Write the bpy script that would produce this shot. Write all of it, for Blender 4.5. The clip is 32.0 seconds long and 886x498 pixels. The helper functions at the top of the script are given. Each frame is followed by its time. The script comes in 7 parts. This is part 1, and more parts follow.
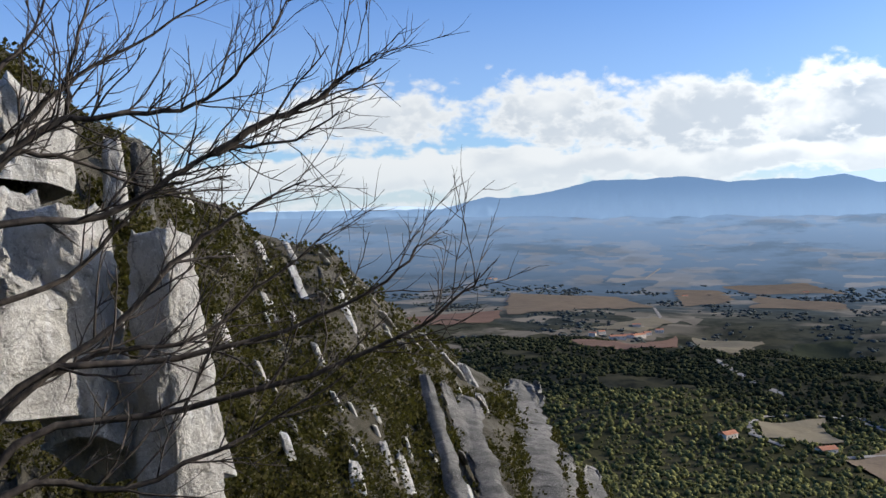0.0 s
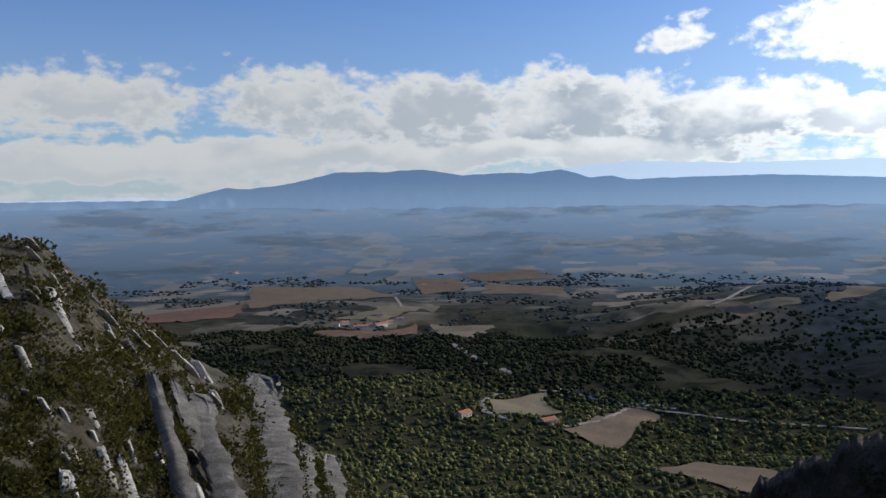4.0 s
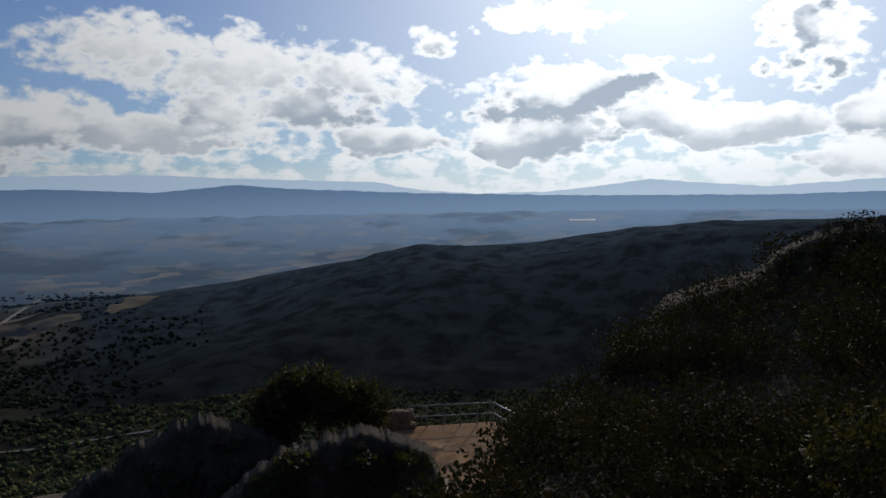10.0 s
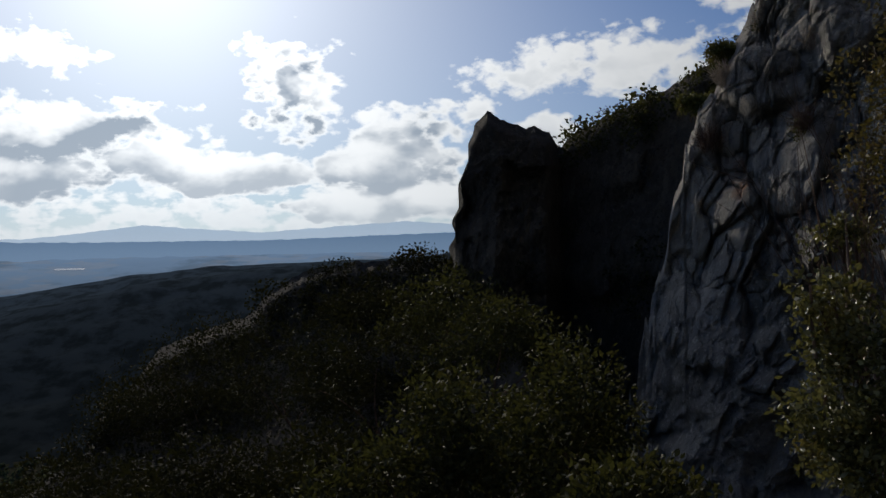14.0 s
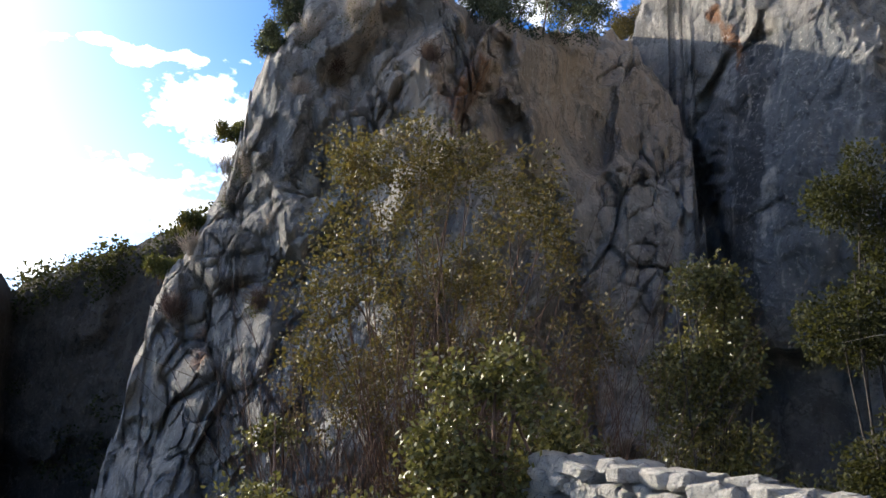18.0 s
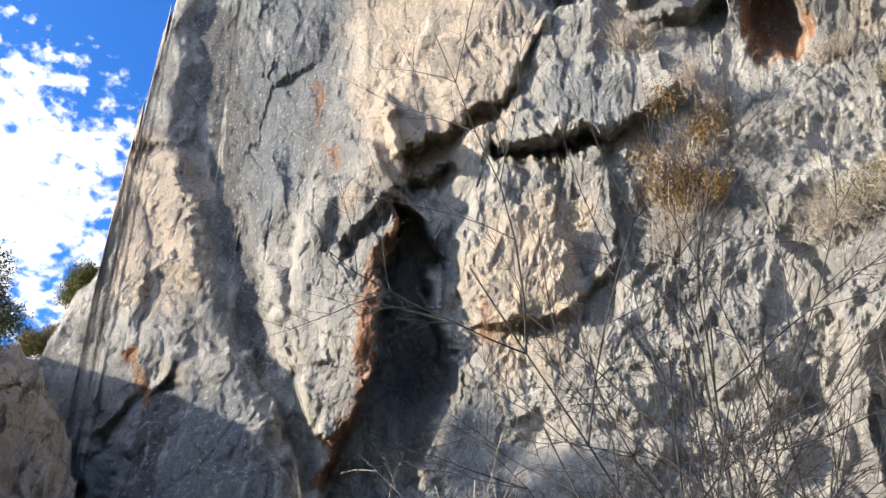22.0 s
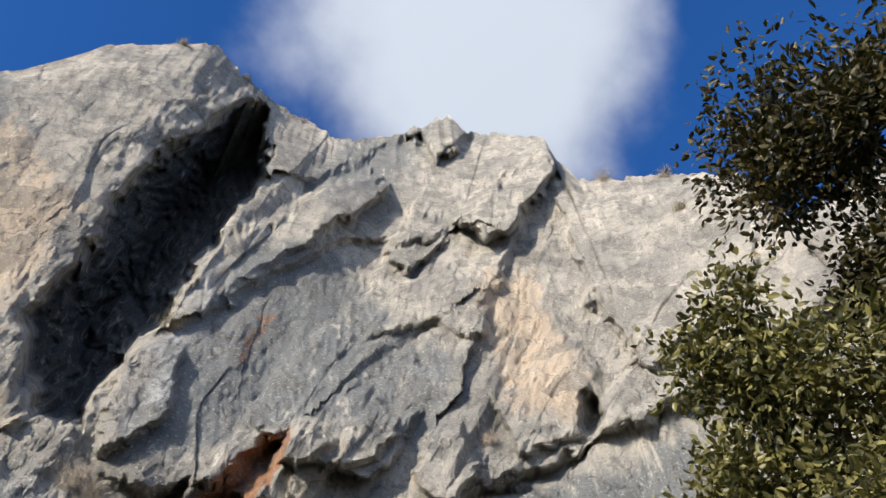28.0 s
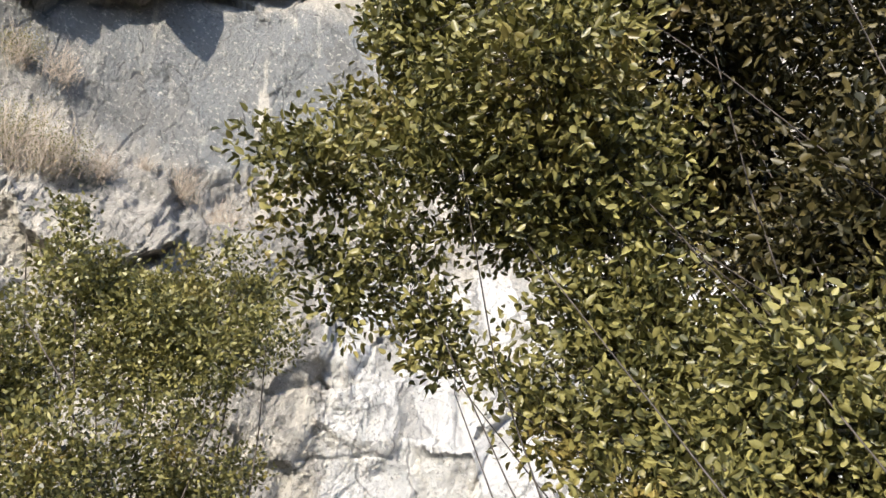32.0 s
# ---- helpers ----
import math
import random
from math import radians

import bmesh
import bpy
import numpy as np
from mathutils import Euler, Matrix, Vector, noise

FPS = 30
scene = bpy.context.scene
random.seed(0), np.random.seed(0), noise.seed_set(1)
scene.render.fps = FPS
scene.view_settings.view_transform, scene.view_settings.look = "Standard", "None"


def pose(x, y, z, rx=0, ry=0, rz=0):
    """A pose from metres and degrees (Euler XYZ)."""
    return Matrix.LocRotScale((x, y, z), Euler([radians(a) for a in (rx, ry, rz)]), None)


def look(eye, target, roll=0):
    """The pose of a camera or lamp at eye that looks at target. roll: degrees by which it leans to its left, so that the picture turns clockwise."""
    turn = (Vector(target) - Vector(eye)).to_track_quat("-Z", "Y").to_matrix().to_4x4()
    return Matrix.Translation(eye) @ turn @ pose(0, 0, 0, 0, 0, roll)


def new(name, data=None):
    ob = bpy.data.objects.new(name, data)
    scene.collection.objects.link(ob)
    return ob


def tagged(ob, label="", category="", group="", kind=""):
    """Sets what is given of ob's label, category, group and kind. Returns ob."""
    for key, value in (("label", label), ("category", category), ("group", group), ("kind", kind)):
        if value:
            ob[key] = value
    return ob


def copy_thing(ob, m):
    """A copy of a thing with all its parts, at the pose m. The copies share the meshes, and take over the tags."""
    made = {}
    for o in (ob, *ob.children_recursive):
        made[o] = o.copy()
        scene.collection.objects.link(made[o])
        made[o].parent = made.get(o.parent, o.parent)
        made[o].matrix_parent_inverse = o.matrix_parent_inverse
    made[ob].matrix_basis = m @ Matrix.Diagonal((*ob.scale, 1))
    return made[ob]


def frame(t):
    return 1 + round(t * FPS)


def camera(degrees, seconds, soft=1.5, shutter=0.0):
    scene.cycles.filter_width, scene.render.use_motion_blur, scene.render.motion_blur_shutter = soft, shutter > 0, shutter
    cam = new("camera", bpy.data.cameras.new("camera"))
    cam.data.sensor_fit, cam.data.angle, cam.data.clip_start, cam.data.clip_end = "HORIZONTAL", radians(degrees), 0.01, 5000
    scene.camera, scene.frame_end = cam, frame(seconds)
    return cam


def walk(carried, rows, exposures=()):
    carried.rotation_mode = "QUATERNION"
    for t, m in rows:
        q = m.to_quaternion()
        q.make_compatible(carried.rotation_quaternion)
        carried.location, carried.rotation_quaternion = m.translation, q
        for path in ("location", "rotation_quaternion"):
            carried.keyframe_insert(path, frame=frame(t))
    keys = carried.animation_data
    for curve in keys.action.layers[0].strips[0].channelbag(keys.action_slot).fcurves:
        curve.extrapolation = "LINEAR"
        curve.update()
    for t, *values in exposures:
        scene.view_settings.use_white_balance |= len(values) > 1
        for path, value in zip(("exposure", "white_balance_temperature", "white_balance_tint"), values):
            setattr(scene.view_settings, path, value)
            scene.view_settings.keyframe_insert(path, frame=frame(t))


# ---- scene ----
# ---- camera and its walk ----
cam = camera(56.98, 32.0)


def row(t, x, y, z, yaw, pitch, roll):
    return t, pose(x, y, z, 90 + pitch, 0, yaw) @ pose(0, 0, 0, 0, 0, roll)


PATH = [
    row(0.0, 0.000, -0.000, -0.000, 0.00, -3.39, -1.05),
    row(0.5, 0.103, -0.107, -0.019, -2.56, -3.53, -1.20),
    row(1.0, 0.204, -0.217, -0.040, -5.30, -3.75, -1.26),
    row(1.5, 0.302, -0.331, -0.062, -8.26, -4.25, -1.25),
    row(2.0, 0.401, -0.450, -0.079, -11.48, -3.79, -1.38),
    row(2.5, 0.510, -0.569, -0.090, -13.53, -3.63, -1.47),
    row(4.5, 1.156, -0.969, -0.062, -22.21, -4.60, -0.56),
    row(5.0, 1.205, -0.942, -0.066, -28.83, -4.36, -1.03),
    row(5.5, 1.232, -0.914, -0.072, -33.57, -4.28, -0.75),
    row(6.0, 1.244, -0.898, -0.082, -37.87, -4.01, -0.91),
    row(6.5, 1.249, -0.888, -0.094, -41.61, -4.25, -0.97),
    row(7.0, 1.242, -0.863, -0.107, -45.69, -4.17, -0.57),
    row(7.5, 1.224, -0.845, -0.113, -50.74, -4.11, -1.18),
    row(8.0, 1.204, -0.876, -0.107, -54.47, -3.96, -0.63),
    row(8.5, 1.179, -0.943, -0.097, -56.27, -4.25, -0.30),
    row(9.0, 1.143, -1.008, -0.088, -59.31, -4.22, -0.68),
    row(9.5, 1.112, -1.050, -0.077, -62.14, -3.78, -0.99),
    row(10.0, 1.110, -1.076, -0.068, -65.79, -3.75, -0.73),
    row(10.5, 1.156, -1.105, -0.070, -67.65, -3.70, -0.87),
    row(11.0, 1.246, -1.135, -0.078, -69.90, -3.89, -0.89),
    row(11.5, 1.332, -1.150, -0.078, -75.51, -3.50, -1.30),
    row(12.0, 1.363, -1.152, -0.069, -81.25, -3.51, -1.62),
    row(12.5, 1.375, -1.158, -0.058, -85.09, -3.30, -1.41),
    row(13.0, 1.413, -1.180, -0.051, -89.39, -2.19, -1.33),
    row(13.5, 1.444, -1.215, -0.044, -94.73, -1.42, -1.37),
    row(15.5, 1.537, -0.653, 0.244, -113.90, 0.25, -0.98),
    row(16.0, 1.535, -0.703, 0.307, -118.33, 1.14, -2.00),
    row(16.5, 1.546, -0.808, 0.367, -124.96, 2.27, -1.55),
    row(17.0, 1.518, -0.956, 0.419, -127.74, 4.39, 0.16),
    row(17.5, 1.422, -1.118, 0.452, -130.57, 6.37, 0.92),
    row(18.0, 1.321, -1.281, 0.413, -135.65, 8.66, 0.70),
    row(18.5, 1.275, -1.414, 0.325, -138.60, 12.41, 1.14),
    row(19.0, 1.273, -1.475, 0.285, -143.58, 15.20, 0.23),
    row(19.5, 1.280, -1.489, 0.292, -151.52, 17.36, -0.78),
    row(20.0, 1.293, -1.501, 0.313, -154.72, 19.15, 0.10),
    row(20.5, 1.306, -1.470, 0.371, -159.98, 21.97, -0.84),
    row(21.0, 1.319, -1.384, 0.469, -166.77, 24.95, -0.90),
    row(21.5, 1.347, -1.338, 0.571, -171.34, 27.48, -1.01),
    row(22.0, 1.374, -1.354, 0.632, -177.89, 31.47, -2.23),
    row(22.5, 1.378, -1.362, 0.630, -184.38, 33.95, -3.68),
    row(23.0, 1.363, -1.350, 0.603, -185.67, 36.01, -2.84),
    row(23.5, 1.332, -1.321, 0.582, -189.12, 37.76, -3.88),
    row(24.0, 1.277, -1.244, 0.565, -196.72, 40.27, -5.23),
    row(24.5, 1.196, -1.127, 0.564, -197.78, 42.73, -4.03),
    row(25.0, 1.107, -0.994, 0.586, -200.62, 46.56, -4.82),
    row(25.5, 1.028, -0.856, 0.628, -203.30, 48.98, -5.18),
    row(27.5, 0.797, -0.424, 0.578, -218.89, 60.67, -5.72),
    row(28.0, 0.763, -0.390, 0.564, -226.99, 60.87, -7.10),
    row(28.5, 0.730, -0.372, 0.547, -234.47, 58.58, -9.40),
    row(29.0, 0.696, -0.365, 0.530, -237.46, 55.02, -9.69),
    row(29.5, 0.664, -0.358, 0.517, -238.38, 51.98, -8.83),
    row(30.0, 0.633, -0.349, 0.510, -240.80, 48.11, -7.62),
    row(30.5, 0.601, -0.345, 0.500, -240.70, 43.90, -6.80),
    row(31.0, 0.563, -0.351, 0.479, -241.54, 39.09, -4.94),
    row(31.5, 0.529, -0.359, 0.454, -241.79, 33.29, -2.27),
    row(32.0, 0.508, -0.364, 0.440, -247.62, 28.28, -4.12),
]
EXPOSURES = [(0.0, 0.40), (1.0, 0.30), (2.5, 0.02), (4.5, -0.18), (6.0, -0.4), (7.0, -0.75), (9.0, -1.1), (13.0, -1.35), (16.0, -0.7), (17.0, 0.05), (19.0, 1.4), (21.0, 1.4), (23.0, 1.2), (25.5, 1.15), (28.0, 0.68), (29.0, 0.85), (30.0, 1.05), (32.0, 1.25)]
walk(cam, PATH, EXPOSURES)

# ---- sky, sun ----
SUN_AZ, SUN_EL = -81.0, 19.0


def ray(az, el):
    a, e = radians(az), radians(el)
    return Vector((-math.sin(a) * math.cos(e), math.cos(a) * math.cos(e), math.sin(e)))


SUN = ray(SUN_AZ, SUN_EL)
sun = new("sun", bpy.data.lights.new("sun", "SUN"))
sun.data.energy, sun.data.angle, sun.data.color = 4.2, radians(0.6), (1.0, 0.90, 0.76)
sun.matrix_world = look((0, 0, 300), Vector((0, 0, 300)) - SUN)


class Nodes:
    """Short words for node trees."""

    def __init__(self, tree):
        self.t = tree
        tree.nodes.clear()

    def add(self, kind, **values):
        n = self.t.nodes.new(kind)
        for k, v in values.items():
            setattr(n, k, v)
        return n

    def put(self, socket, value):
        if hasattr(value, "is_linked"):
            self.t.links.new(value, socket)
        elif isinstance(value, (tuple, list)) and len(value) == 3 and socket.type == "RGBA":
            socket.default_value = (*value, 1)
        else:
            socket.default_value = value

    def math(self, op, a, b=0.0, c=0.0, clamp=False):
        n = self.add("ShaderNodeMath", operation=op, use_clamp=clamp)
        for s, v in zip(n.inputs, (a, b, c)):
            self.put(s, v)
        return n.outputs[0]

    def vmath(self, op, a, b=(0, 0, 0), scale=None):
        n = self.add("ShaderNodeVectorMath", operation=op)
        self.put(n.inputs[0], a)
        self.put(n.inputs[1], b)
        if scale is not None:
            self.put(n.inputs["Scale"], scale)
        return n.outputs["Value"] if op in ("DOT_PRODUCT", "LENGTH") else n.outputs[0]

    def mix(self, f, a, b, blend="MIX"):
        n = self.add("ShaderNodeMix", data_type="RGBA", blend_type=blend)
        self.put(n.inputs[0], f)
        self.put(n.inputs[6], a)
        self.put(n.inputs[7], b)
        return n.outputs[2]

    def noise(self, vec, scale, detail=4.0, rough=0.55, dist=0.0):
        n = self.add("ShaderNodeTexNoise")
        self.put(n.inputs["Vector"], vec)
        for k, v in (("Scale", scale), ("Detail", detail), ("Roughness", rough), ("Distortion", dist)):
            self.put(n.inputs[k], v)
        return n.outputs["Fac"]

    def ramp(self, f, lo, hi, a=0.0, b=1.0, smooth=True):
        n = self.add("ShaderNodeMapRange", interpolation_type="SMOOTHSTEP" if smooth else "LINEAR")
        for s, v in zip(n.inputs, (f, lo, hi, a, b)):
            self.put(s, v)
        return n.outputs[0]

    def scaled(self, vec, x, y, z, rz=0.0, rx=0.0, ry=0.0):
        n = self.add("ShaderNodeMapping")
        self.put(n.inputs[0], vec)
        n.inputs["Scale"].default_value = (x, y, z)
        n.inputs["Rotation"].default_value = (rx, ry, rz)
        return n.outputs[0]


def noise_colour(n, vec, scale):
    k = n.add("ShaderNodeTexNoise")
    n.put(k.inputs["Vector"], vec)
    k.inputs["Scale"].default_value = scale
    return k.outputs["Color"]


world = bpy.data.worlds.new("sky")
scene.world = world
world.use_nodes = True
N = Nodes(world.node_tree)
D = N.vmath("NORMALIZE", N.add("ShaderNodeTexCoord").outputs["Generated"])
sky = N.add("ShaderNodeTexSky", sky_type="NISHITA", sun_disc=False)
sky.sun_elevation, sky.sun_rotation = radians(SUN_EL), radians(-SUN_AZ)
sky.altitude, sky.air_density, sky.dust_density, sky.ozone_density = 600, 1.0, 0.2, 4.0
clear = N.vmath("MULTIPLY", sky.outputs[0], (0.036, 0.086, 0.142))
sep = N.add("ShaderNodeSeparateXYZ")
N.put(sep.inputs[0], D)
dz = sep.outputs[2]
# heaped clouds: azimuth, elevation, half width, half height, greyness of the belly
CLOUDS = [(5.7, 6.3, 7.5, 2.3, 0.25), (-8, 6.5, 5.5, 2.6, 0.4), (-17.5, 6, 6, 2.6, 0.5), (-27, 6.1, 6.6, 2.6, 0.7), (-36.5, 4.6, 5.8, 2.0, 0.85), (-34.4, 9.8, 1.9, 1.7, 0.2), (6.6, 1.8, 13, 1.0, 0.2), (-10, 2.6, 12, 0.8, 0.3), (-24, 2.5, 10, 0.9, 0.4), (-44.5, 9.6, 6.5, 2.8, 0.2),
          (-52, 8.6, 7, 3.2, 0.25), (-56.5, 6.5, 5, 2, 0.8), (-59.3, 8.3, 5, 2.5, 0.6), (-50, 5.8, 2.6, 1.6, 0.9), (-46, 4.2, 6, 0.9, 0.5), (-62, 3.9, 2.9, 0.9, 0.7), (-72.1, 4.2, 4.5, 1.3, 0.8), (-76, 7.2, 8, 2.2, 1.0), (-80.5, 5.2, 4.5, 1.2, 0.7)]
# the last five lie out of view, added to fill shadows with neutral light
CLOUDS += [(-70.8, 3.8, 2.6, 0.9, 0.6), (-60.6, 4, 1.7, 0.7, 0.6), (-89.5, 10.5, 4.2, 3.4, 1.0), (-96.7, 7, 4.3, 2.7, 0.9), (-95.9, 2.4, 5, 1.1, 0.7), (-86, 4.2, 4, 1.0, 0.6), (-66, 10.5, 2.2, 1.4, 0.6), (-73, 12, 5, 1.5, 0.1), (-105.9, 11, 4.5, 1.5, 0.15), (-102, 8.6, 2.5, 1.2, 0.2),
           (-107, 6.8, 3.4, 1.2, 0.2), (-96, 5, 5, 1.6, 0.7), (-113.7, 11, 7, 2.8, 0.1), (-107.9, 11.7, 4, 2.2, 0.2), (-121, 15.5, 3.4, 3.2, 0.15), (-118, 18, 3.2, 2.4, 0.1), (-114, 20.5, 6, 0.6, 0.05), (-140, 32, 17, 10, 0.1), (-125, 29, 3.5, 3, 0.1), (-60, 38, 24, 10, 0.3), (-15, 32, 18, 8, 0.3), (35, 28, 18, 9, 0.3), (0, 58, 34, 11, 0.3), (-85, 56, 26, 9, 0.3)]
azimuth = N.math("MULTIPLY", N.math("ARCTAN2", N.math("MULTIPLY", sep.outputs[0], -1.0), sep.outputs[1]), 180 / math.pi)
height = N.math("MULTIPLY", N.math("ARCSINE", dz), 180 / math.pi)
join = N.add("ShaderNodeCombineXYZ")
N.put(join.inputs[0], azimuth)
N.put(join.inputs[1], height)
flat = join.outputs[0]
puff = N.scaled(flat, 1.0, 1.5, 1.0)


def wander(scale, amount):
    k = N.add("ShaderNodeTexNoise")
    N.put(k.inputs["Vector"], puff)
    k.inputs["Scale"].default_value, k.inputs["Detail"].default_value = scale, 2.0
    return N.vmath("MULTIPLY", N.vmath("SUBTRACT", k.outputs["Color"], (0.5, 0.5, 0.5)), (amount, amount * 0.55, 0.0))


place = N.vmath("ADD", flat, N.vmath("ADD", wander(0.16, 5.0), wander(0.6, 1.6)))
total, most = None, None
for az, el, w, h, k in CLOUDS:
    v = N.vmath("MULTIPLY", N.vmath("SUBTRACT", place, (az, el, 0.0)), (1 / (1.45 * w), 1 / (1.4 * h), 0.0))
    f = N.math("SUBTRACT", 1.0, N.vmath("LENGTH", v), clamp=True)
    c = N.vmath("SCALE", N.vmath("ADD", N.vmath("MULTIPLY", v, (0.0, 1.0, 0.0)), (k, 0.0, 1.0)), scale=N.math("MULTIPLY", f, f))
    total = c if total is None else N.vmath("ADD", total, c)
    most = f if most is None else N.math("MAXIMUM", most, f)
sums = N.add("ShaderNodeSeparateXYZ")
N.put(sums.inputs[0], total)
weight = N.math("MAXIMUM", sums.outputs[2], 0.0005)
belly = N.math("DIVIDE", sums.outputs[0], weight)
upward = N.math("DIVIDE", sums.outputs[1], weight)
heap = N.add("ShaderNodeTexVoronoi", feature="SMOOTH_F1")
N.put(heap.inputs["Vector"], N.vmath("ADD", puff, wander(1.6, 0.8)))
heap.inputs["Scale"].default_value, heap.inputs["Detail"].default_value, heap.inputs["Smoothness"].default_value = 0.62, 2.5, 0.4
lumps = N.math("SUBTRACT", 0.45, heap.outputs["Distance"])
wisps = N.math("SUBTRACT", N.noise(puff, 0.55, 8.0, 0.6, 0.3), 0.5)
glow = N.math("EXPONENT", N.math("MULTIPLY", N.math("SUBTRACT", N.vmath("DOT_PRODUCT", D, tuple(SUN)), 1.0), 5.2))
layer = N.math("MULTIPLY", N.ramp(height, 9.0, 2.0, 0.0, 0.68), N.ramp(N.noise(N.scaled(flat, 0.10, 0.55, 1.0), 1.0, 5.0, 0.6), 0.25, 0.6, 0.35, 1.0))
dens = N.math("ADD", N.math("MULTIPLY_ADD", N.math("POWER", most, 0.75), 1.0, N.math("MULTIPLY_ADD", glow, 0.16, layer)), N.math("MULTIPLY_ADD", lumps, 0.45, N.math("MULTIPLY", wisps, 1.0)))
cover = N.ramp(dens, 0.20, 0.62)
lid = N.math("EXPONENT", N.math("MULTIPLY", N.math("SUBTRACT", N.vmath("DOT_PRODUCT", D, tuple(ray(-237, 74))), 1.0), 30.0))
lid = N.ramp(N.math("MULTIPLY_ADD", N.math("SUBTRACT", N.noise(D, 4.5, 5.0, 0.5), 0.5), 1.1, lid), 0.35, 0.95)
cover = N.math("MAXIMUM", cover, lid)
core = N.math("EXPONENT", N.math("MULTIPLY", N.math("SUBTRACT", N.vmath("DOT_PRODUCT", D, tuple(SUN)), 1.0), 60.0))
bright = N.math("ADD", 0.68, N.math("ADD", N.math("MULTIPLY", glow, 2.6), N.math("MULTIPLY", core, 1.6)))
grey = N.math("ADD", 0.33, N.math("MULTIPLY", glow, 0.50))
drift = N.math("SUBTRACT", N.noise(N.vmath("ADD", puff, (31.0, 9.0, 0.0)), 0.20, 4.0, 0.5, 0.2), 0.5)
under = N.ramp(N.math("MULTIPLY_ADD", drift, 3.4, N.math("MULTIPLY_ADD", lumps, -0.25, upward)), 0.70, -0.45, 0.0, 1.0)
shade = N.math("MULTIPLY", N.math("MULTIPLY", N.ramp(dens, 0.5, 0.85), N.math("MULTIPLY_ADD", belly, 1.1, 0.15)), under, clamp=True)
shade = N.math("MAXIMUM", shade, N.math("MULTIPLY", lid, 0.55))
cloud = N.mix(shade, N.vmath("SCALE", (0.97, 0.985, 1.0), scale=bright), N.vmath("SCALE", (0.64, 0.86, 1.20), scale=grey))
veil = N.math("MULTIPLY", N.math("POWER", glow, 2.0), 0.55)
both = N.mix(N.math("MAXIMUM", cover, veil), clear, cloud)
mist = N.math("MAXIMUM", N.ramp(dz, 0.0, 0.10, 0.75, 0.0), N.ramp(dz, 0.02, 0.40, 0.42, 0.0))
both = N.mix(mist, both, N.vmath("SCALE", (0.88, 0.97, 1.04), scale=N.math("ADD", 0.60, N.math("MULTIPLY", glow, 1.6))))
bg = N.add("ShaderNodeBackground")
N.put(bg.inputs[0], both)
bg.inputs[1].default_value = 1.0
N.put(N.add("ShaderNodeOutputWorld").inputs[0], bg.outputs[0])

# ---- materials ----
def material(name, rough=0.8):
    m = bpy.data.materials.new(name)
    m.use_nodes = True
    n = Nodes(m.node_tree)
    b = n.add("ShaderNodeBsdfPrincipled")
    b.inputs["Roughness"].default_value = rough
    b.inputs["Specular IOR Level"].default_value = 0.25
    n.put(n.add("ShaderNodeOutputMaterial").inputs[0], b.outputs[0])
    return m, n, b


def bump(n, b, height, strength, dist):
    u = n.add("ShaderNodeBump")
    u.inputs["Strength"].default_value, u.inputs["Distance"].default_value = strength, dist
    n.put(u.inputs["Height"], height)
    n.put(b.inputs["Normal"], u.outputs[0])


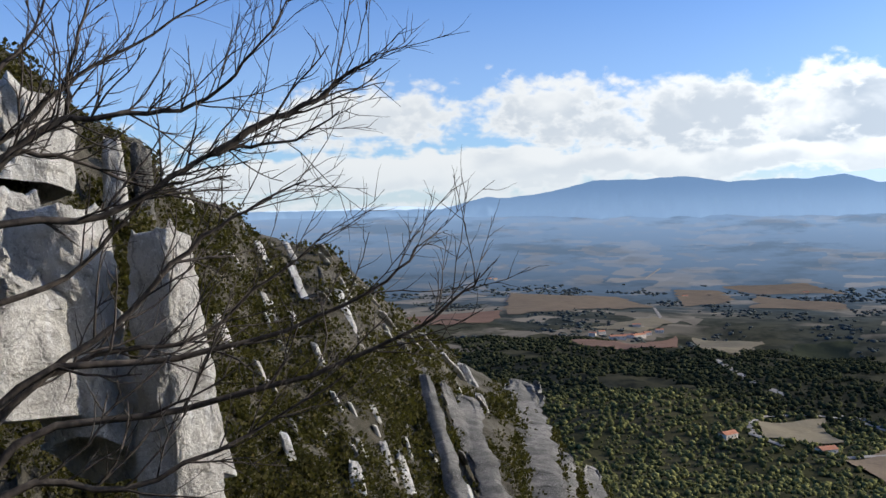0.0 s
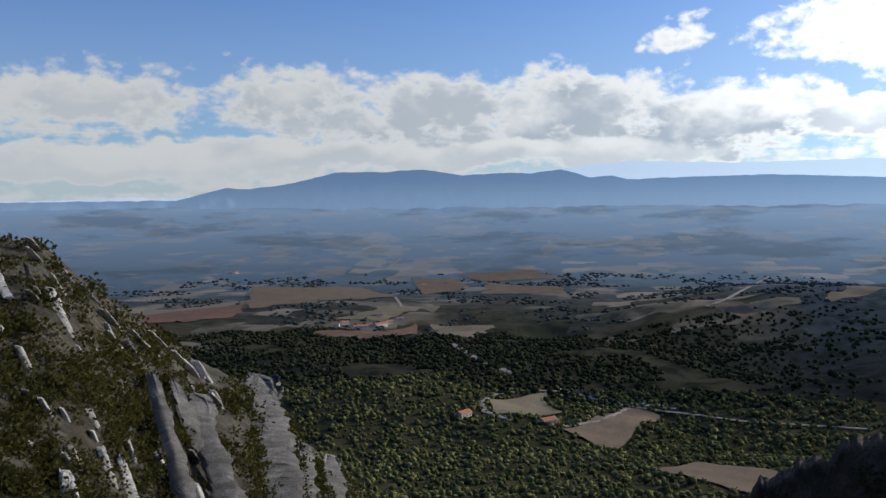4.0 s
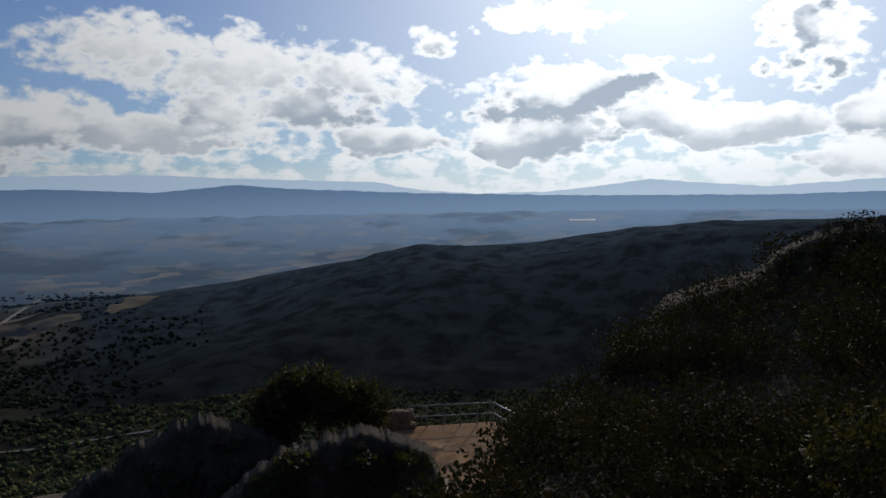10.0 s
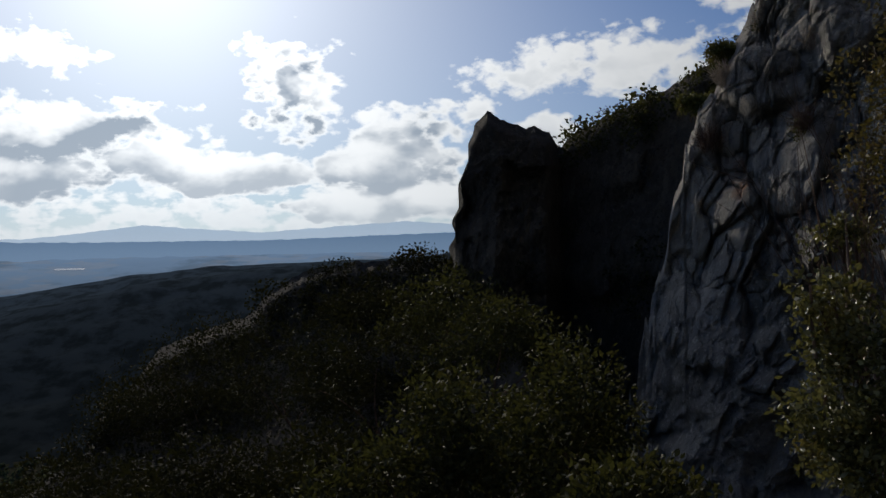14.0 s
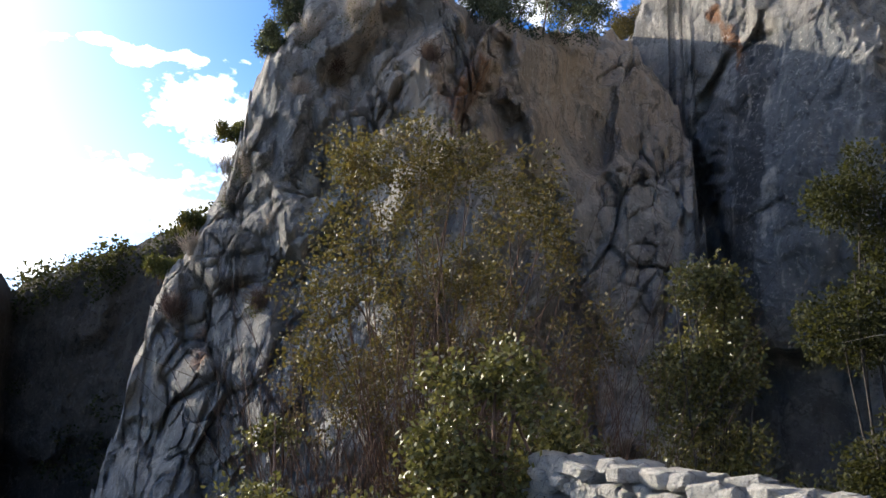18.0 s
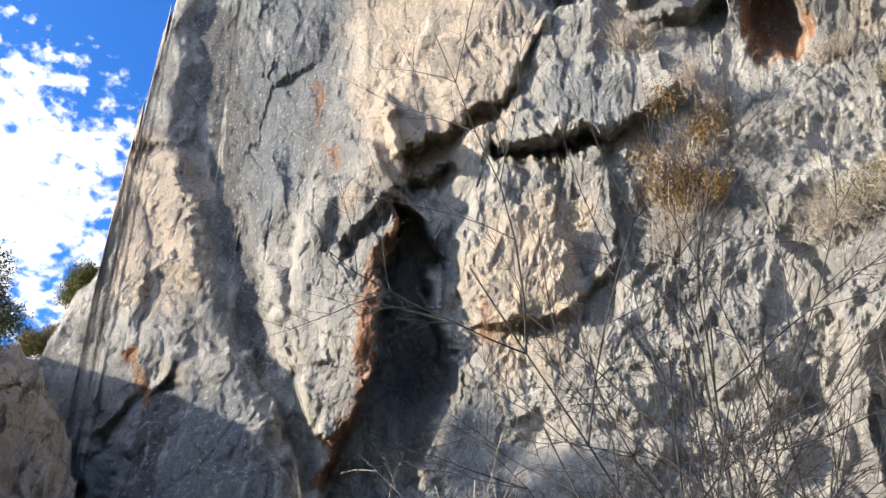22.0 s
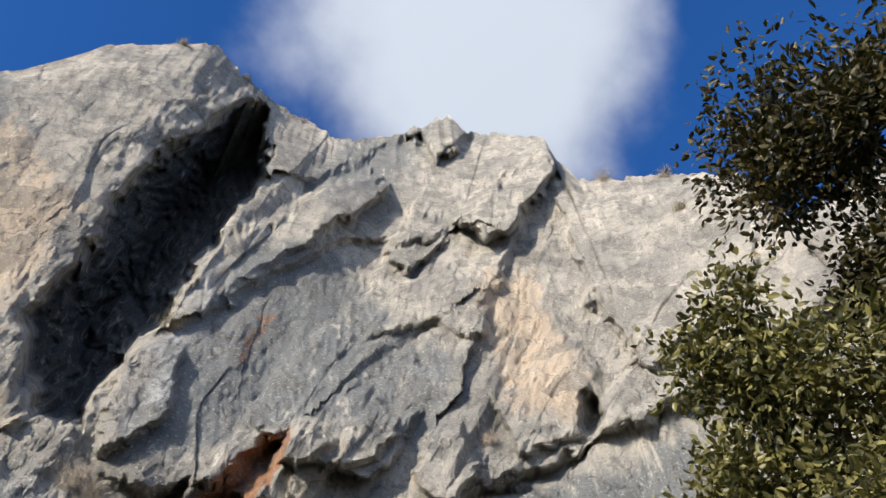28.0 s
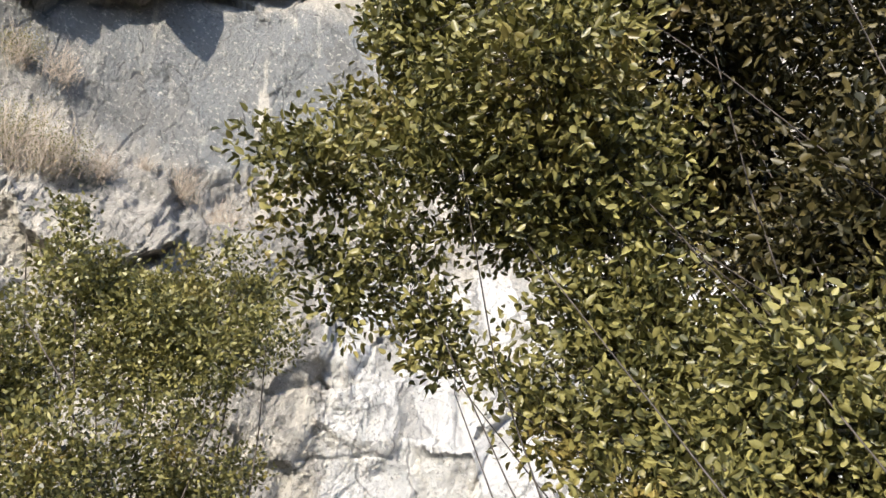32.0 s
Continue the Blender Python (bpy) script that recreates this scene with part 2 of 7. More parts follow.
def rock_material(name, scale=1.0, grey=(0.37, 0.352, 0.322), pale=(0.60, 0.555, 0.48), stains=True):
    m, n, b = material(name, 0.95)
    b.inputs["Specular IOR Level"].default_value = 0.06
    P = n.add("ShaderNodeTexCoord").outputs["Object"]
    big = n.noise(P, 0.35 * scale, 5, 0.6)
    mid = n.noise(P, 2.2 * scale, 6, 0.65)
    fine = n.noise(P, 14 * scale, 6, 0.7)
    grit = n.noise(P, 60 * scale, 3, 0.7)
    streak = n.noise(n.scaled(P, 1.6 * scale, 1.6 * scale, 0.16 * scale), 1.0, 6, 0.6)
    col = n.mix(n.ramp(big, 0.38, 0.62), grey, pale)
    col = n.mix(n.ramp(mid, 0.4, 0.75, 0.0, 0.55), col, tuple(v * 0.68 for v in grey))
    col = n.mix(n.ramp(streak, 0.55, 0.75, 0.0, 0.45), col, tuple(v * 1.08 for v in pale))
    # stains, with painted shade in dark and painted sun in warm and white
    if stains:
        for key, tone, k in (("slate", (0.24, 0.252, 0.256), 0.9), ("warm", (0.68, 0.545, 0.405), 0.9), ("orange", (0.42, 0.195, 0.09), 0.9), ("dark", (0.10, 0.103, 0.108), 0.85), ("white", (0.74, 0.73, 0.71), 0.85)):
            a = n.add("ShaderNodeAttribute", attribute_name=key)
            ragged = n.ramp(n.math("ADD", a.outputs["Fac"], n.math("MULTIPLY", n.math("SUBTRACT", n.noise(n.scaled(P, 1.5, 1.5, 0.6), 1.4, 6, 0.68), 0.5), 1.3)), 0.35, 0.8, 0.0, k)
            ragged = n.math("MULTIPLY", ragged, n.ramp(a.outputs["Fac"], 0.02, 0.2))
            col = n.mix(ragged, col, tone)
    wash = n.noise(n.scaled(P, 2.4 * scale, 2.4 * scale, 0.14 * scale), 1.0, 7, 0.62)
    col = n.mix(n.ramp(wash, 0.54, 0.70, 0.0, 0.45), col, tuple(v * 0.6 for v in grey))
    # pitted patches beside smooth ones, pale runs of water, darker weathered blocks
    patch = n.ramp(n.noise(P, 0.9 * scale, 4, 0.6), 0.42, 0.58, 0.25, 1.0)
    runs = n.ramp(n.noise(n.scaled(P, 3.2 * scale, 3.2 * scale, 0.22 * scale), 1.0, 5, 0.55), 0.56, 0.68, 0.0, 0.75)
    col = n.mix(n.math("MULTIPLY", runs, n.ramp(big, 0.44, 0.56)), col, tuple(min(v * 1.28, 0.8) for v in pale))
    cells = n.add("ShaderNodeTexVoronoi")
    n.put(cells.inputs["Vector"], n.vmath("ADD", n.scaled(P, 1, 1, 0.6), n.vmath("SCALE", noise_colour(n, P, 2.0 * scale), scale=0.5 / scale)))
    cells.inputs["Scale"].default_value = 1.5 * scale
    tone = n.add("ShaderNodeSeparateColor")
    n.put(tone.inputs[0], cells.outputs["Color"])
    col = n.mix(n.ramp(tone.outputs[0], 0.55, 0.95, 0.0, 0.5), col, tuple(v * 0.55 for v in grey))
    col = n.mix(n.math("MULTIPLY", patch, n.ramp(fine, 0.52, 0.66, 0.0, 0.75)), col, tuple(v * 0.36 for v in grey))
    col = n.mix(n.math("MULTIPLY", patch, n.ramp(grit, 0.52, 0.70, 0.0, 0.5)), col, tuple(v * 0.4 for v in grey))
    col = n.mix(n.ramp(n.noise(P, 11 * scale, 5, 0.7), 0.54, 0.68, 0.0, 0.6), col, tuple(min(v * 1.35, 0.82) for v in pale))
    wob = n.add("ShaderNodeTexNoise")
    n.put(wob.inputs["Vector"], P)
    wob.inputs["Scale"].default_value, wob.inputs["Detail"].default_value = 1.3 * scale, 5.0
    v = n.add("ShaderNodeTexVoronoi", feature="DISTANCE_TO_EDGE")
    n.put(v.inputs["Vector"], n.vmath("ADD", n.scaled(P, 1, 1, 0.55), n.vmath("SCALE", wob.outputs["Color"], scale=0.9 / scale)))
    v.inputs["Scale"].default_value = 0.9 * scale
    crack = n.math("MULTIPLY", n.ramp(v.outputs["Distance"], 0.035, 0.0), n.ramp(mid, 0.42, 0.56))
    pits = n.add("ShaderNodeTexVoronoi")
    n.put(pits.inputs["Vector"], n.vmath("ADD", P, n.vmath("SCALE", wob.outputs["Color"], scale=0.3 / scale)))
    pits.inputs["Scale"].default_value = 5.5 * scale
    pit = n.math("MULTIPLY", n.ramp(pits.outputs["Distance"], 0.45, 0.1), n.ramp(big, 0.45, 0.6))
    col = n.mix(n.math("MULTIPLY", crack, 0.55), col, (0.13, 0.125, 0.12))
    n.put(b.inputs["Base Color"], col)
    h = n.math("SUBTRACT", n.math("MULTIPLY", mid, 0.35), n.math("ADD", n.math("MULTIPLY", crack, 0.2), n.math("MULTIPLY", pit, 0.12)))
    h = n.math("ADD", h, n.math("ADD", n.math("MULTIPLY", fine, 0.6), n.math("MULTIPLY", grit, 0.3)))
    bump(n, b, h, 1.0, 0.20 / scale)
    return m


ROCK = rock_material("limestone")
ROCK_PALE = rock_material("limestone_pale", 0.7, (0.52, 0.50, 0.465), (0.70, 0.68, 0.635), stains=False)
# darker copy: shade on the fronts of the fins is put into the colour
ROCK_FAR_SHADE = rock_material("limestone_far_shade", 0.5, (0.16, 0.155, 0.142), (0.30, 0.285, 0.26), stains=False)


def leaf_material(name, dark, light, odd, gloss=0.5, spec=0.3, thin=0.28):
    m, n, b = material(name, gloss)
    g = n.add("ShaderNodeNewGeometry").outputs["Random Per Island"]
    P = n.add("ShaderNodeTexCoord").outputs["Object"]
    c = n.mix(g, dark, light)
    c = n.mix(n.ramp(n.noise(P, 2.3, 3), 0.55, 0.72, 0.0, 0.6), c, odd)
    n.put(b.inputs["Base Color"], c)
    b.inputs["Specular IOR Level"].default_value = spec
    t = n.add("ShaderNodeBsdfTranslucent")
    n.put(t.inputs[0], n.mix(0.35, c, (0.16, 0.16, 0.02)))
    s = n.add("ShaderNodeMixShader")
    s.inputs[0].default_value = thin
    n.put(s.inputs[1], b.outputs[0])
    n.put(s.inputs[2], t.outputs[0])
    out = [k for k in n.t.nodes if k.type == "OUTPUT_MATERIAL"][0]
    n.put(out.inputs[0], s.outputs[0])
    return m


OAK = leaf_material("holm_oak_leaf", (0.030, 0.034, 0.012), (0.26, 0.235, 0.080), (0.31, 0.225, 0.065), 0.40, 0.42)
# holm_oak_leaf again, with shade put into the colour
SHADEOAK = leaf_material("shade_oak_leaf", (0.012, 0.013, 0.006), (0.088, 0.072, 0.026), (0.11, 0.075, 0.026), 0.48, 0.3, 0.12)
TUFTLEAF = leaf_material("tuft_leaf", (0.10, 0.10, 0.035), (0.27, 0.24, 0.09), (0.30, 0.22, 0.09), 0.6)
SHRUB = leaf_material("shrub_leaf", (0.05, 0.06, 0.015), (0.15, 0.14, 0.035), (0.26, 0.17, 0.04), 0.55)
GOLD = leaf_material("autumn_leaf", (0.055, 0.048, 0.018), (0.22, 0.155, 0.045), (0.20, 0.11, 0.04), 0.6)
RUST = leaf_material("dry_leaf", (0.13, 0.075, 0.028), (0.33, 0.20, 0.075), (0.30, 0.215, 0.115), 0.7)
DARKLEAF = leaf_material("evergreen_leaf", (0.014, 0.019, 0.008), (0.066, 0.066, 0.027), (0.085, 0.064, 0.025), 0.7, 0.14)
SLOPE = leaf_material("maquis_leaf", (0.012, 0.014, 0.006), (0.066, 0.060, 0.021), (0.095, 0.066, 0.026), 0.85, 0.05)
# Darker copy of evergreen_leaf: the slope's shade is put into its colour
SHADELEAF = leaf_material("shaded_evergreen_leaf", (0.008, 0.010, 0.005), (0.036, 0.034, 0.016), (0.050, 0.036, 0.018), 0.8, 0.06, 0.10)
FOREST = leaf_material("forest_leaf", (0.036, 0.043, 0.018), (0.17, 0.168, 0.066), (0.16, 0.135, 0.052), 0.95, 0.0, 0.06)
# leaf colour turned bluish grey: the haze over the plain is painted in
HAZED_FOREST = leaf_material("hazed_forest_leaf", (0.045, 0.056, 0.058), (0.085, 0.095, 0.085), (0.075, 0.080, 0.075), 0.95, 0.0, 0.0)
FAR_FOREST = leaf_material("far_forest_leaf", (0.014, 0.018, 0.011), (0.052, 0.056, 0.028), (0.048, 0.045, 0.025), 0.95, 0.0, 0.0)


def bark_material(name, a, b_, scale=12):
    m, n, b = material(name, 0.85)
    P = n.add("ShaderNodeTexCoord").outputs["Object"]
    f = n.noise(n.scaled(P, 1, 1, 0.4), scale, 5, 0.6)
    n.put(b.inputs["Base Color"], n.mix(n.ramp(f, 0.35, 0.65), a, b_))
    bump(n, b, f, 0.6, 0.01)
    return m


BARK = bark_material("grey_bark", (0.045, 0.036, 0.032), (0.12, 0.10, 0.088), 30)
TWIG = bark_material("brown_twig", (0.085, 0.052, 0.038), (0.20, 0.13, 0.095), 20)
PALE_TWIG = bark_material("pale_twig", (0.30, 0.24, 0.19), (0.52, 0.45, 0.37), 20)


def earth_material(name, a, b_, c, scale=0.02):
    m, n, b = material(name, 0.95)
    b.inputs["Specular IOR Level"].default_value = 0.0
    P = n.add("ShaderNodeTexCoord").outputs["Object"]
    col = n.mix(n.ramp(n.noise(P, scale, 6, 0.6), 0.38, 0.62), a, b_)
    col = n.mix(n.ramp(n.noise(P, scale * 9, 5, 0.65), 0.45, 0.7), col, c)
    n.put(b.inputs["Base Color"], col)
    bump(n, b, n.noise(P, scale * 40, 5, 0.6), 0.6, 0.3 / (scale * 40))
    return m


GROUND = earth_material("scrub_ground", (0.038, 0.038, 0.021), (0.060, 0.055, 0.034), (0.030, 0.032, 0.017), 0.012)
NEAR_EARTH = earth_material("stony_earth", (0.16, 0.13, 0.09), (0.26, 0.22, 0.17), (0.10, 0.09, 0.05), 0.5)
FIELD_MATS = [earth_material("field_" + k, a, tuple(v * 0.85 for v in a), tuple(v * 1.12 for v in a), 0.03)
              for k, a in (("tan", (0.17, 0.135, 0.10)), ("red", (0.165, 0.108, 0.084)), ("straw", (0.19, 0.165, 0.118)), ("green", (0.036, 0.042, 0.028)))]

# ---- noise ----
RNG = np.random.default_rng(5)
HASH = RNG.permutation(1024)
GRAD = RNG.normal(size=(1024, 3))
GRAD /= np.linalg.norm(GRAD, axis=1)[:, None]
CELL = RNG.random((1024, 4))


def hashed(i, j, k):
    return HASH[(HASH[(HASH[i & 1023] + j) & 1023] + k) & 1023]


def perlin(p):
    i = np.floor(p).astype(np.int64)
    f = p - i
    u = f * f * f * (f * (f * 6 - 15) + 10)
    out = 0
    for a in (0, 1):
        wa = u[:, 0] if a else 1 - u[:, 0]
        for b in (0, 1):
            wb = u[:, 1] if b else 1 - u[:, 1]
            for c in (0, 1):
                wc = u[:, 2] if c else 1 - u[:, 2]
                g = GRAD[hashed(i[:, 0] + a, i[:, 1] + b, i[:, 2] + c)]
                out = out + wa * wb * wc * ((f[:, 0] - a) * g[:, 0] + (f[:, 1] - b) * g[:, 1] + (f[:, 2] - c) * g[:, 2])
    return out * 1.6


def fbm(p, octaves=5, gain=0.5, ridged=False):
    s, k = 0, 1.0
    for o in range(octaves):
        v = perlin(p * 2.03 ** o + 17.3 * o)
        s, k = s + k * (1 - 2 * np.abs(v) if ridged else v), k * gain
    return s


def facets(p, slope, band=0.22):
    """Blocks with flat, tilted faces that meet in short slopes: height of the face at p, and the gap to the next block."""
    i = np.floor(p).astype(np.int64)
    d1, d2, h1, h2 = np.full(len(p), 9.0), np.full(len(p), 9.0), np.zeros(len(p)), np.zeros(len(p))
    for a in (-1, 0, 1):
        for b in (-1, 0, 1):
            for c in (-1, 0, 1):
                h = hashed(i[:, 0] + a, i[:, 1] + b, i[:, 2] + c)
                q = np.stack([i[:, 0] + a + CELL[h, 0], i[:, 1] + b + CELL[h, 1], i[:, 2] + c + CELL[h, 2]], 1) - p
                d = (q * q).sum(1)
                v = CELL[h, 3] - 0.5 + slope * (q * GRAD[h]).sum(1)
                near, next_ = d < d1, (d >= d1) & (d < d2)
                h2 = np.where(near, h1, np.where(next_, v, h2))
                d2 = np.where(near, d1, np.where(next_, d, d2))
                h1, d1 = np.where(near, v, h1), np.where(near, d, d1)
    g = np.sqrt(d2) - np.sqrt(d1)
    w = 0.5 + 0.5 * np.clip(g / band, 0, 1)
    return h1 * w + h2 * (1 - w), g


def smooth(x, lo, hi):
    t = np.clip((x - lo) / (hi - lo), 0, 1)
    return t * t * (3 - 2 * t)


def grid_mesh(name, P, mat, closed=False, attributes=None):
    """A mesh from an array of places (rows, columns, 3)."""
    r, c = P.shape[:2]
    me = bpy.data.meshes.new(name)
    i = np.arange(r * c).reshape(r, c)
    q = np.stack([i[:-1, :-1], i[:-1, 1:], i[1:, 1:], i[1:, :-1]], -1).reshape(-1, 4)
    if closed:
        q = np.concatenate([q, np.stack([i[:-1, -1], i[:-1, 0], i[1:, 0], i[1:, -1]], -1)])
    fill(me, P.reshape(-1, 3), q)
    me.shade_smooth()
    for k, v in (attributes or {}).items():
        a = me.attributes.new(k, "FLOAT", "POINT")
        a.data.foreach_set("value", np.ascontiguousarray(v, dtype=np.float32).ravel())
    me.materials.append(mat)
    return me


def fill(me, verts, quads):
    verts, quads = np.asarray(verts, dtype=np.float32), np.asarray(quads, dtype=np.int32)
    k = quads.shape[1]
    me.vertices.add(len(verts))
    me.vertices.foreach_set("co", verts.ravel())
    me.loops.add(quads.size)
    me.loops.foreach_set("vertex_index", quads.ravel())
    me.polygons.add(len(quads))
    me.polygons.foreach_set("loop_start", np.arange(len(quads), dtype=np.int32) * k)
    me.update(calc_edges=True)


def leaves(name, centres, length, width, rng, mat, droop=0.25, outward=None):
    """Folded leaves as loose four-cornered blades with a bent middle."""
    n = len(centres)
    a = rng.normal(size=(n, 3))
    if outward is not None:
        a = a * 0.75 + outward
    a /= np.linalg.norm(a, axis=1)[:, None]
    b = np.cross(a, rng.normal(size=(n, 3)))
    b /= np.linalg.norm(b, axis=1)[:, None] + 1e-9
    c = np.cross(a, b)
    L = length * rng.uniform(0.7, 1.25, (n, 1))
    W = width * rng.uniform(0.75, 1.2, (n, 1))
    tip = centres + a * L + c * L * droop * rng.uniform(-1, 1, (n, 1))
    mid = centres + a * L * 0.5
    v = np.stack([centres, mid + b * W / 2 + c * W * 0.15, tip, mid - b * W / 2 + c * W * 0.15], 1).reshape(-1, 3)
    me = bpy.data.meshes.new(name)
    fill(me, v, np.arange(4 * n).reshape(n, 4))
    me.materials.append(mat)
    return me


def broad_leaves(name, centres, length, width, rng, mat, outward):
    """Oval leaves folded along the midrib."""
    n = len(centres)
    a = rng.normal(size=(n, 3)) * 0.7 + outward
    a /= np.linalg.norm(a, axis=1)[:, None]
    b = np.cross(a, rng.normal(size=(n, 3)))
    b /= np.linalg.norm(b, axis=1)[:, None] + 1e-9
    c = np.cross(a, b)
    L, W = length * rng.uniform(0.65, 1.3, (n, 1)), width * rng.uniform(0.75, 1.25, (n, 1))
    curl = rng.uniform(-0.2, 0.2, (n, 1))
    p = lambda t, s: centres + a * L * t + b * W * s + c * (W * 0.3 * abs(s) * 2 + L * curl * t * t)
    v = np.stack([p(0, 0), p(0.3, 0.45), p(0.68, 0.42), p(1, 0), p(0.68, -0.42), p(0.3, -0.45)], 1).reshape(-1, 3)
    i = 6 * np.arange(n)[:, None]
    me = bpy.data.meshes.new(name)
    fill(me, v, np.concatenate([i + [0, 1, 2, 3], i + [0, 3, 4, 5]]))
    me.materials.append(mat)
    return me


def part(name, me, parent, label=""):
    ob = new(name, me)
    ob.parent = parent
    if label:
        ob["label"] = label
    return ob


# ---- the lie of the land: azimuth to the left of straight ahead, metres from the middle of the walk ----
CX, CY = 1.25, -1.0
FALL = ((0, -1.6), (3.2, -1.7), (5, -3.4), (10, -7.2), (20, -10.5), (36, -15), (60, -27), (100, -46), (200, -88), (400, -150), (600, -190), (750, -203), (1000, -224), (1400, -250),
        (1750, -286), (2100, -292), (2600, -290), (3200, -255), (3800, -200), (4300, -130), (4900, -58))
MESA = ((-130, -40), (-100, -46), (-88, -58), (-79, -78), (-71.7, -102), (-64.3, -114), (-62, -132), (-52, -182), (-40, -215), (-30, -260), (20, -270))


def land(az, r):
    x, y = CX - np.sin(np.radians(az)) * r, CY + np.cos(np.radians(az)) * r
    z = np.interp(r, *zip(*FALL))
    top = np.interp(az, *zip(*MESA))
    rise = smooth(r, 850, 1480) * (1 - smooth(r, 1750, 2700))
    z = z + np.maximum(top - z, 0) * rise
    p = np.stack([x, y, 0 * x], -1).reshape(-1, 3)
    rough = fbm(p / 420.0, 4).reshape(x.shape) * 26 * smooth(r, 150, 900) * (1 - smooth(r, 2200, 3000)) + fbm(p / 45.0, 4).reshape(x.shape) * 2.2 * smooth(r, 25, 200)
    z = z + rough * np.where(r > 1700, 0.35, 1.0)
    # the foot of the cliffs, close behind
    back = smooth(np.abs(((az + 200 + 180) % 360) - 180), 92, 70)
    up = np.interp(r, (0, 3, 6, 9, 16, 30, 900), (-1.6, -1.7, -2.0, -2.6, -4.0, -4.0, -4.0))
    return z * (1 - back) + up * back


def ground_point(az, el):
    """Where the line of sight at that azimuth and elevation meets the land."""
    r = np.geomspace(60, 4800, 1500)
    z = land(np.full(len(r), float(az)), r)
    k = int(np.argmax(z > r * math.tan(radians(el))))
    return Vector((CX - math.sin(radians(az)) * r[k], CY + math.cos(radians(az)) * r[k], z[k]))


azs = np.concatenate([np.arange(-125, 35, 0.4), np.arange(35, 235, 4.0)])
rs = np.concatenate([[0.05, 1.5], np.geomspace(2.6, 905, 210)])
A, R = np.meshgrid(azs, rs)
Zl = land(A, R)
ground = new("ground", grid_mesh("ground", np.stack([CX - np.sin(np.radians(A)) * R, CY + np.cos(np.radians(A)) * R, Zl], -1), GROUND, True))
tagged(ground, "scrub-covered mountain slope falling to a wide valley", "ground", kind="structure")

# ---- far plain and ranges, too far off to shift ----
# Haze is put into colour and glow: far ground turns blue and emits
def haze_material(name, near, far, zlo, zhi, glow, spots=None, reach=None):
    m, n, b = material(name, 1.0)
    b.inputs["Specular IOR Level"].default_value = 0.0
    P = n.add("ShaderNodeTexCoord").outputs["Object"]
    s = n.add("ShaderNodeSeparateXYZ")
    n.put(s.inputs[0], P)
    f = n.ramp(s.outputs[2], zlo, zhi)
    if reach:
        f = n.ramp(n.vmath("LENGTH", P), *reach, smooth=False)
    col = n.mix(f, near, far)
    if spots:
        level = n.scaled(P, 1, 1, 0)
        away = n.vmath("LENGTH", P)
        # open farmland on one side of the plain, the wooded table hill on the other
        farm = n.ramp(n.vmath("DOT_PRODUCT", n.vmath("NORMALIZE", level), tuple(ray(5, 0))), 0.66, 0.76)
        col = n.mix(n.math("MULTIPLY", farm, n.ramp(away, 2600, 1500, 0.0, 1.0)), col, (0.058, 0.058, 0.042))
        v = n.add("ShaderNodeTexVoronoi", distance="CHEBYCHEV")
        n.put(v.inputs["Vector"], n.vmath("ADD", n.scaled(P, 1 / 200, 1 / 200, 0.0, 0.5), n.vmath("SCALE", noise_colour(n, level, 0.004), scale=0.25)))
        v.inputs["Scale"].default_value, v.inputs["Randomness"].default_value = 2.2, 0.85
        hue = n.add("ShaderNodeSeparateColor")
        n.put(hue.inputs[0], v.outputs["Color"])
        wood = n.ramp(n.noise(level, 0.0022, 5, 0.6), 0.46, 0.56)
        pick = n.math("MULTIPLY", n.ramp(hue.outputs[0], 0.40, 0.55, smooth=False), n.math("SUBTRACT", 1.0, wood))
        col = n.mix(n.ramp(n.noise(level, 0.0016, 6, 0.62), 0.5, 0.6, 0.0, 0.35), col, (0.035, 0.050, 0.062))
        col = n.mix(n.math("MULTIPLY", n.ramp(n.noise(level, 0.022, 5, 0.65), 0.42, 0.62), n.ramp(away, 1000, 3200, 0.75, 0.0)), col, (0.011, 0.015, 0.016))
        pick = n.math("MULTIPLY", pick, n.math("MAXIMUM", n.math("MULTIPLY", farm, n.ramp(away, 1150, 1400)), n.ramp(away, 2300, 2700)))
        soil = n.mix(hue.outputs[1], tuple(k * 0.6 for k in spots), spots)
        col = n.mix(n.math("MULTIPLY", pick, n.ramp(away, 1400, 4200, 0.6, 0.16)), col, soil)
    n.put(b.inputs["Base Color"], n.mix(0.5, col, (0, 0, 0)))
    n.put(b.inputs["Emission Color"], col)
    # the painted haze glows more towards the sun
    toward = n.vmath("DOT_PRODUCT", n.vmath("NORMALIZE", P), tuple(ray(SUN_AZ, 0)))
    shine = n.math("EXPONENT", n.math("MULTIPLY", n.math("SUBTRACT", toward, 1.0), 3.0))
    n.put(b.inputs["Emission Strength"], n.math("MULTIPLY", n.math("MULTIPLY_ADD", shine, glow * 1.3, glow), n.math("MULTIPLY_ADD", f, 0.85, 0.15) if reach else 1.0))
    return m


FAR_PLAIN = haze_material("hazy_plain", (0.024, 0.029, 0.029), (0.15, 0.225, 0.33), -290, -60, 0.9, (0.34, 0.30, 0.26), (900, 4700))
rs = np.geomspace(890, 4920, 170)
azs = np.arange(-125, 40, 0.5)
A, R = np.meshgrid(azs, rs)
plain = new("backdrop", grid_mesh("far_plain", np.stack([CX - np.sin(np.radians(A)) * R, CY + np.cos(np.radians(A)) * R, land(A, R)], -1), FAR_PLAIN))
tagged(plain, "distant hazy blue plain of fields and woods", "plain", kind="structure")


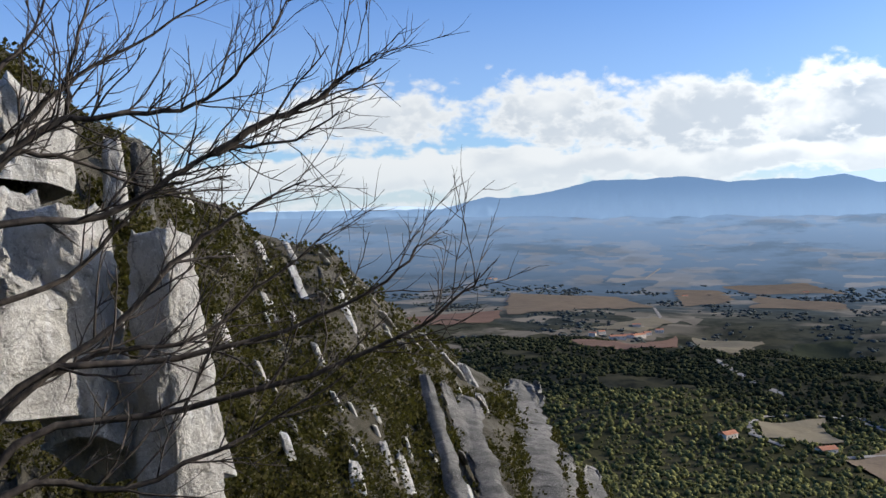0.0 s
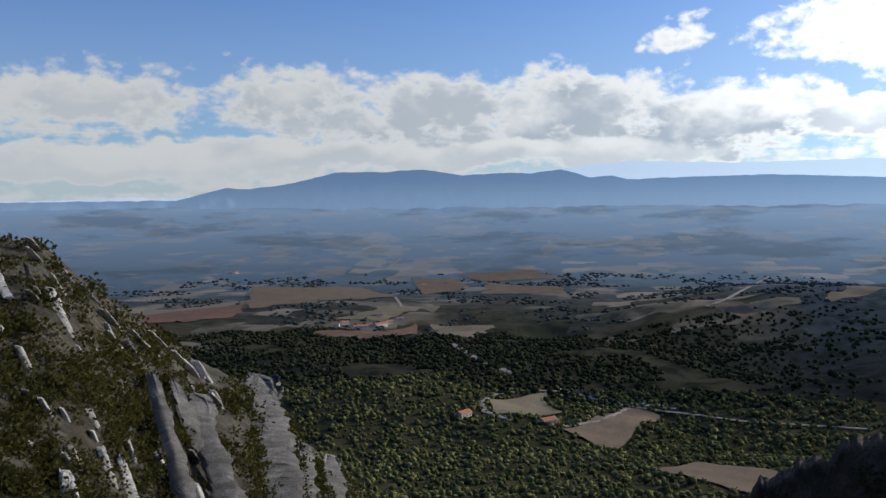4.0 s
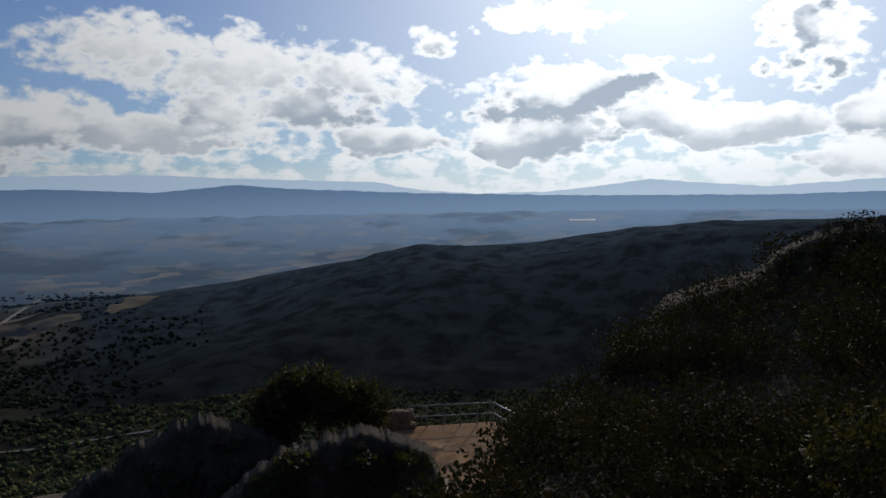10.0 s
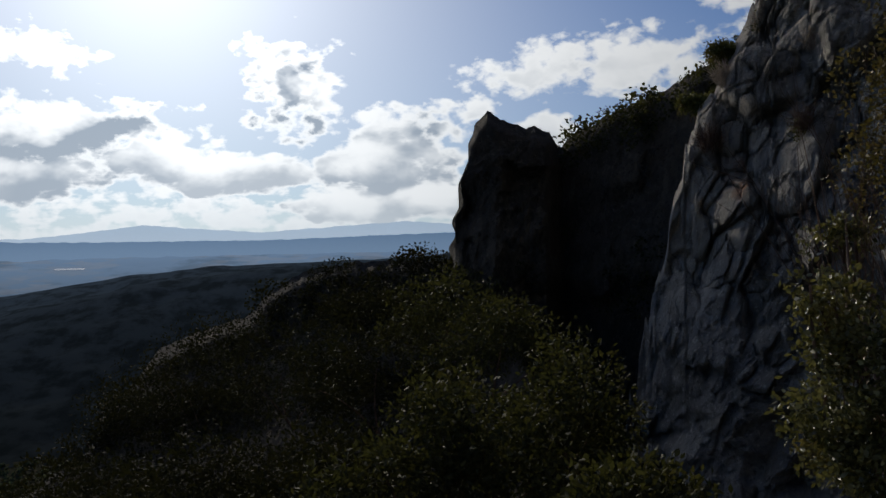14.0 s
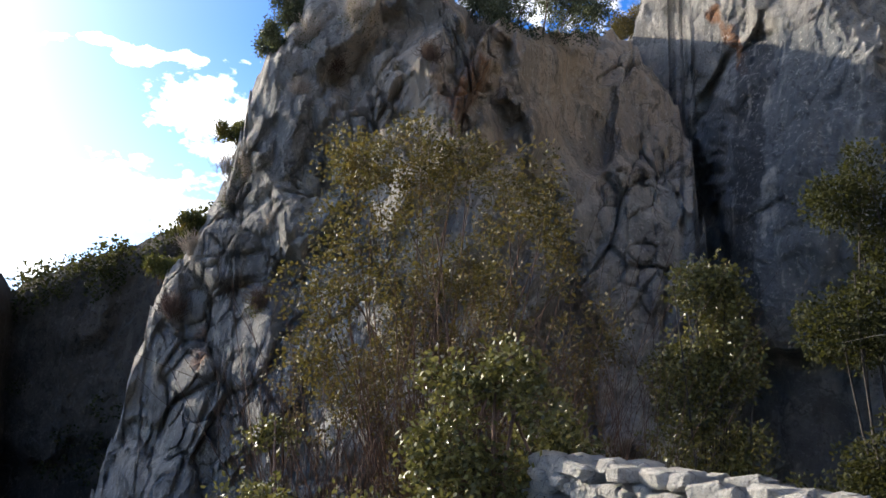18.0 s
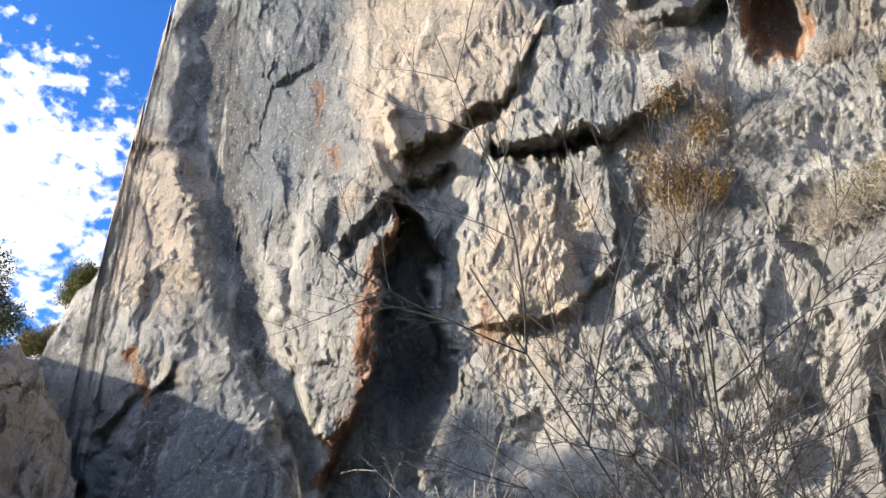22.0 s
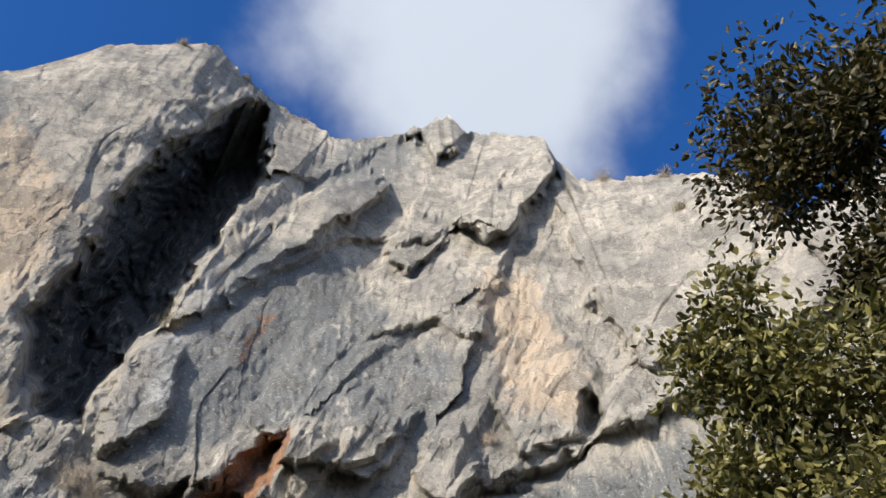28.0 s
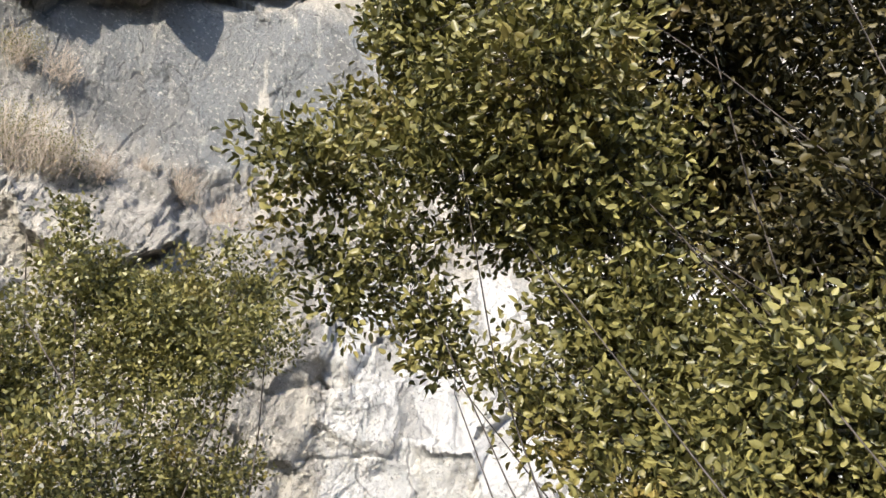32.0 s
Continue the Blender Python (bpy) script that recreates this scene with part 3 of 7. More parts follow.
def mountain_range(skyline, r, foot, mat, label, seed):
    azs = np.arange(skyline[0][0], skyline[-1][0], 0.12)
    el = np.interp(azs, *zip(*skyline))
    q = np.stack([azs * 0.9, 0 * azs + seed, 0 * azs], -1)
    el = el + fbm(q, 5) * 0.05
    rows = []
    for k in np.linspace(0, 1, 14):
        rr = r - 420 * (1 - k) ** 1.4
        z = foot + (r * np.tan(np.radians(el)) - foot) * k
        q = np.stack([azs * 0.5, 0 * azs + k * 3 + seed, 0 * azs], -1)
        rr = rr + fbm(q, 4) * 110 * (1 - k)
        rows.append(np.stack([CX - np.sin(np.radians(azs)) * rr, CY + np.cos(np.radians(azs)) * rr, z], -1))
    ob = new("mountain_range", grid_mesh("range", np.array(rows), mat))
    return tagged(ob, label, "mountain range", kind="structure")


NEAR_RANGE = ((-112, 0.3), (-100, 0.1), (-88, -0.2), (-75, -0.1), (-64, 0.2), (-55, 0.6), (-51.7, 0.9), (-46.4, 0.4), (-40, 0.7), (-34, 0.6), (-30.7, 0.5), (-29.7, 0.75), (-28, 0.7), (-26.2, 1.25),
              (-24, 1.0), (-22, 1.05), (-19.3, 0.9), (-16.6, 1.35), (-13.5, 1.2), (-10.5, 1.2), (-8.5, 0.7), (-7, 0.4), (-4.6, 0.1), (-3.1, 0.2), (0.1, -0.6), (14, -0.55), (30, -0.6))
FAR_RANGE = ((-112, 0.6), (-101, 0.7), (-97.6, 0.95), (-93.3, 0.7), (-87.7, 0.35), (-84, 0.6), (-80, 0.95), (-76.4, 0.5), (-73.5, 0.2), (-68, 0.1), (-64.2, 0.4), (-61, 1.0), (-52, 1.3), (-45.7, 1.6), (-37.5, 1.5), (-31, 1.75),
             (-26, 1.3), (-20, 0.8), (-10, 0.2), (0, -0.4), (4, -0.35), (8, -0.5), (30, -0.6))
mountain_range(FAR_RANGE, 4900, -200, haze_material("haze_pale_range", (0.47, 0.57, 0.67), (0.42, 0.53, 0.64), -60, 120, 0.85), "pale blue mountain range in the haze", 3.0)
mountain_range(NEAR_RANGE, 4700, -240, haze_material("haze_blue_range", (0.20, 0.30, 0.43), (0.13, 0.215, 0.34), -100, 90, 0.75), "wooded mountain range behind the plain, blue with painted haze", 8.0)

# ---- cliffs ----
def outline(poly, a, e):
    """Signed distance, in degrees, from a closed line of azimuths and elevations; negative inside."""
    best, inside = np.full(a.shape, 1e9), np.zeros(a.shape, bool)
    for (x0, y0), (x1, y1) in zip(poly, poly[1:] + poly[:1]):
        k = np.cos(np.radians((y0 + y1) / 2))
        dx, dy = (x1 - x0) * k, y1 - y0
        t = np.clip((((a - x0) * k) * dx + (e - y0) * dy) / (dx * dx + dy * dy + 1e-9), 0, 1)
        best = np.minimum(best, np.hypot((a - x0) * k - t * dx, e - y0 - t * dy))
        cross = ((y0 > e) != (y1 > e)) & (a < (x1 - x0) * (e - y0) / ((y1 - y0) + 1e-9) + x0)
        inside ^= cross
    return np.where(inside, -best, best)


def along(line, a, e):
    """Distance, in degrees, from an open line."""
    best = np.full(a.shape, 1e9)
    for (x0, y0), (x1, y1) in zip(line, line[1:]):
        k = np.cos(np.radians((y0 + y1) / 2))
        dx, dy = (x1 - x0) * k, y1 - y0
        t = np.clip((((a - x0) * k) * dx + (e - y0) * dy) / (dx * dx + dy * dy + 1e-9), 0, 1)
        best = np.minimum(best, np.hypot((a - x0) * k - t * dx, e - y0 - t * dy))
    return best


CLIFF_ARC = 14.0
STANDPOINT = (0.95, -0.8, 0.55)


def tangent(az, el, theta):
    """The direction along a face seen at that azimuth and elevation, theta degrees up from the right."""
    a, e, t = radians(az), radians(el), radians(theta)
    right = np.array([math.cos(a), math.sin(a), 0.0])
    up = np.array([math.sin(a) * math.sin(e), -math.cos(a) * math.sin(e), math.cos(e)])
    return right * math.cos(t) + up * math.sin(t)


def rock_relief(q, grain, stretch, seed, beds=0.0, calm=0.35, cracks=1.0):
    """Broken limestone: tilted faces at four sizes, drawn out along the grain; smooth slabs among broken ground."""
    q = q - (q @ grain)[:, None] * grain * (1 - stretch) + seed
    q = q + np.stack([perlin(q * 0.6), perlin(q * 0.6 + 31), perlin(q * 0.6 + 57)], -1) * 0.22 + np.stack([perlin(q * 2.3), perlin(q * 2.3 + 31), perlin(q * 2.3 + 57)], -1) * 0.05 + np.stack([perlin(q * 5.7), perlin(q * 5.7 + 31), perlin(q * 5.7 + 57)], -1) * 0.02
    big, g1 = facets(q * 0.42, 1.1, 0.12)
    mid, g2 = facets(q * 1.1 + 40, 1.1, 0.16)
    small, g3 = facets(q * 2.9 + 11, 1.1, 0.2)
    tiny, g4 = facets(q * 7.0 + 23, 1.1, 0.3)
    rough = smooth(perlin(q * 0.31 + 5), -0.12, 0.3) if beds else smooth(perlin(q * 0.31 + 5), -0.25, 0.22)
    k = calm + (1 - calm) * rough
    block = 1.3 if cracks <= 1 else 2.2
    h = big * 0.42 + (mid * 0.23 + small * 0.07) * k * block + tiny * 0.040 * k
    open_ = smooth(perlin(q * 0.9 + 33), -0.05, 0.3)
    h = h - cracks * open_ * (0.07 * smooth(g1, 0.03, 0.0) + 0.07 * smooth(g2, 0.06, 0.0) * k + 0.035 * smooth(g3, 0.09, 0.0) * k)
    if cracks > 1:
        h = h - (0.11 * (1 - np.clip(g2 / 0.28, 0, 1)) ** 2 + 0.05 * (1 - np.clip(g3 / 0.3, 0, 1)) ** 2) * (0.25 + open_)
    if beds:
        # slabs that lie over one another like tiles, broken along their length
        cross = np.cross(grain, q.mean(0) / np.linalg.norm(q.mean(0)))
        t = q @ cross * 0.42 + perlin(q * 0.45 + 90) * 1.1 + big * 0.5
        h = h + beds * (t - np.floor(t) - 0.5) * (0.35 + 0.65 * smooth(perlin(q * 0.4 + 120), -0.2, 0.2))
    return h + fbm(q * 1.6, 3, 0.55) * 0.04 + fbm(q * 9.0, 3, 0.75) * 0.020 * (0.4 + k)


def ledge(line, a, e, amount, reach):
    """A step along a line, left of its way: it stands out by amount and fades over reach degrees."""
    best, side = np.full(a.shape, 1e9), np.zeros(a.shape)
    for (x0, y0), (x1, y1) in zip(line, line[1:]):
        k = np.cos(np.radians((y0 + y1) / 2))
        dx, dy = -(x1 - x0) * k, y1 - y0
        px, py = -(a - x0) * k, e - y0
        t = np.clip((px * dx + py * dy) / (dx * dx + dy * dy + 1e-9), 0, 1)
        d = np.hypot(px - t * dx, py - t * dy)
        side = np.where(d < best, dx * py - dy * px, side)
        best = np.minimum(best, d)
    return 0.55 * amount * smooth(best, reach, 0.0) * smooth(np.where(side > 0, best, -best), -0.45, 0.45)


SURFACES = {}


def on_face(name, az, el):
    """The place on a rock face at that azimuth and elevation."""
    P, azs, E = SURFACES[name]
    i = int(np.argmin(np.abs(azs - az)))
    j = int(np.argmin(np.abs(E[:, i] - el)))
    return Vector(P[j, i].tolist())


def cliff(name, az0, az1, step, skyline, foot, rows, radius, label, back=9.0, mat=None, size=1.0, jagged=1.0, far=0, grain=None, shadow_rise=0.0, cracks=1.0, edge=0.0):
    """A rock face round the middle of the walk. skyline: azimuth, tangent of the top's elevation; radius(az, el) gives
    depth, stains and painted shade.
    """
    az = np.arange(az0, az1, -step)
    grain = grain or (lambda a, e: [(tangent((az0 + az1) / 2, 5, 72), 0.75 if cracks == 1 else 0.66, 0.0, np.ones_like(a))])
    top = np.degrees(np.arctan(np.interp(-az, *zip(*[(-a, k) for a, k in skyline]))))
    shift = perlin(np.stack([top * 0.35, top * 0, top * 0 + 2], -1)) * 0.4 + perlin(np.stack([top * 1.1, top * 0, top * 0 + 6], -1)) * 0.2
    if not far:
        top = np.degrees(np.arctan(np.interp(-az + shift, *zip(*[(-a, k) for a, k in skyline]))))
    run = np.cumsum(step * np.cos(np.radians(top)))
    jag = perlin(np.stack([run * 1.3, 0 * az, 0 * az + 4], -1)) * 0.55 + perlin(np.stack([run * 3.1, 0 * az, 0 * az + 9], -1)) * 0.25
    top = top + jag * jagged
    s = np.linspace(0, 1, rows)[:, None]
    E = foot + (top[None] - foot) * s
    A = np.broadcast_to(az[None], E.shape)
    if edge:
        e = E.ravel()
        rag = (perlin(np.stack([e * 0.22, 0 * e, 0 * e + 3], -1)) + perlin(np.stack([e * 0.7, 0 * e, 0 * e + 8], -1)) * 0.6).reshape(E.shape)
        A = A + edge * rag * np.exp(-(az0 - az) / 1.5)[None]
    Rr, stain_shade = radius(A, E)
    extra = stain_shade.pop("extra", np.zeros_like(Rr))
    # the brow bends back before the top
    Rr = Rr + 0.9 * smooth(s, 0.965, 1.0) ** 2 * np.ones_like(A)
    ca, sa = np.cos(np.radians(A)), np.sin(np.radians(A))
    P = np.stack([CX - sa * Rr, CY + ca * Rr, np.tan(np.radians(E)) * Rr], -1)
    # relief along the grain of the rock
    ce = np.cos(np.radians(E))
    q = np.stack([-sa * ce, ca * ce, np.sin(np.radians(E))], -1).reshape(-1, 3) * (far or CLIFF_ARC) / size
    h = np.zeros(len(q))
    for k, (axis, stretch, beds, weight) in enumerate(grain(A, E)):
        on = weight.ravel() > 0.002
        h[on] += weight.ravel()[on] * rock_relief(q[on], axis, stretch, 3.3 + 9.1 * k, beds, 0.28 if beds else 0.45 if cracks == 1 else 0.8, cracks)
    h = h.reshape(A.shape) * size * np.maximum(ce, 0.3) ** 0.6
    scale = stain_shade.pop("relief", 1.0) * (1 - 0.9 * smooth(s, 0.88, 0.99) if far else 1 - 0.5 * smooth(s, 0.97, 1.0))
    k = np.tan(np.radians(E))
    base = Rr - extra
    P = np.stack([CX - sa * base, CY + ca * base, k * base], -1)
    # hollows and steps run straight back from the walk, the relief out of the face
    away = P - np.array(STANDPOINT)
    away /= np.linalg.norm(away, axis=2)[..., None]
    P = P + away * (extra / np.maximum(ce, 0.25))[..., None] + np.stack([sa, -ca, 0 * ca], -1) * (h * scale)[..., None]
    Rr = np.hypot(P[..., 0] - CX, P[..., 1] - CY)
    # a top that runs back and a rear face
    rear = []
    rim = np.convolve(np.pad(Rr[-1], 12, mode="edge"), np.ones(25) / 25, "valid")
    steep = 1 / (1 + np.abs(np.gradient(top, step)) * 0.8)
    # unseen rise behind the brow, added so its shadow reaches up the tower
    crest = np.interp(-az, (0, 142, 146, 156, 160), (0, 0, shadow_rise, shadow_rise, 0))
    for dr, dz in ((0.6, 0.06), (2.0, 0.15), (3.5, 0.25), (back, 1.5), (back + 1.5, 80)):
        rr = np.maximum(rim, Rr[-1]) + dr * steep
        level = np.minimum(P[-1, :, 2] + k[-1] * np.minimum(dr, crest), k[-1] * rr)
        rear.append(np.stack([CX - sa[-1] * rr, CY + ca[-1] * rr, level - dz if dz < 9 else np.minimum(P[-1, :, 2] - 6.0, -4.0) - (0 if back > 8.5 else 22)], -1))
    P = np.concatenate([P, np.array(rear)])
    at = {k: np.concatenate([v, np.zeros((5, A.shape[1]))]) for k, v in stain_shade.items()}
    me = grid_mesh(name, P, mat or ROCK, attributes=at)
    me.shade_flat()
    ob = new(name, me)
    SURFACES[name] = (P[:rows], az, E)
    return tagged(ob, label, "cliff", kind="structure")


def ragged(a, e, amount=1.0):
    """Azimuths and elevations shifted about, so that outlines follow broken rock."""
    ar, er = np.radians(a.ravel()), np.radians(e.ravel())
    q = np.stack([-np.sin(ar) * np.cos(er), np.cos(ar) * np.cos(er), np.sin(er)], -1) * 57.3
    dx = perlin(q * 0.35) * 0.9 + perlin(q * 0.9 + 7) * 0.6 + perlin(q * 2.3 + 3) * 0.35
    dy = perlin(q * 0.35 + 50) * 0.9 + perlin(q * 0.9 + 57) * 0.6 + perlin(q * 2.3 + 53) * 0.35
    c = np.maximum(np.cos(np.radians(e)), 0.3)
    return a + amount * dx.reshape(a.shape) / c, e + amount * dy.reshape(a.shape)


def buttress_depth(a, e):
    Rr = np.interp(-a, (110, 116, 120, 126, 132, 138, 142, 146, 150, 156), (17.0, 14.4, 13.0, 11.9, 11.1, 10.8, 11.4, 12.6, 13.4, 14.2))
    Rr = Rr + np.clip(e, -20, 40) * (0.035 + 0.05 * smooth(-a, 128, 117)) + 0.05 * np.clip(e - 8, 0, 30) + smooth(-a, 140, 146) * smooth(e, 6, 22) * 1.5
    a, e = ragged(a, e)
    crack = along([(-139, 30), (-140, 20), (-143, 12), (-146, 4)], a, e)
    Rr = Rr + 0.8 * smooth(crack, 2.0, 0.2)
    # warm and white tones stand in for soft sun on the buttress
    warm = smooth(e, 6, 20) * smooth(-a, 122, 132) * 0.75
    orange = 0.8 * smooth(np.hypot((a + 137.5) * 0.9, (e - 20) * 0.55), 2.4, 0.6) + 0.6 * smooth(np.hypot(a + 120, (e - 3) * 0.6), 2.0, 0.5)
    return Rr, dict(warm=warm, orange=orange, dark=np.zeros_like(a), white=0.35 * smooth(-a, 122, 130), relief=1.35)


BUTTRESS_TOP = ((-111, -0.45), (-113.4, -0.17), (-115.4, -0.02), (-116.8, 0.09), (-117.9, 0.145), (-120.9, 0.24), (-122.6, 0.37), (-124, 0.42), (-126.4, 0.515), (-130.2, 0.525), (-135.5, 0.545), (-137.2, 0.50),
                (-142.3, 0.45), (-146.8, 0.455), (-149, 0.44), (-151.5, 0.38), (-153, 0.31), (-153.8, 0.2), (-154.6, 0.0), (-156, -0.25))
cliff("cliff_buttress", -111, -156, 0.105, BUTTRESS_TOP, -22, 380, buttress_depth, "rough grey limestone buttress with cracked blocks and tufts", shadow_rise=3.5, cracks=2.2)

CAVE = [(-185.5, 63.8), (-184.0, 61.0), (-184.8, 57.3), (-183.2, 54.9), (-183.5, 52.0), (-185.9, 49.6), (-188.1, 48.6), (-188.8, 47.3), (-193.0, 47.4), (-193.4, 50.2), (-194.1, 53.2), (-196.0, 55.5), (-197.6, 59.0), (-199.6, 62.2), (-202.0, 65.1), (-201.8, 66.8), (-198.5, 69.6), (-195.2, 70.0), (-191.4, 68.6), (-188.9, 67.0), (-186.2, 65.2)]
RED_CAVE = [(-212.3, 49.9), (-208.7, 48.7), (-206.4, 46.2), (-204.7, 44.8), (-205, 41.7), (-207.4, 40.7), (-209.3, 42.4), (-209.5, 45.0), (-212.5, 47.5)]
CREVICE = [(-173.6, 35.0), (-176.0, 34.4), (-177.3, 32), (-175.8, 31), (-176.2, 29), (-177.6, 27), (-177.6, 23.5), (-176.0, 21.9), (-175.2, 17.3), (-173.8, 10), (-171.5, 2), (-169.2, 2), (-169.3, 14), (-168.9, 18), (-170.2, 21), (-171.9, 24.2), (-172.8, 29.5)]
SLATE = ([(-212, 44), (-222, 44.5), (-231, 45.5), (-252, 45.5), (-252, 36), (-232, 33), (-219.6, 37.4)], [(-195.5, 47), (-196, 55), (-203, 63), (-215, 62), (-225, 57), (-232, 54), (-228, 48), (-213, 50), (-205, 47.5)], [(-155, 64), (-157, 38), (-163, 31), (-169, 40), (-172, 62)],
         [(-153, 18), (-157, 24), (-163, 25), (-167, 18), (-166, 4), (-155, 4)], [(-177, 22), (-180, 24), (-182, 16), (-180, 2), (-175, 2)], [(-183, 39.5), (-189, 45), (-194, 44), (-194, 39)], [(-205, 66), (-214, 64.5), (-226, 66), (-232, 70), (-214, 70)])
CREAM = ([(-166, 62), (-169, 44), (-170, 38), (-168, 33), (-175, 36), (-183, 38), (-189, 47), (-183, 50), (-182, 60)], [(-177.5, 33), (-184, 37), (-191, 37), (-188, 24), (-180, 22)], [(-232, 57), (-235, 60), (-242, 59), (-245, 51), (-241, 48), (-235, 50)], [(-150, 40), (-152, 26), (-160, 27), (-161, 38)], [(-213, 47), (-211, 41), (-208, 40), (-214, 39), (-218, 45)])


# great blocks and plates of the wall: outline, how far they stand out, tilt along the azimuth and upward
PLATES = [([(-216.9, 47.6), (-219.9, 50.7), (-222.9, 51.0), (-224.0, 48.8), (-220.7, 46.8)], 0.5, 0.03, -0.05), ([(-224.5, 47.3), (-226.4, 49.7), (-230.5, 50.0), (-231.7, 47.0), (-229.1, 45.1)], 0.5, -0.04, -0.04), ([(-193.8, 52.1), (-196.6, 54.5), (-199.5, 53.8), (-200.1, 51.0), (-198.4, 48.3), (-195.3, 46.7)], 0.45, 0.02, 0.0),
          ([(-211.7, 48.9), (-214.8, 50.0), (-217.2, 49.0), (-215.2, 47.6), (-212.5, 47.9)], 0.6, 0.0, 0.1), ([(-221.2, 61.8), (-226.5, 64.7), (-229.9, 63.7), (-230.1, 61.4), (-224.3, 59.8)], 0.5, 0.04, -0.06), ([(-231.4, 62.8), (-239.5, 64.6), (-248.5, 65.9), (-249.5, 64.5), (-242.1, 61.8), (-236.6, 61.1)], 0.8, 0.03, -0.1),
          ([(-225.3, 69.3), (-235.6, 69.8), (-237.0, 68.5), (-230.0, 67.4)], 0.8, 0.02, 0.1), ([(-199.6, 60.6), (-209.9, 65.8), (-219.0, 67.2), (-222.0, 66.0), (-209.8, 62.0), (-203.1, 58.7)], 0.6, 0.0, 0.12)]
PLATES += [([(-153.6, 17), (-157.5, 25), (-163, 26), (-167, 18), (-167.2, 12), (-165, 3), (-156, 3)], 0.8, 0.02, -0.03), ([(-220.1, 55.8), (-227.1, 57.0), (-232.8, 54.6), (-226.7, 53.7)], -0.35, 0.0, 0.05), ([(-233.8, 51.1), (-238.1, 54.2), (-242.9, 54.1), (-244.7, 51.4), (-241.0, 47.7), (-235.7, 47.5)], 0.35, 0.03, 0.0), ([(-246.8, 62.1), (-268.4, 56.6), (-264.9, 51.8), (-250.1, 49.2), (-246.9, 54.0)], 0.5, 0.03, 0.0),
           ([(-182.6, 41.9), (-188.9, 44.2), (-197.3, 43.4), (-199.3, 41.8), (-191.3, 38.7), (-182.8, 38.6)], 0.5, 0.0, -0.05), ([(-178.2, 48.4), (-179.8, 54.6), (-186.0, 49.2), (-188.6, 46.4), (-182.5, 42.2), (-173.1, 38.8), (-172.5, 43.0)], 0.45, 0.03, -0.03), ([(-219.4, 37.1), (-230.5, 33.5), (-231.7, 29.6), (-224.2, 27.6), (-219.8, 31.5)], 0.5, 0.0, -0.06),
           ([(-207.5, 50.6), (-212.3, 50.1), (-214.6, 51.5), (-219.5, 52.4), (-226.3, 51.1), (-223.5, 49.5), (-217.0, 47.2), (-212.7, 48.0)], 0.35, -0.02, -0.05), ([(-165.8, 31.8), (-167.1, 38.8), (-172.9, 42.6), (-175.1, 36.0), (-172.6, 32.3), (-172.3, 23.6), (-169.1, 20.1), (-166.2, 23.3)], 0.6, -0.03, -0.01), ([(-182.7, 37.5), (-191.4, 38.0), (-191.2, 31.7), (-186.3, 27.7), (-179.6, 27.9), (-177.9, 33.9)], 0.4, 0.02, -0.03)]


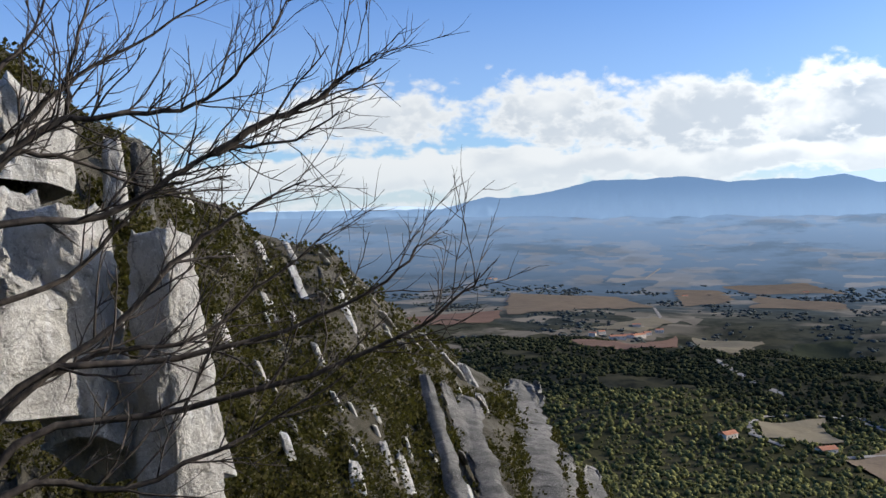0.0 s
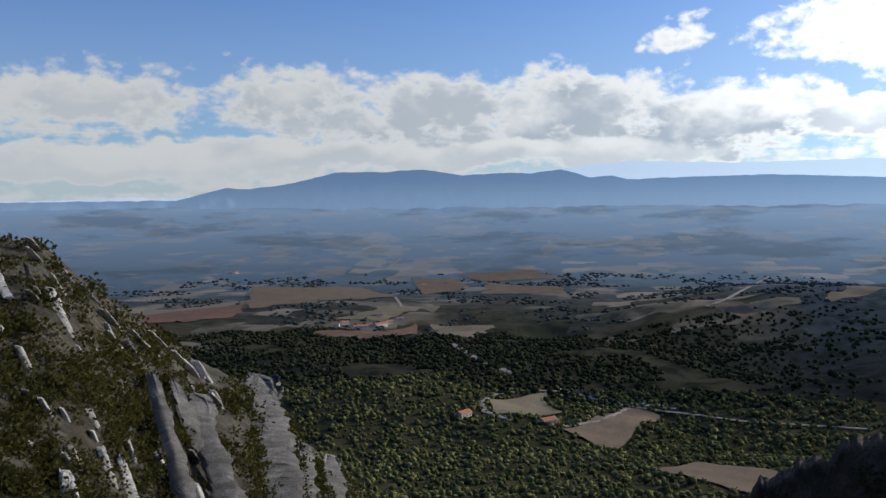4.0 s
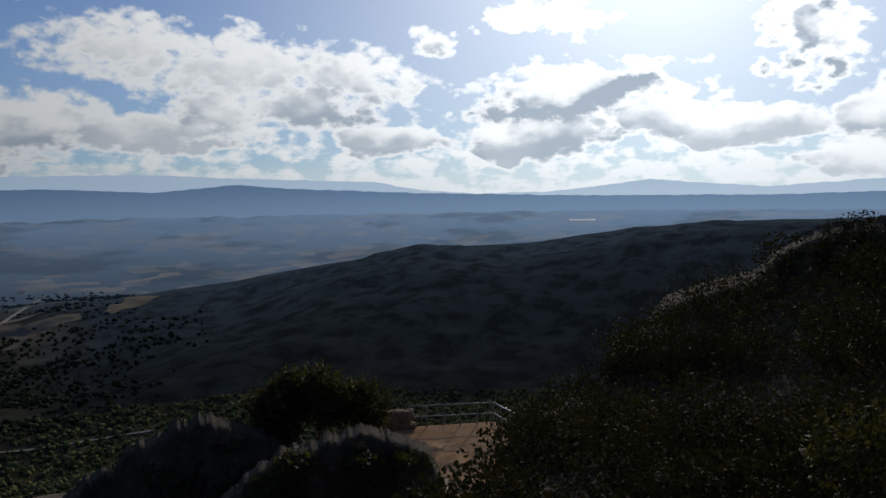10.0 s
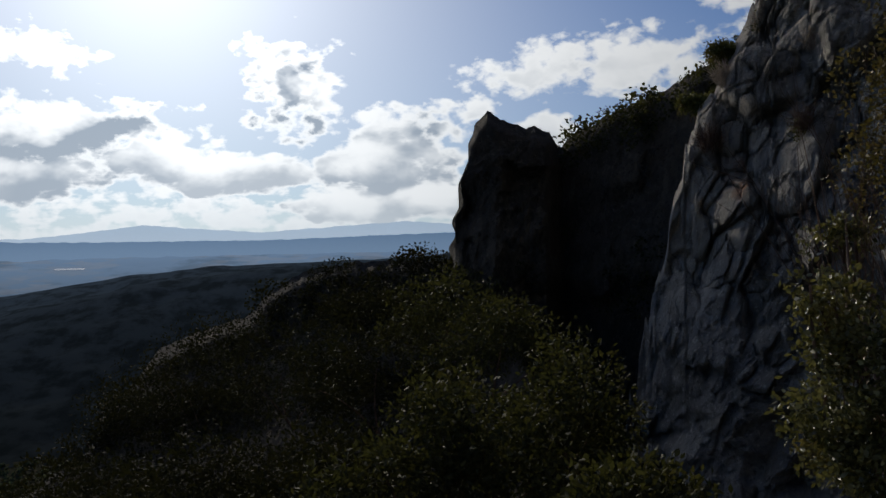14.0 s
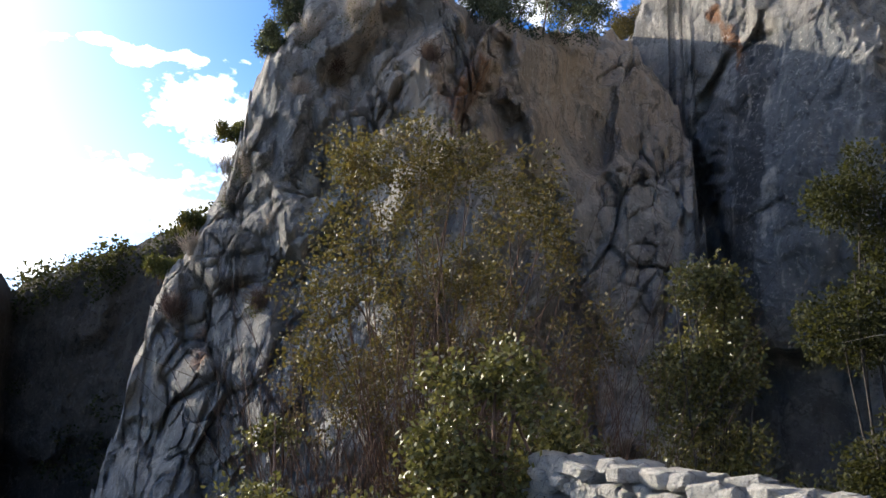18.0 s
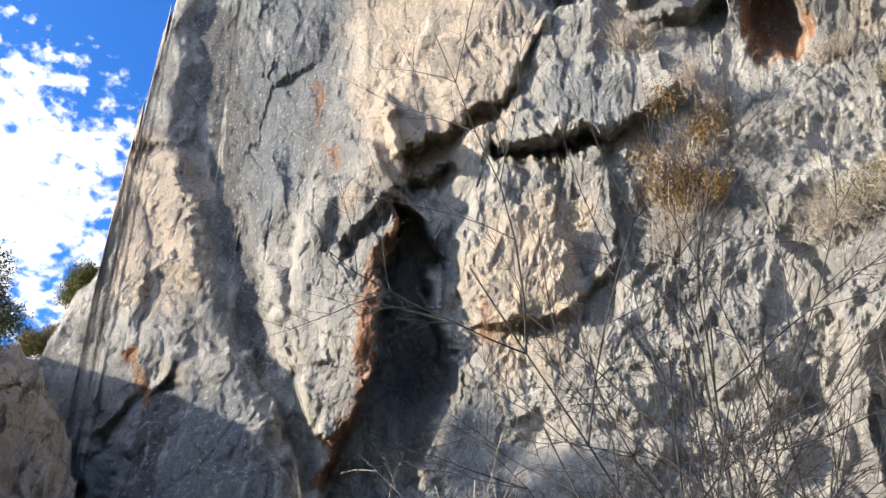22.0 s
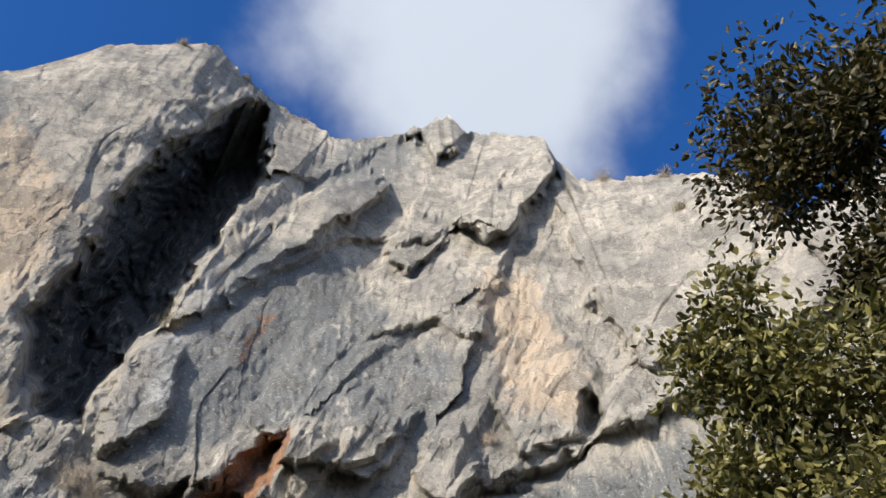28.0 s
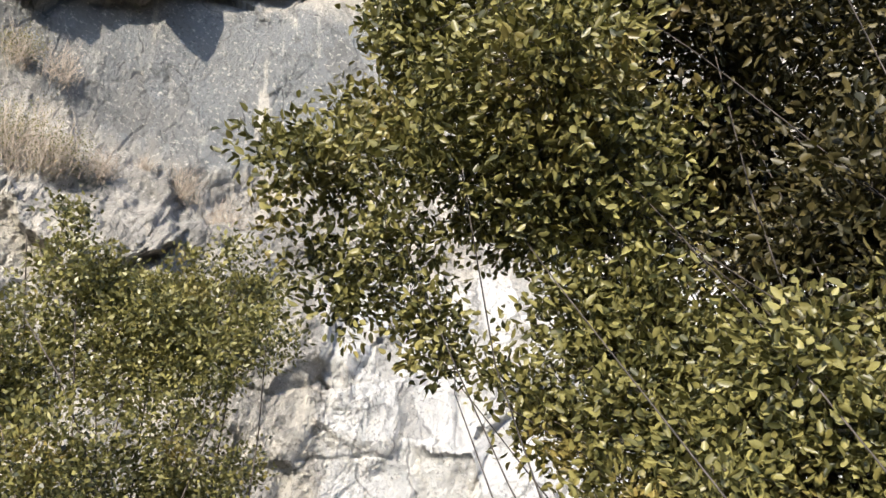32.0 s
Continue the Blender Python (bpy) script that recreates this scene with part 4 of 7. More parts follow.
def wall_depth(a, e):
    Rr = np.interp(-a, (145, 150, 156, 164, 171, 174, 179, 186, 193, 200, 212, 230, 247, 260, 275, 290), (21.5, 19.8, 17.6, 15.6, 14.3, 14.1, 13.5, 12.7, 12.2, 12.0, 12.2, 13.4, 14.6, 15.6, 16.5, 18))
    zero = np.zeros_like(a)
    base = Rr
    a, e = ragged(a, e, 0.6)
    for plate, out, across, up in PLATES:
        ac, ec = np.mean(plate, 0)
        Rr = Rr - smooth(outline(plate, a, e), 0.3, -0.4) * (out + across * (a - ac) * np.cos(np.radians(ec)) + up * (e - ec))
    # tower: rounded toe below, lean above
    Rr = Rr - 1.0 * smooth(np.hypot(a + 158.5, (e - 10) * 0.5), 7, 2) + 0.03 * np.clip(e - 25, 0, 40) * smooth(-a, 182, 150)
    Rr = Rr + 0.7 * smooth(along([(-156.5, 52), (-157.9, 38.6), (-161.4, 30.6), (-165, 24), (-167.4, 18.1)], a, e), 2.4, 0.4)
    Rr = Rr + 0.8 * smooth(along([(-158, 23.1), (-154.8, 19.5), (-153.5, 12)], a, e), 1.3, 0.2)
    Rr = Rr + 1.5 * smooth(outline(CREVICE, a, e), 0.4, -0.5)
    cave = outline(CAVE, a, e)
    Rr = Rr + 3.4 * smooth(cave, 0.25, -0.8) + 4.0 * smooth(cave, -0.4, -5.0)
    Rr = Rr + 0.8 * smooth(outline(RED_CAVE, a, e), 0.4, -1.2)
    # overhanging step, blocks above it
    line = np.interp(-a, (190, 198, 206, 210, 213.5, 219, 224, 229, 232, 242, 248, 262), (46.4, 45.6, 46, 45, 45.4, 43, 44.3, 45.2, 45.8, 46.7, 46.2, 47))
    on = smooth(-a, 194, 200)
    Rr = Rr - on * 0.55 * smooth(e - line, -0.5, 0.5) + on * 0.04 * smooth(np.abs(e - line + 0.5), 0.6, 0.1) + on * 0.05 * np.clip(e - line, 0, 30)
    # slab and ledge below
    Rr = Rr - 1.3 * smooth(32.5 - e + 0.12 * (a + 225), -0.5, 1.0) * smooth(-a, 200, 214)
    Rr = Rr + 0.5 * smooth(along([(-170, 32.5), (-174.5, 36), (-178, 37.8)], a, e), 0.7, 0.1) + 0.7 * smooth(along([(-182.9, 38.9), (-190.5, 38.6)], a, e), 0.8, 0.15)
    # slanting beds of the upper wall, one over the other
    lean = 1 + 0.26 * smooth(-a, 176, 206) * smooth(e, 44, 70)
    Rr, base = Rr * lean, base * lean
    Rr = Rr - ledge([(-199.4, 56.6), (-207, 59.8), (-214.7, 62.5), (-230, 62.2)], a, e, 0.9, 6) - ledge([(-204.2, 45.7), (-210.8, 54.2), (-216.2, 57.2), (-224, 63)], a, e, -0.8, 5)
    Rr = Rr - ledge([(-232.2, 54.1), (-238.2, 59.3), (-248.6, 64.3)], a, e, 1.1, 7) - ledge([(-205.2, 65.8), (-214, 67.4), (-225.7, 69.2)], a, e, 0.8, 4) - ledge([(-216, 52), (-224, 56), (-231, 57)], a, e, 0.6, 4)
    hole = np.hypot((a + 242.6) * 0.7, (e - 48.6) * 0.6)
    Rr = Rr + 0.9 * smooth(hole, 1.2, 0.5)
    warm = 0.85 * np.max([smooth(outline(z, a, e), 1.8, -2.5) for z in CREAM], 0)
    slate = 0.9 * np.max([smooth(outline(z, a, e), 1.8, -2.5) for z in SLATE], 0)
    orange = 1.0 * smooth(along([(-174.2, 34.5), (-171.6, 31), (-171.3, 24), (-168.6, 17.5)], a, e), 1.1, 0.2) + smooth(outline(RED_CAVE, a, e), 0.7, -0.3) + 0.6 * smooth(along([(-166.5, 43), (-168.5, 38)], a, e), 0.8, 0.1)
    orange = orange + 0.8 * smooth(along([(-156.8, 21), (-155.2, 24.5)], a, e), 0.7, 0.1) + 0.7 * smooth(np.hypot(a + 180.5, (e - 28) * 0.5), 1.4, 0.4) + 0.6 * smooth(along([(-207, 57), (-204.5, 53.5)], a, e), 0.6, 0.1)
    # gully, cave and crevice shade is put into dark, beside a water streak
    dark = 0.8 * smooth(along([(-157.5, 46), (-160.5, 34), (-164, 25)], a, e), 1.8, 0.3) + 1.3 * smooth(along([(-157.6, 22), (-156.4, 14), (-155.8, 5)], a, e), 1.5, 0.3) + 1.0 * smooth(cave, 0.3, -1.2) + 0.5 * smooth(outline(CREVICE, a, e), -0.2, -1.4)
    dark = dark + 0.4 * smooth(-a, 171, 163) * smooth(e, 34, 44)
    # the low right end is whitened for overexposed sunlight on the rock
    white = 0.15 * smooth(-a, 246, 252) * smooth(e, 50, 58) + 0.5 * smooth(along([(-199, 60), (-198, 50)], a, e), 2.0, 0.4) + 1.0 * smooth(-a, 240, 244) * smooth(e, 30, 24)
    relief = 1.0 - 0.65 * smooth(-a, 214, 220) * smooth(line - e, 0.4, 1.5) * smooth(e, 33, 35) - 0.35 * smooth(outline(SLATE[1], a, e), 1.0, -2.0)
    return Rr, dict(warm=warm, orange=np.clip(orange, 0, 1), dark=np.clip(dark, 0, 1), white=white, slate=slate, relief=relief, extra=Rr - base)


def wall_grain(a, e):
    slant = smooth(-a, 192, 200) * smooth(e, 40, 47)
    return [(tangent(-185, 25, 74), 0.8, 0.0, 1 - slant), (tangent(-224, 56, 55), 0.40, 0.34, slant)]


WALL_TOP = ((-145, 0.33), (-148, 0.385), (-149.7, 0.467), (-151.9, 0.567), (-152.3, 0.8), (-153.6, 1.11), (-156, 1.25), (-158, 1.275), (-159.7, 1.5), (-161.2, 1.74), (-165.4, 2.07), (-169.1, 2.46), (-177, 2.85), (-183.5, 3.13),
            (-191.4, 2.94), (-203.2, 2.75), (-212.3, 2.62), (-221, 2.65), (-234.2, 2.76), (-236.8, 2.55), (-242.5, 2.475), (-249.2, 2.30), (-249.5, 2.106), (-251.3, 1.946), (-259.6, 1.78), (-268.8, 1.53), (-269.5, 1.30), (-285, 1.25), (-300, 0.8))
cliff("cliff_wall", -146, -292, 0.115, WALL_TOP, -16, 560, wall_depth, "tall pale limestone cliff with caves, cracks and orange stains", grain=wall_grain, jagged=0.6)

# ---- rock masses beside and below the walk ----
# Darkened limestone: the shade of these backlit masses is put into its colour
SHADE_ROCK = rock_material("shade_dark_rock", 0.8, (0.085, 0.076, 0.064), (0.16, 0.14, 0.115), stains=False)

def plain_rock(r_list, lean=0.02, relief=1.0):
    def depth(a, e):
        Rr = np.interp(-a, *zip(*r_list)) + np.clip(e + 20, 0, 40) * lean
        z = np.zeros_like(a)
        return Rr, dict(warm=z, orange=z, dark=z, white=z, relief=relief)
    return depth


HEAD_TOP = ((-101.2, 0.03), (-101.8, 0.06), (-102.2, 0.115), (-103.6, 0.148), (-104.6, 0.135), (-105.6, 0.130), (-107.8, 0.120), (-108.4, 0.100), (-109.2, 0.112), (-112.2, 0.14), (-115.8, 0.165), (-117.9, 0.185), (-122, 0.22), (-128, 0.25))
cliff("cliff_head", -101.2, -128, 0.12, HEAD_TOP, -24, 170, plain_rock(((100.2, 27), (100.6, 22), (101.2, 20.2), (104, 19.5), (107.5, 19.7), (108.6, 21.5), (112, 20), (118, 19), (124, 20), (128, 22)), 0.02, 1.5),
      "dark rock outcrop shaped like a head above a shaded gully", 7.0, far=20, size=1.3, jagged=0.55, mat=SHADE_ROCK, edge=1.1)


def shoulder_depth(a, e):
    far = np.interp(-a, (64, 70, 76, 80, 84, 90, 97, 104, 110), (30, 30, 28, 26, 25, 24, 23, 21, 17))
    t = smooth(e, -26, -3)
    z = np.zeros_like(a)
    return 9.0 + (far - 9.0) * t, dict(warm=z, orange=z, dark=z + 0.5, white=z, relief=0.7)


SHOULDER_TOP = ((-64, -0.42), (-68.6, -0.39), (-70, -0.33), (-71.7, -0.29), (-76.8, -0.235), (-78.2, -0.19), (-79.5, -0.165), (-81.2, -0.125), (-84.4, -0.105), (-87.2, -0.090), (-88.3, -0.065), (-90.6, -0.042), (-94, -0.032), (-98, -0.030), (-102, -0.034), (-104, -0.07), (-107, -0.2), (-112, -0.42))
cliff("slope_shoulder", -64, -112, 0.16, SHOULDER_TOP, -40, 150, shoulder_depth, "shaded rocky shoulder overgrown with evergreen shrubs", 6.0, far=20, mat=SHADE_ROCK, jagged=0.5)
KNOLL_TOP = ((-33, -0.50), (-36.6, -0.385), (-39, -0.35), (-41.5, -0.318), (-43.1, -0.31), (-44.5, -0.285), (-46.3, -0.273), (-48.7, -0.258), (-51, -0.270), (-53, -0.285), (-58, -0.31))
cliff("rock_knoll_far", -33, -58, 0.1, KNOLL_TOP, -42, 130, plain_rock(((33, 37), (37, 31.5), (42, 30), (49, 29.5), (53, 31), (58, 34)), 0.10, 0.9), "dark weathered rock knoll with a sunlit rim", 3.0, far=30, size=1.2, jagged=1.3, mat=SHADE_ROCK)
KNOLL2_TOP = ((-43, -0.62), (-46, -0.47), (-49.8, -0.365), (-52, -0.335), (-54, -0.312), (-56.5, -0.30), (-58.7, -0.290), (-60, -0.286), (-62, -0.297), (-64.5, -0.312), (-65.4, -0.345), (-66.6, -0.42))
cliff("rock_knoll_near", -43, -66.6, 0.1, KNOLL2_TOP, -46, 130, plain_rock(((43, 30), (46, 26), (50, 24), (56, 23.5), (62, 25), (65, 27), (66.6, 30)), 0.12, 0.8), "overgrown dark rock spur below the path", 2.5, far=24, size=1.0, jagged=1.0, mat=SHADE_ROCK)

# the mountainside that runs down into the valley
CREST = ((31, 11.0, 52), (28, 9.2, 58), (26, 7.6, 62), (24, 5.6, 66), (20.7, 4.2, 72), (19.4, 1.7, 78), (17.3, 0.5, 85), (14.8, -0.3, 95), (13.8, -1.8, 100), (11.1, -2.7, 106), (8.4, -3.2, 112), (6.5, -5.2, 118), (3.8, -7.6, 130),
         (1.1, -9.7, 140), (-0.5, -11.2, 150), (-2.5, -12.2, 155), (-4.5, -13.6, 158), (-6.1, -14.6, 160), (-8, -17.5, 165), (-9.6, -18.8, 170), (-12, -21, 172), (-16, -25, 175))


def side_depth(a, e):
    k = np.array(CREST)[::-1]
    top, d = np.interp(a, k[:, 0], k[:, 1]), np.interp(a, k[:, 0], k[:, 2])
    u = np.clip((top - e) / (top + 34), 0, 1)
    z = np.zeros_like(a)
    Rr = d + (24 - d) * u ** 0.55
    gully = fbm(np.stack([a.ravel() * 0.16, u.ravel() * 1.2, 0 * a.ravel()], -1), 4).reshape(a.shape)
    return Rr * (1 + 0.06 * gully * smooth(u, 0.0, 0.15)), dict(warm=z, orange=z, dark=z, white=z, relief=1.0)


SLOPE_EARTH = rock_material("slope_rock", 0.4, (0.075, 0.068, 0.050), (0.15, 0.138, 0.112), stains=False)
cliff("mountainside", 31, -16, 0.14, tuple((a, math.tan(radians(e))) for a, e, _ in CREST), -36, 240, side_depth, "steep scrub-covered mountainside with pale rock ribs", 26.0, far=90, mat=SLOPE_EARTH, size=3.0, jagged=0.35)


def at(az, el, d, eye=(CX, CY, 0.0)):
    """A place d metres away over the ground, seen from eye; without it, from the middle of the walk."""
    return Vector((eye[0] - math.sin(radians(az)) * d, eye[1] + math.cos(radians(az)) * d, eye[2] + d * math.tan(radians(el))))


def rock_rib(tops, foots, d, seed, label, thick=0.6, mat=None, drop=0.0, size=1.0, skew=0.0, deep=0.55):
    """A standing slab: (az, el) of its two upper corners and its two lower ones, d metres off at the top, d - drop at the foot."""
    eye = (0.0, 0.0, 0.0)
    a0, a1, b0, b1 = at(*tops[0], d - skew, eye), at(*tops[1], d + skew, eye), at(*foots[0], d - drop - skew, eye), at(*foots[1], d - drop + skew, eye)
    n, m = (130, 72) if size < 1.3 or size > 2.3 else (60, 36)
    width = (a1 - a0).length
    out = Vector(((a1 - a0).y, -(a1 - a0).x, 0.15 * width)).normalized()
    depth = max(thick, width * deep)
    j = np.arange(n + 4)
    t = np.clip(j / (n - 1), 0, 1)[:, None]
    l, r = np.array(b0) * (1 - t) + np.array(a0) * t, np.array(b1) * (1 - t) + np.array(a1) * t
    c, half = (l + r) / 2, (r - l) / 2
    k = np.interp(j, (0, n - 12, n - 1, n, n + 1, n + 2, n + 3), (1.0, 1.0, 0.86, 0.7, 0.5, 0.25, 0.01))[:, None, None]
    w = 2 * math.pi * np.arange(m) / m
    cx, cy = np.cos(w), np.sin(w)
    cx, cy = np.sign(cx) * np.abs(cx) ** 0.5, np.sign(cy) * np.abs(cy) ** 0.5
    axis = c[:, None] - np.array(out) * depth * 0.5
    v = half[:, None] * cx[None, :, None] + np.array(out) * depth * cy[None, :, None]
    P = axis + v * k
    P[n:, :, 2] += width * np.array([0.05, 0.08, 0.10, 0.11])[:, None]
    P[:n, :, 2] += (np.clip(t[:n] - 0.8, 0, 1) * 5 * width * 0.4 * (perlin(np.stack([w * 1.3 + seed * 7, 0 * w, 0 * w], 1))[None] + 0.1 * np.sign(cx)[None] * (seed % 3 - 1)))
    p = P.reshape(-1, 3) / size + seed * 13.7
    p = p + np.stack([perlin(p * 0.8), perlin(p * 0.8 + 9), perlin(p * 0.8 + 19)], 1) * 0.4
    big, g = facets(p * np.array([0.5, 0.5, 0.15]), 0.9)
    mid, g = facets(p * np.array([1.3, 1.3, 0.5]), 0.9)
    small, g2 = facets(p * np.array([3.6, 3.6, 2.0]), 0.9)
    h = (big * 0.44 + mid * 0.20 + small * 0.09 + fbm(p * np.array([1.6, 1.6, 0.6]), 4, 0.6) * 0.08) * size * min(1.0, width / (2.0 * size))
    v /= np.linalg.norm(v, axis=2)[..., None] + 1e-6
    P = P + v * h.reshape(n + 4, m, 1) * np.minimum(k * 1.5, 1)
    me = grid_mesh("rock_rib", P, mat or ROCK_FAR_SHADE, True)
    me.shade_flat()
    ob = new("rock_rib", me)
    return tagged(ob, label, "rock", "rock ribs on the mountainside")


def slope_rib(tops, foots, seed, label, proud=2.0, size=1.0, skew=0.0, deep=0.55, mat=None):
    """A slab that stands out of the mountainside."""
    def dist(az, el):
        return float(np.hypot(*(np.array(on_face("mountainside", az, el)[:2]) - (CX, CY))))
    (a0, e0), (a1, e1) = tops
    (b0, f0), (b1, f1) = foots
    dt = dist((a0 + a1) / 2, (e0 + e1) / 2 - 1.2) - proud
    df = dist((b0 + b1) / 2, (f0 + f1) / 2) - proud
    return rock_rib(tops, foots, dt, seed, label, drop=dt - df, size=size, skew=skew, deep=deep, mat=mat)


PILLAR = "tall pale limestone slab standing on the mountainside"
SMALL_RIB = "small white limestone rib among dark scrub"
rock_rib(((25.7, 0.1), (22.9, -0.9)), ((24.1, -14.6), (20.6, -17.5)), 25, 1, PILLAR, mat=ROCK_PALE, skew=0.9)
rock_rib(((31.5, -4.4), (26.1, -5.3)), ((31.5, -13), (24.3, -13.2)), 23.5, 2, "broad pale limestone slab beside a taller one", mat=ROCK_PALE, skew=1.2)
rock_rib(((19.3, -1.6), (17.7, -2.1)), ((19.4, -21), (15.4, -22)), 24, 3, "pale leaning limestone slab with an orange scar", mat=ROCK_PALE, skew=0.6)
rock_rib(((29.2, 8.4), (24.9, 5.2)), ((29.5, 2.0), (24.6, 0.6)), 40, 4, "weathered limestone block below the crest", size=1.6, mat=ROCK_PALE, skew=1.4)
rock_rib(((22.5, 4.5), (21.1, 4.2)), ((22.6, -0.6), (21.0, -1)), 50, 5, "weathered limestone block below the crest", size=1.6, mat=ROCK_PALE)
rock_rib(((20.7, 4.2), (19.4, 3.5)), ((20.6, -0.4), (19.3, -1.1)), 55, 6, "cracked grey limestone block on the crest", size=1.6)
rock_rib(((29.6, 1.2), (26.6, 0.4)), ((29.8, -4.6), (26.5, -5.4)), 30, 7, "pale limestone block above a slab", size=1.2, mat=ROCK_PALE, skew=0.8)
rock_rib(((17.0, -13.2), (15.9, -13.8)), ((16.4, -17.6), (14.8, -18.2)), 25, 14, "small pale block beside the leaning slab", mat=ROCK_PALE, skew=0.3)
slope_rib(((-4.1, -12.5), (-6.5, -13.2)), ((-5.6, -23), (-9.0, -23)), 8, "great leaning limestone fin, sunlit along its edge", 9, 2.6, -0.7, 0.35)
slope_rib(((1.6, -12.1), (1.1, -12.2)), ((-1.4, -23), (-2.3, -23)), 9, "thin limestone fin with a pale edge", 7, 1.6, 0.3, 0.8)
slope_rib(((0.5, -12.6), (-0.3, -13.2)), ((-2.3, -20), (-3.1, -20)), 15, "grey limestone fin between two others", 5, 2.0, -0.3, 0.4)
slope_rib(((-0.7, -13.6), (-2.0, -14.0)), ((-3.3, -23), (-4.7, -23)), 10, "grey limestone fin between two others", 7, 2.0, -0.5, 0.4)
slope_rib(((-7.8, -17.3), (-8.9, -17.7)), ((-8.6, -23), (-9.7, -23)), 11, SMALL_RIB, 6, 2)
slope_rib(((-9.7, -18.2), (-10.7, -18.5)), ((-10.0, -23), (-12.0, -23)), 12, SMALL_RIB, 6, 2)
for k, (az, el, w, h, lean) in enumerate(((15.8, -7.3, 0.8, 2.6, 0.7), (14.8, -3.2, 0.9, 2.2, 0.6), (10.6, -4.2, 0.6, 2.4, 0.9), (6.9, -4.4, 0.55, 2.6, 1.1), (7.4, -6.0, 0.6, 3.4, 1.0), (4.4, -7.6, 0.5, 2.4, 1.5), (2.8, -9.0, 0.45, 2.2, 1.7),
                                          (0.2, -10.6, 0.6, 2.0, 1.4), (5.3, -14.0, 0.6, 2.4, 0.7), (4.5, -16.6, 0.7, 3.2, 0.8), (6.6, -17.8, 0.9, 2.8, 0.5), (3.4, -17.2, 0.6, 2.8, 0.8), (12.6, -6.0, 0.5, 2.0, 0.6), (9.2, -9.6, 0.45, 1.8, 0.6),
                                          (13.2, -10.6, 0.5, 1.6, 0.5), (8.0, -13.0, 0.4, 1.5, 0.6), (11.4, -15.6, 0.6, 1.8, 0.5))):
    slope_rib(((az + w / 2, el), (az - w / 2, el - 0.15)), ((az + w * 0.7 - lean, el - h), (az - w * 0.6 - lean, el - h)), 20 + k, SMALL_RIB, 2.4, 1.3, mat=ROCK_PALE)
for k, (az, el, w, h, lean) in enumerate(((10.9, -2.6, 0.5, 1.6, 0.7), (8.5, -2.8, 0.5, 1.4, 0.7), (13.9, -1.2, 0.6, 1.6, 0.5), (17.6, 1.2, 0.8, 2.2, 0.4), (5.6, -5.9, 0.5, 2.0, 1.2), (1.6, -9.2, 0.5, 2.2, 1.5), (-1.2, -11.4, 0.7, 1.6, 0.8))):
    slope_rib(((az + w / 2, el), (az - w / 2, el - 0.15)), ((az + w * 0.7 - lean, el - h), (az - w * 0.6 - lean, el - h)), 50 + k, SMALL_RIB, 2.2, 1.4, mat=ROCK_PALE)

wild = np.random.default_rng(700)
for k in range(64):
    az = wild.uniform(-3, 21)
    crest = float(np.interp(az, *zip(*[(c[0], c[1]) for c in CREST[::-1]])))
    el = crest - wild.uniform(0.0, 1.0) ** 1.6 * (crest + 21) - 0.2
    w, h = wild.uniform(0.25, 0.6), wild.uniform(0.8, 2.2)
    lean = wild.uniform(0.4, 0.9) * h * 0.55
    slope_rib(((az + w / 2, el), (az - w / 2, el - 0.15)), ((az + w * 0.8 - lean, el - h), (az - w * 0.7 - lean, el - h)), 80 + k, "weathered grey limestone rib among scrub", 1.6, 1.4, mat=ROCK_PALE if k % 3 else ROCK_FAR_SHADE)

# ---- plants ----
DARK_TWIG = bark_material("dark_twig", (0.03, 0.026, 0.024), (0.085, 0.072, 0.064), 30)
def tubes(name, limbs, mat, sides=5):
    """Round limbs: each a list of places and a list of radii."""
    V, F, k = [], [], 0
    ring = np.arange(sides) * 2 * math.pi / sides
    cs = np.stack([np.cos(ring), np.sin(ring)], 1)
    for pts, radii in limbs:
        pts = np.asarray(pts, dtype=float)
        n = len(pts)
        d = np.gradient(pts, axis=0)
        d /= np.linalg.norm(d, axis=1)[:, None] + 1e-9
        up = np.where(np.abs(d[:, 2:3]) > 0.9, np.array([[1.0, 0, 0]]), np.array([[0, 0, 1.0]]))
        u = np.cross(d, up)
        u /= np.linalg.norm(u, axis=1)[:, None]
        w = np.cross(d, u)
        r = np.asarray(radii)[:, None, None]
        V.append((pts[:, None] + r * (u[:, None] * cs[None, :, :1] + w[:, None] * cs[None, :, 1:])).reshape(-1, 3))
        i = k + np.arange(n * sides).reshape(n, sides)
        j = np.roll(i, -1, axis=1)
        F.append(np.stack([i[:-1], j[:-1], j[1:], i[1:]], -1).reshape(-1, 4))
        k += n * sides
    me = bpy.data.meshes.new(name)
    fill(me, np.concatenate(V), np.concatenate(F))
    me.shade_smooth()
    me.materials.append(mat)
    return me


def limb(rng, start, way, length, r0, r1, bend=0.25, lift=0.1, n=6):
    pts, w = [np.array(start, float)], np.array(way, float)
    w /= np.linalg.norm(w)
    for _ in range(n):
        w = w + rng.normal(size=3) * bend / 2 + np.array([0, 0, lift / 2])
        w /= np.linalg.norm(w)
        pts.append(pts[-1] + w * length / n)
    return pts, np.linspace(r0, r1, n + 1), w


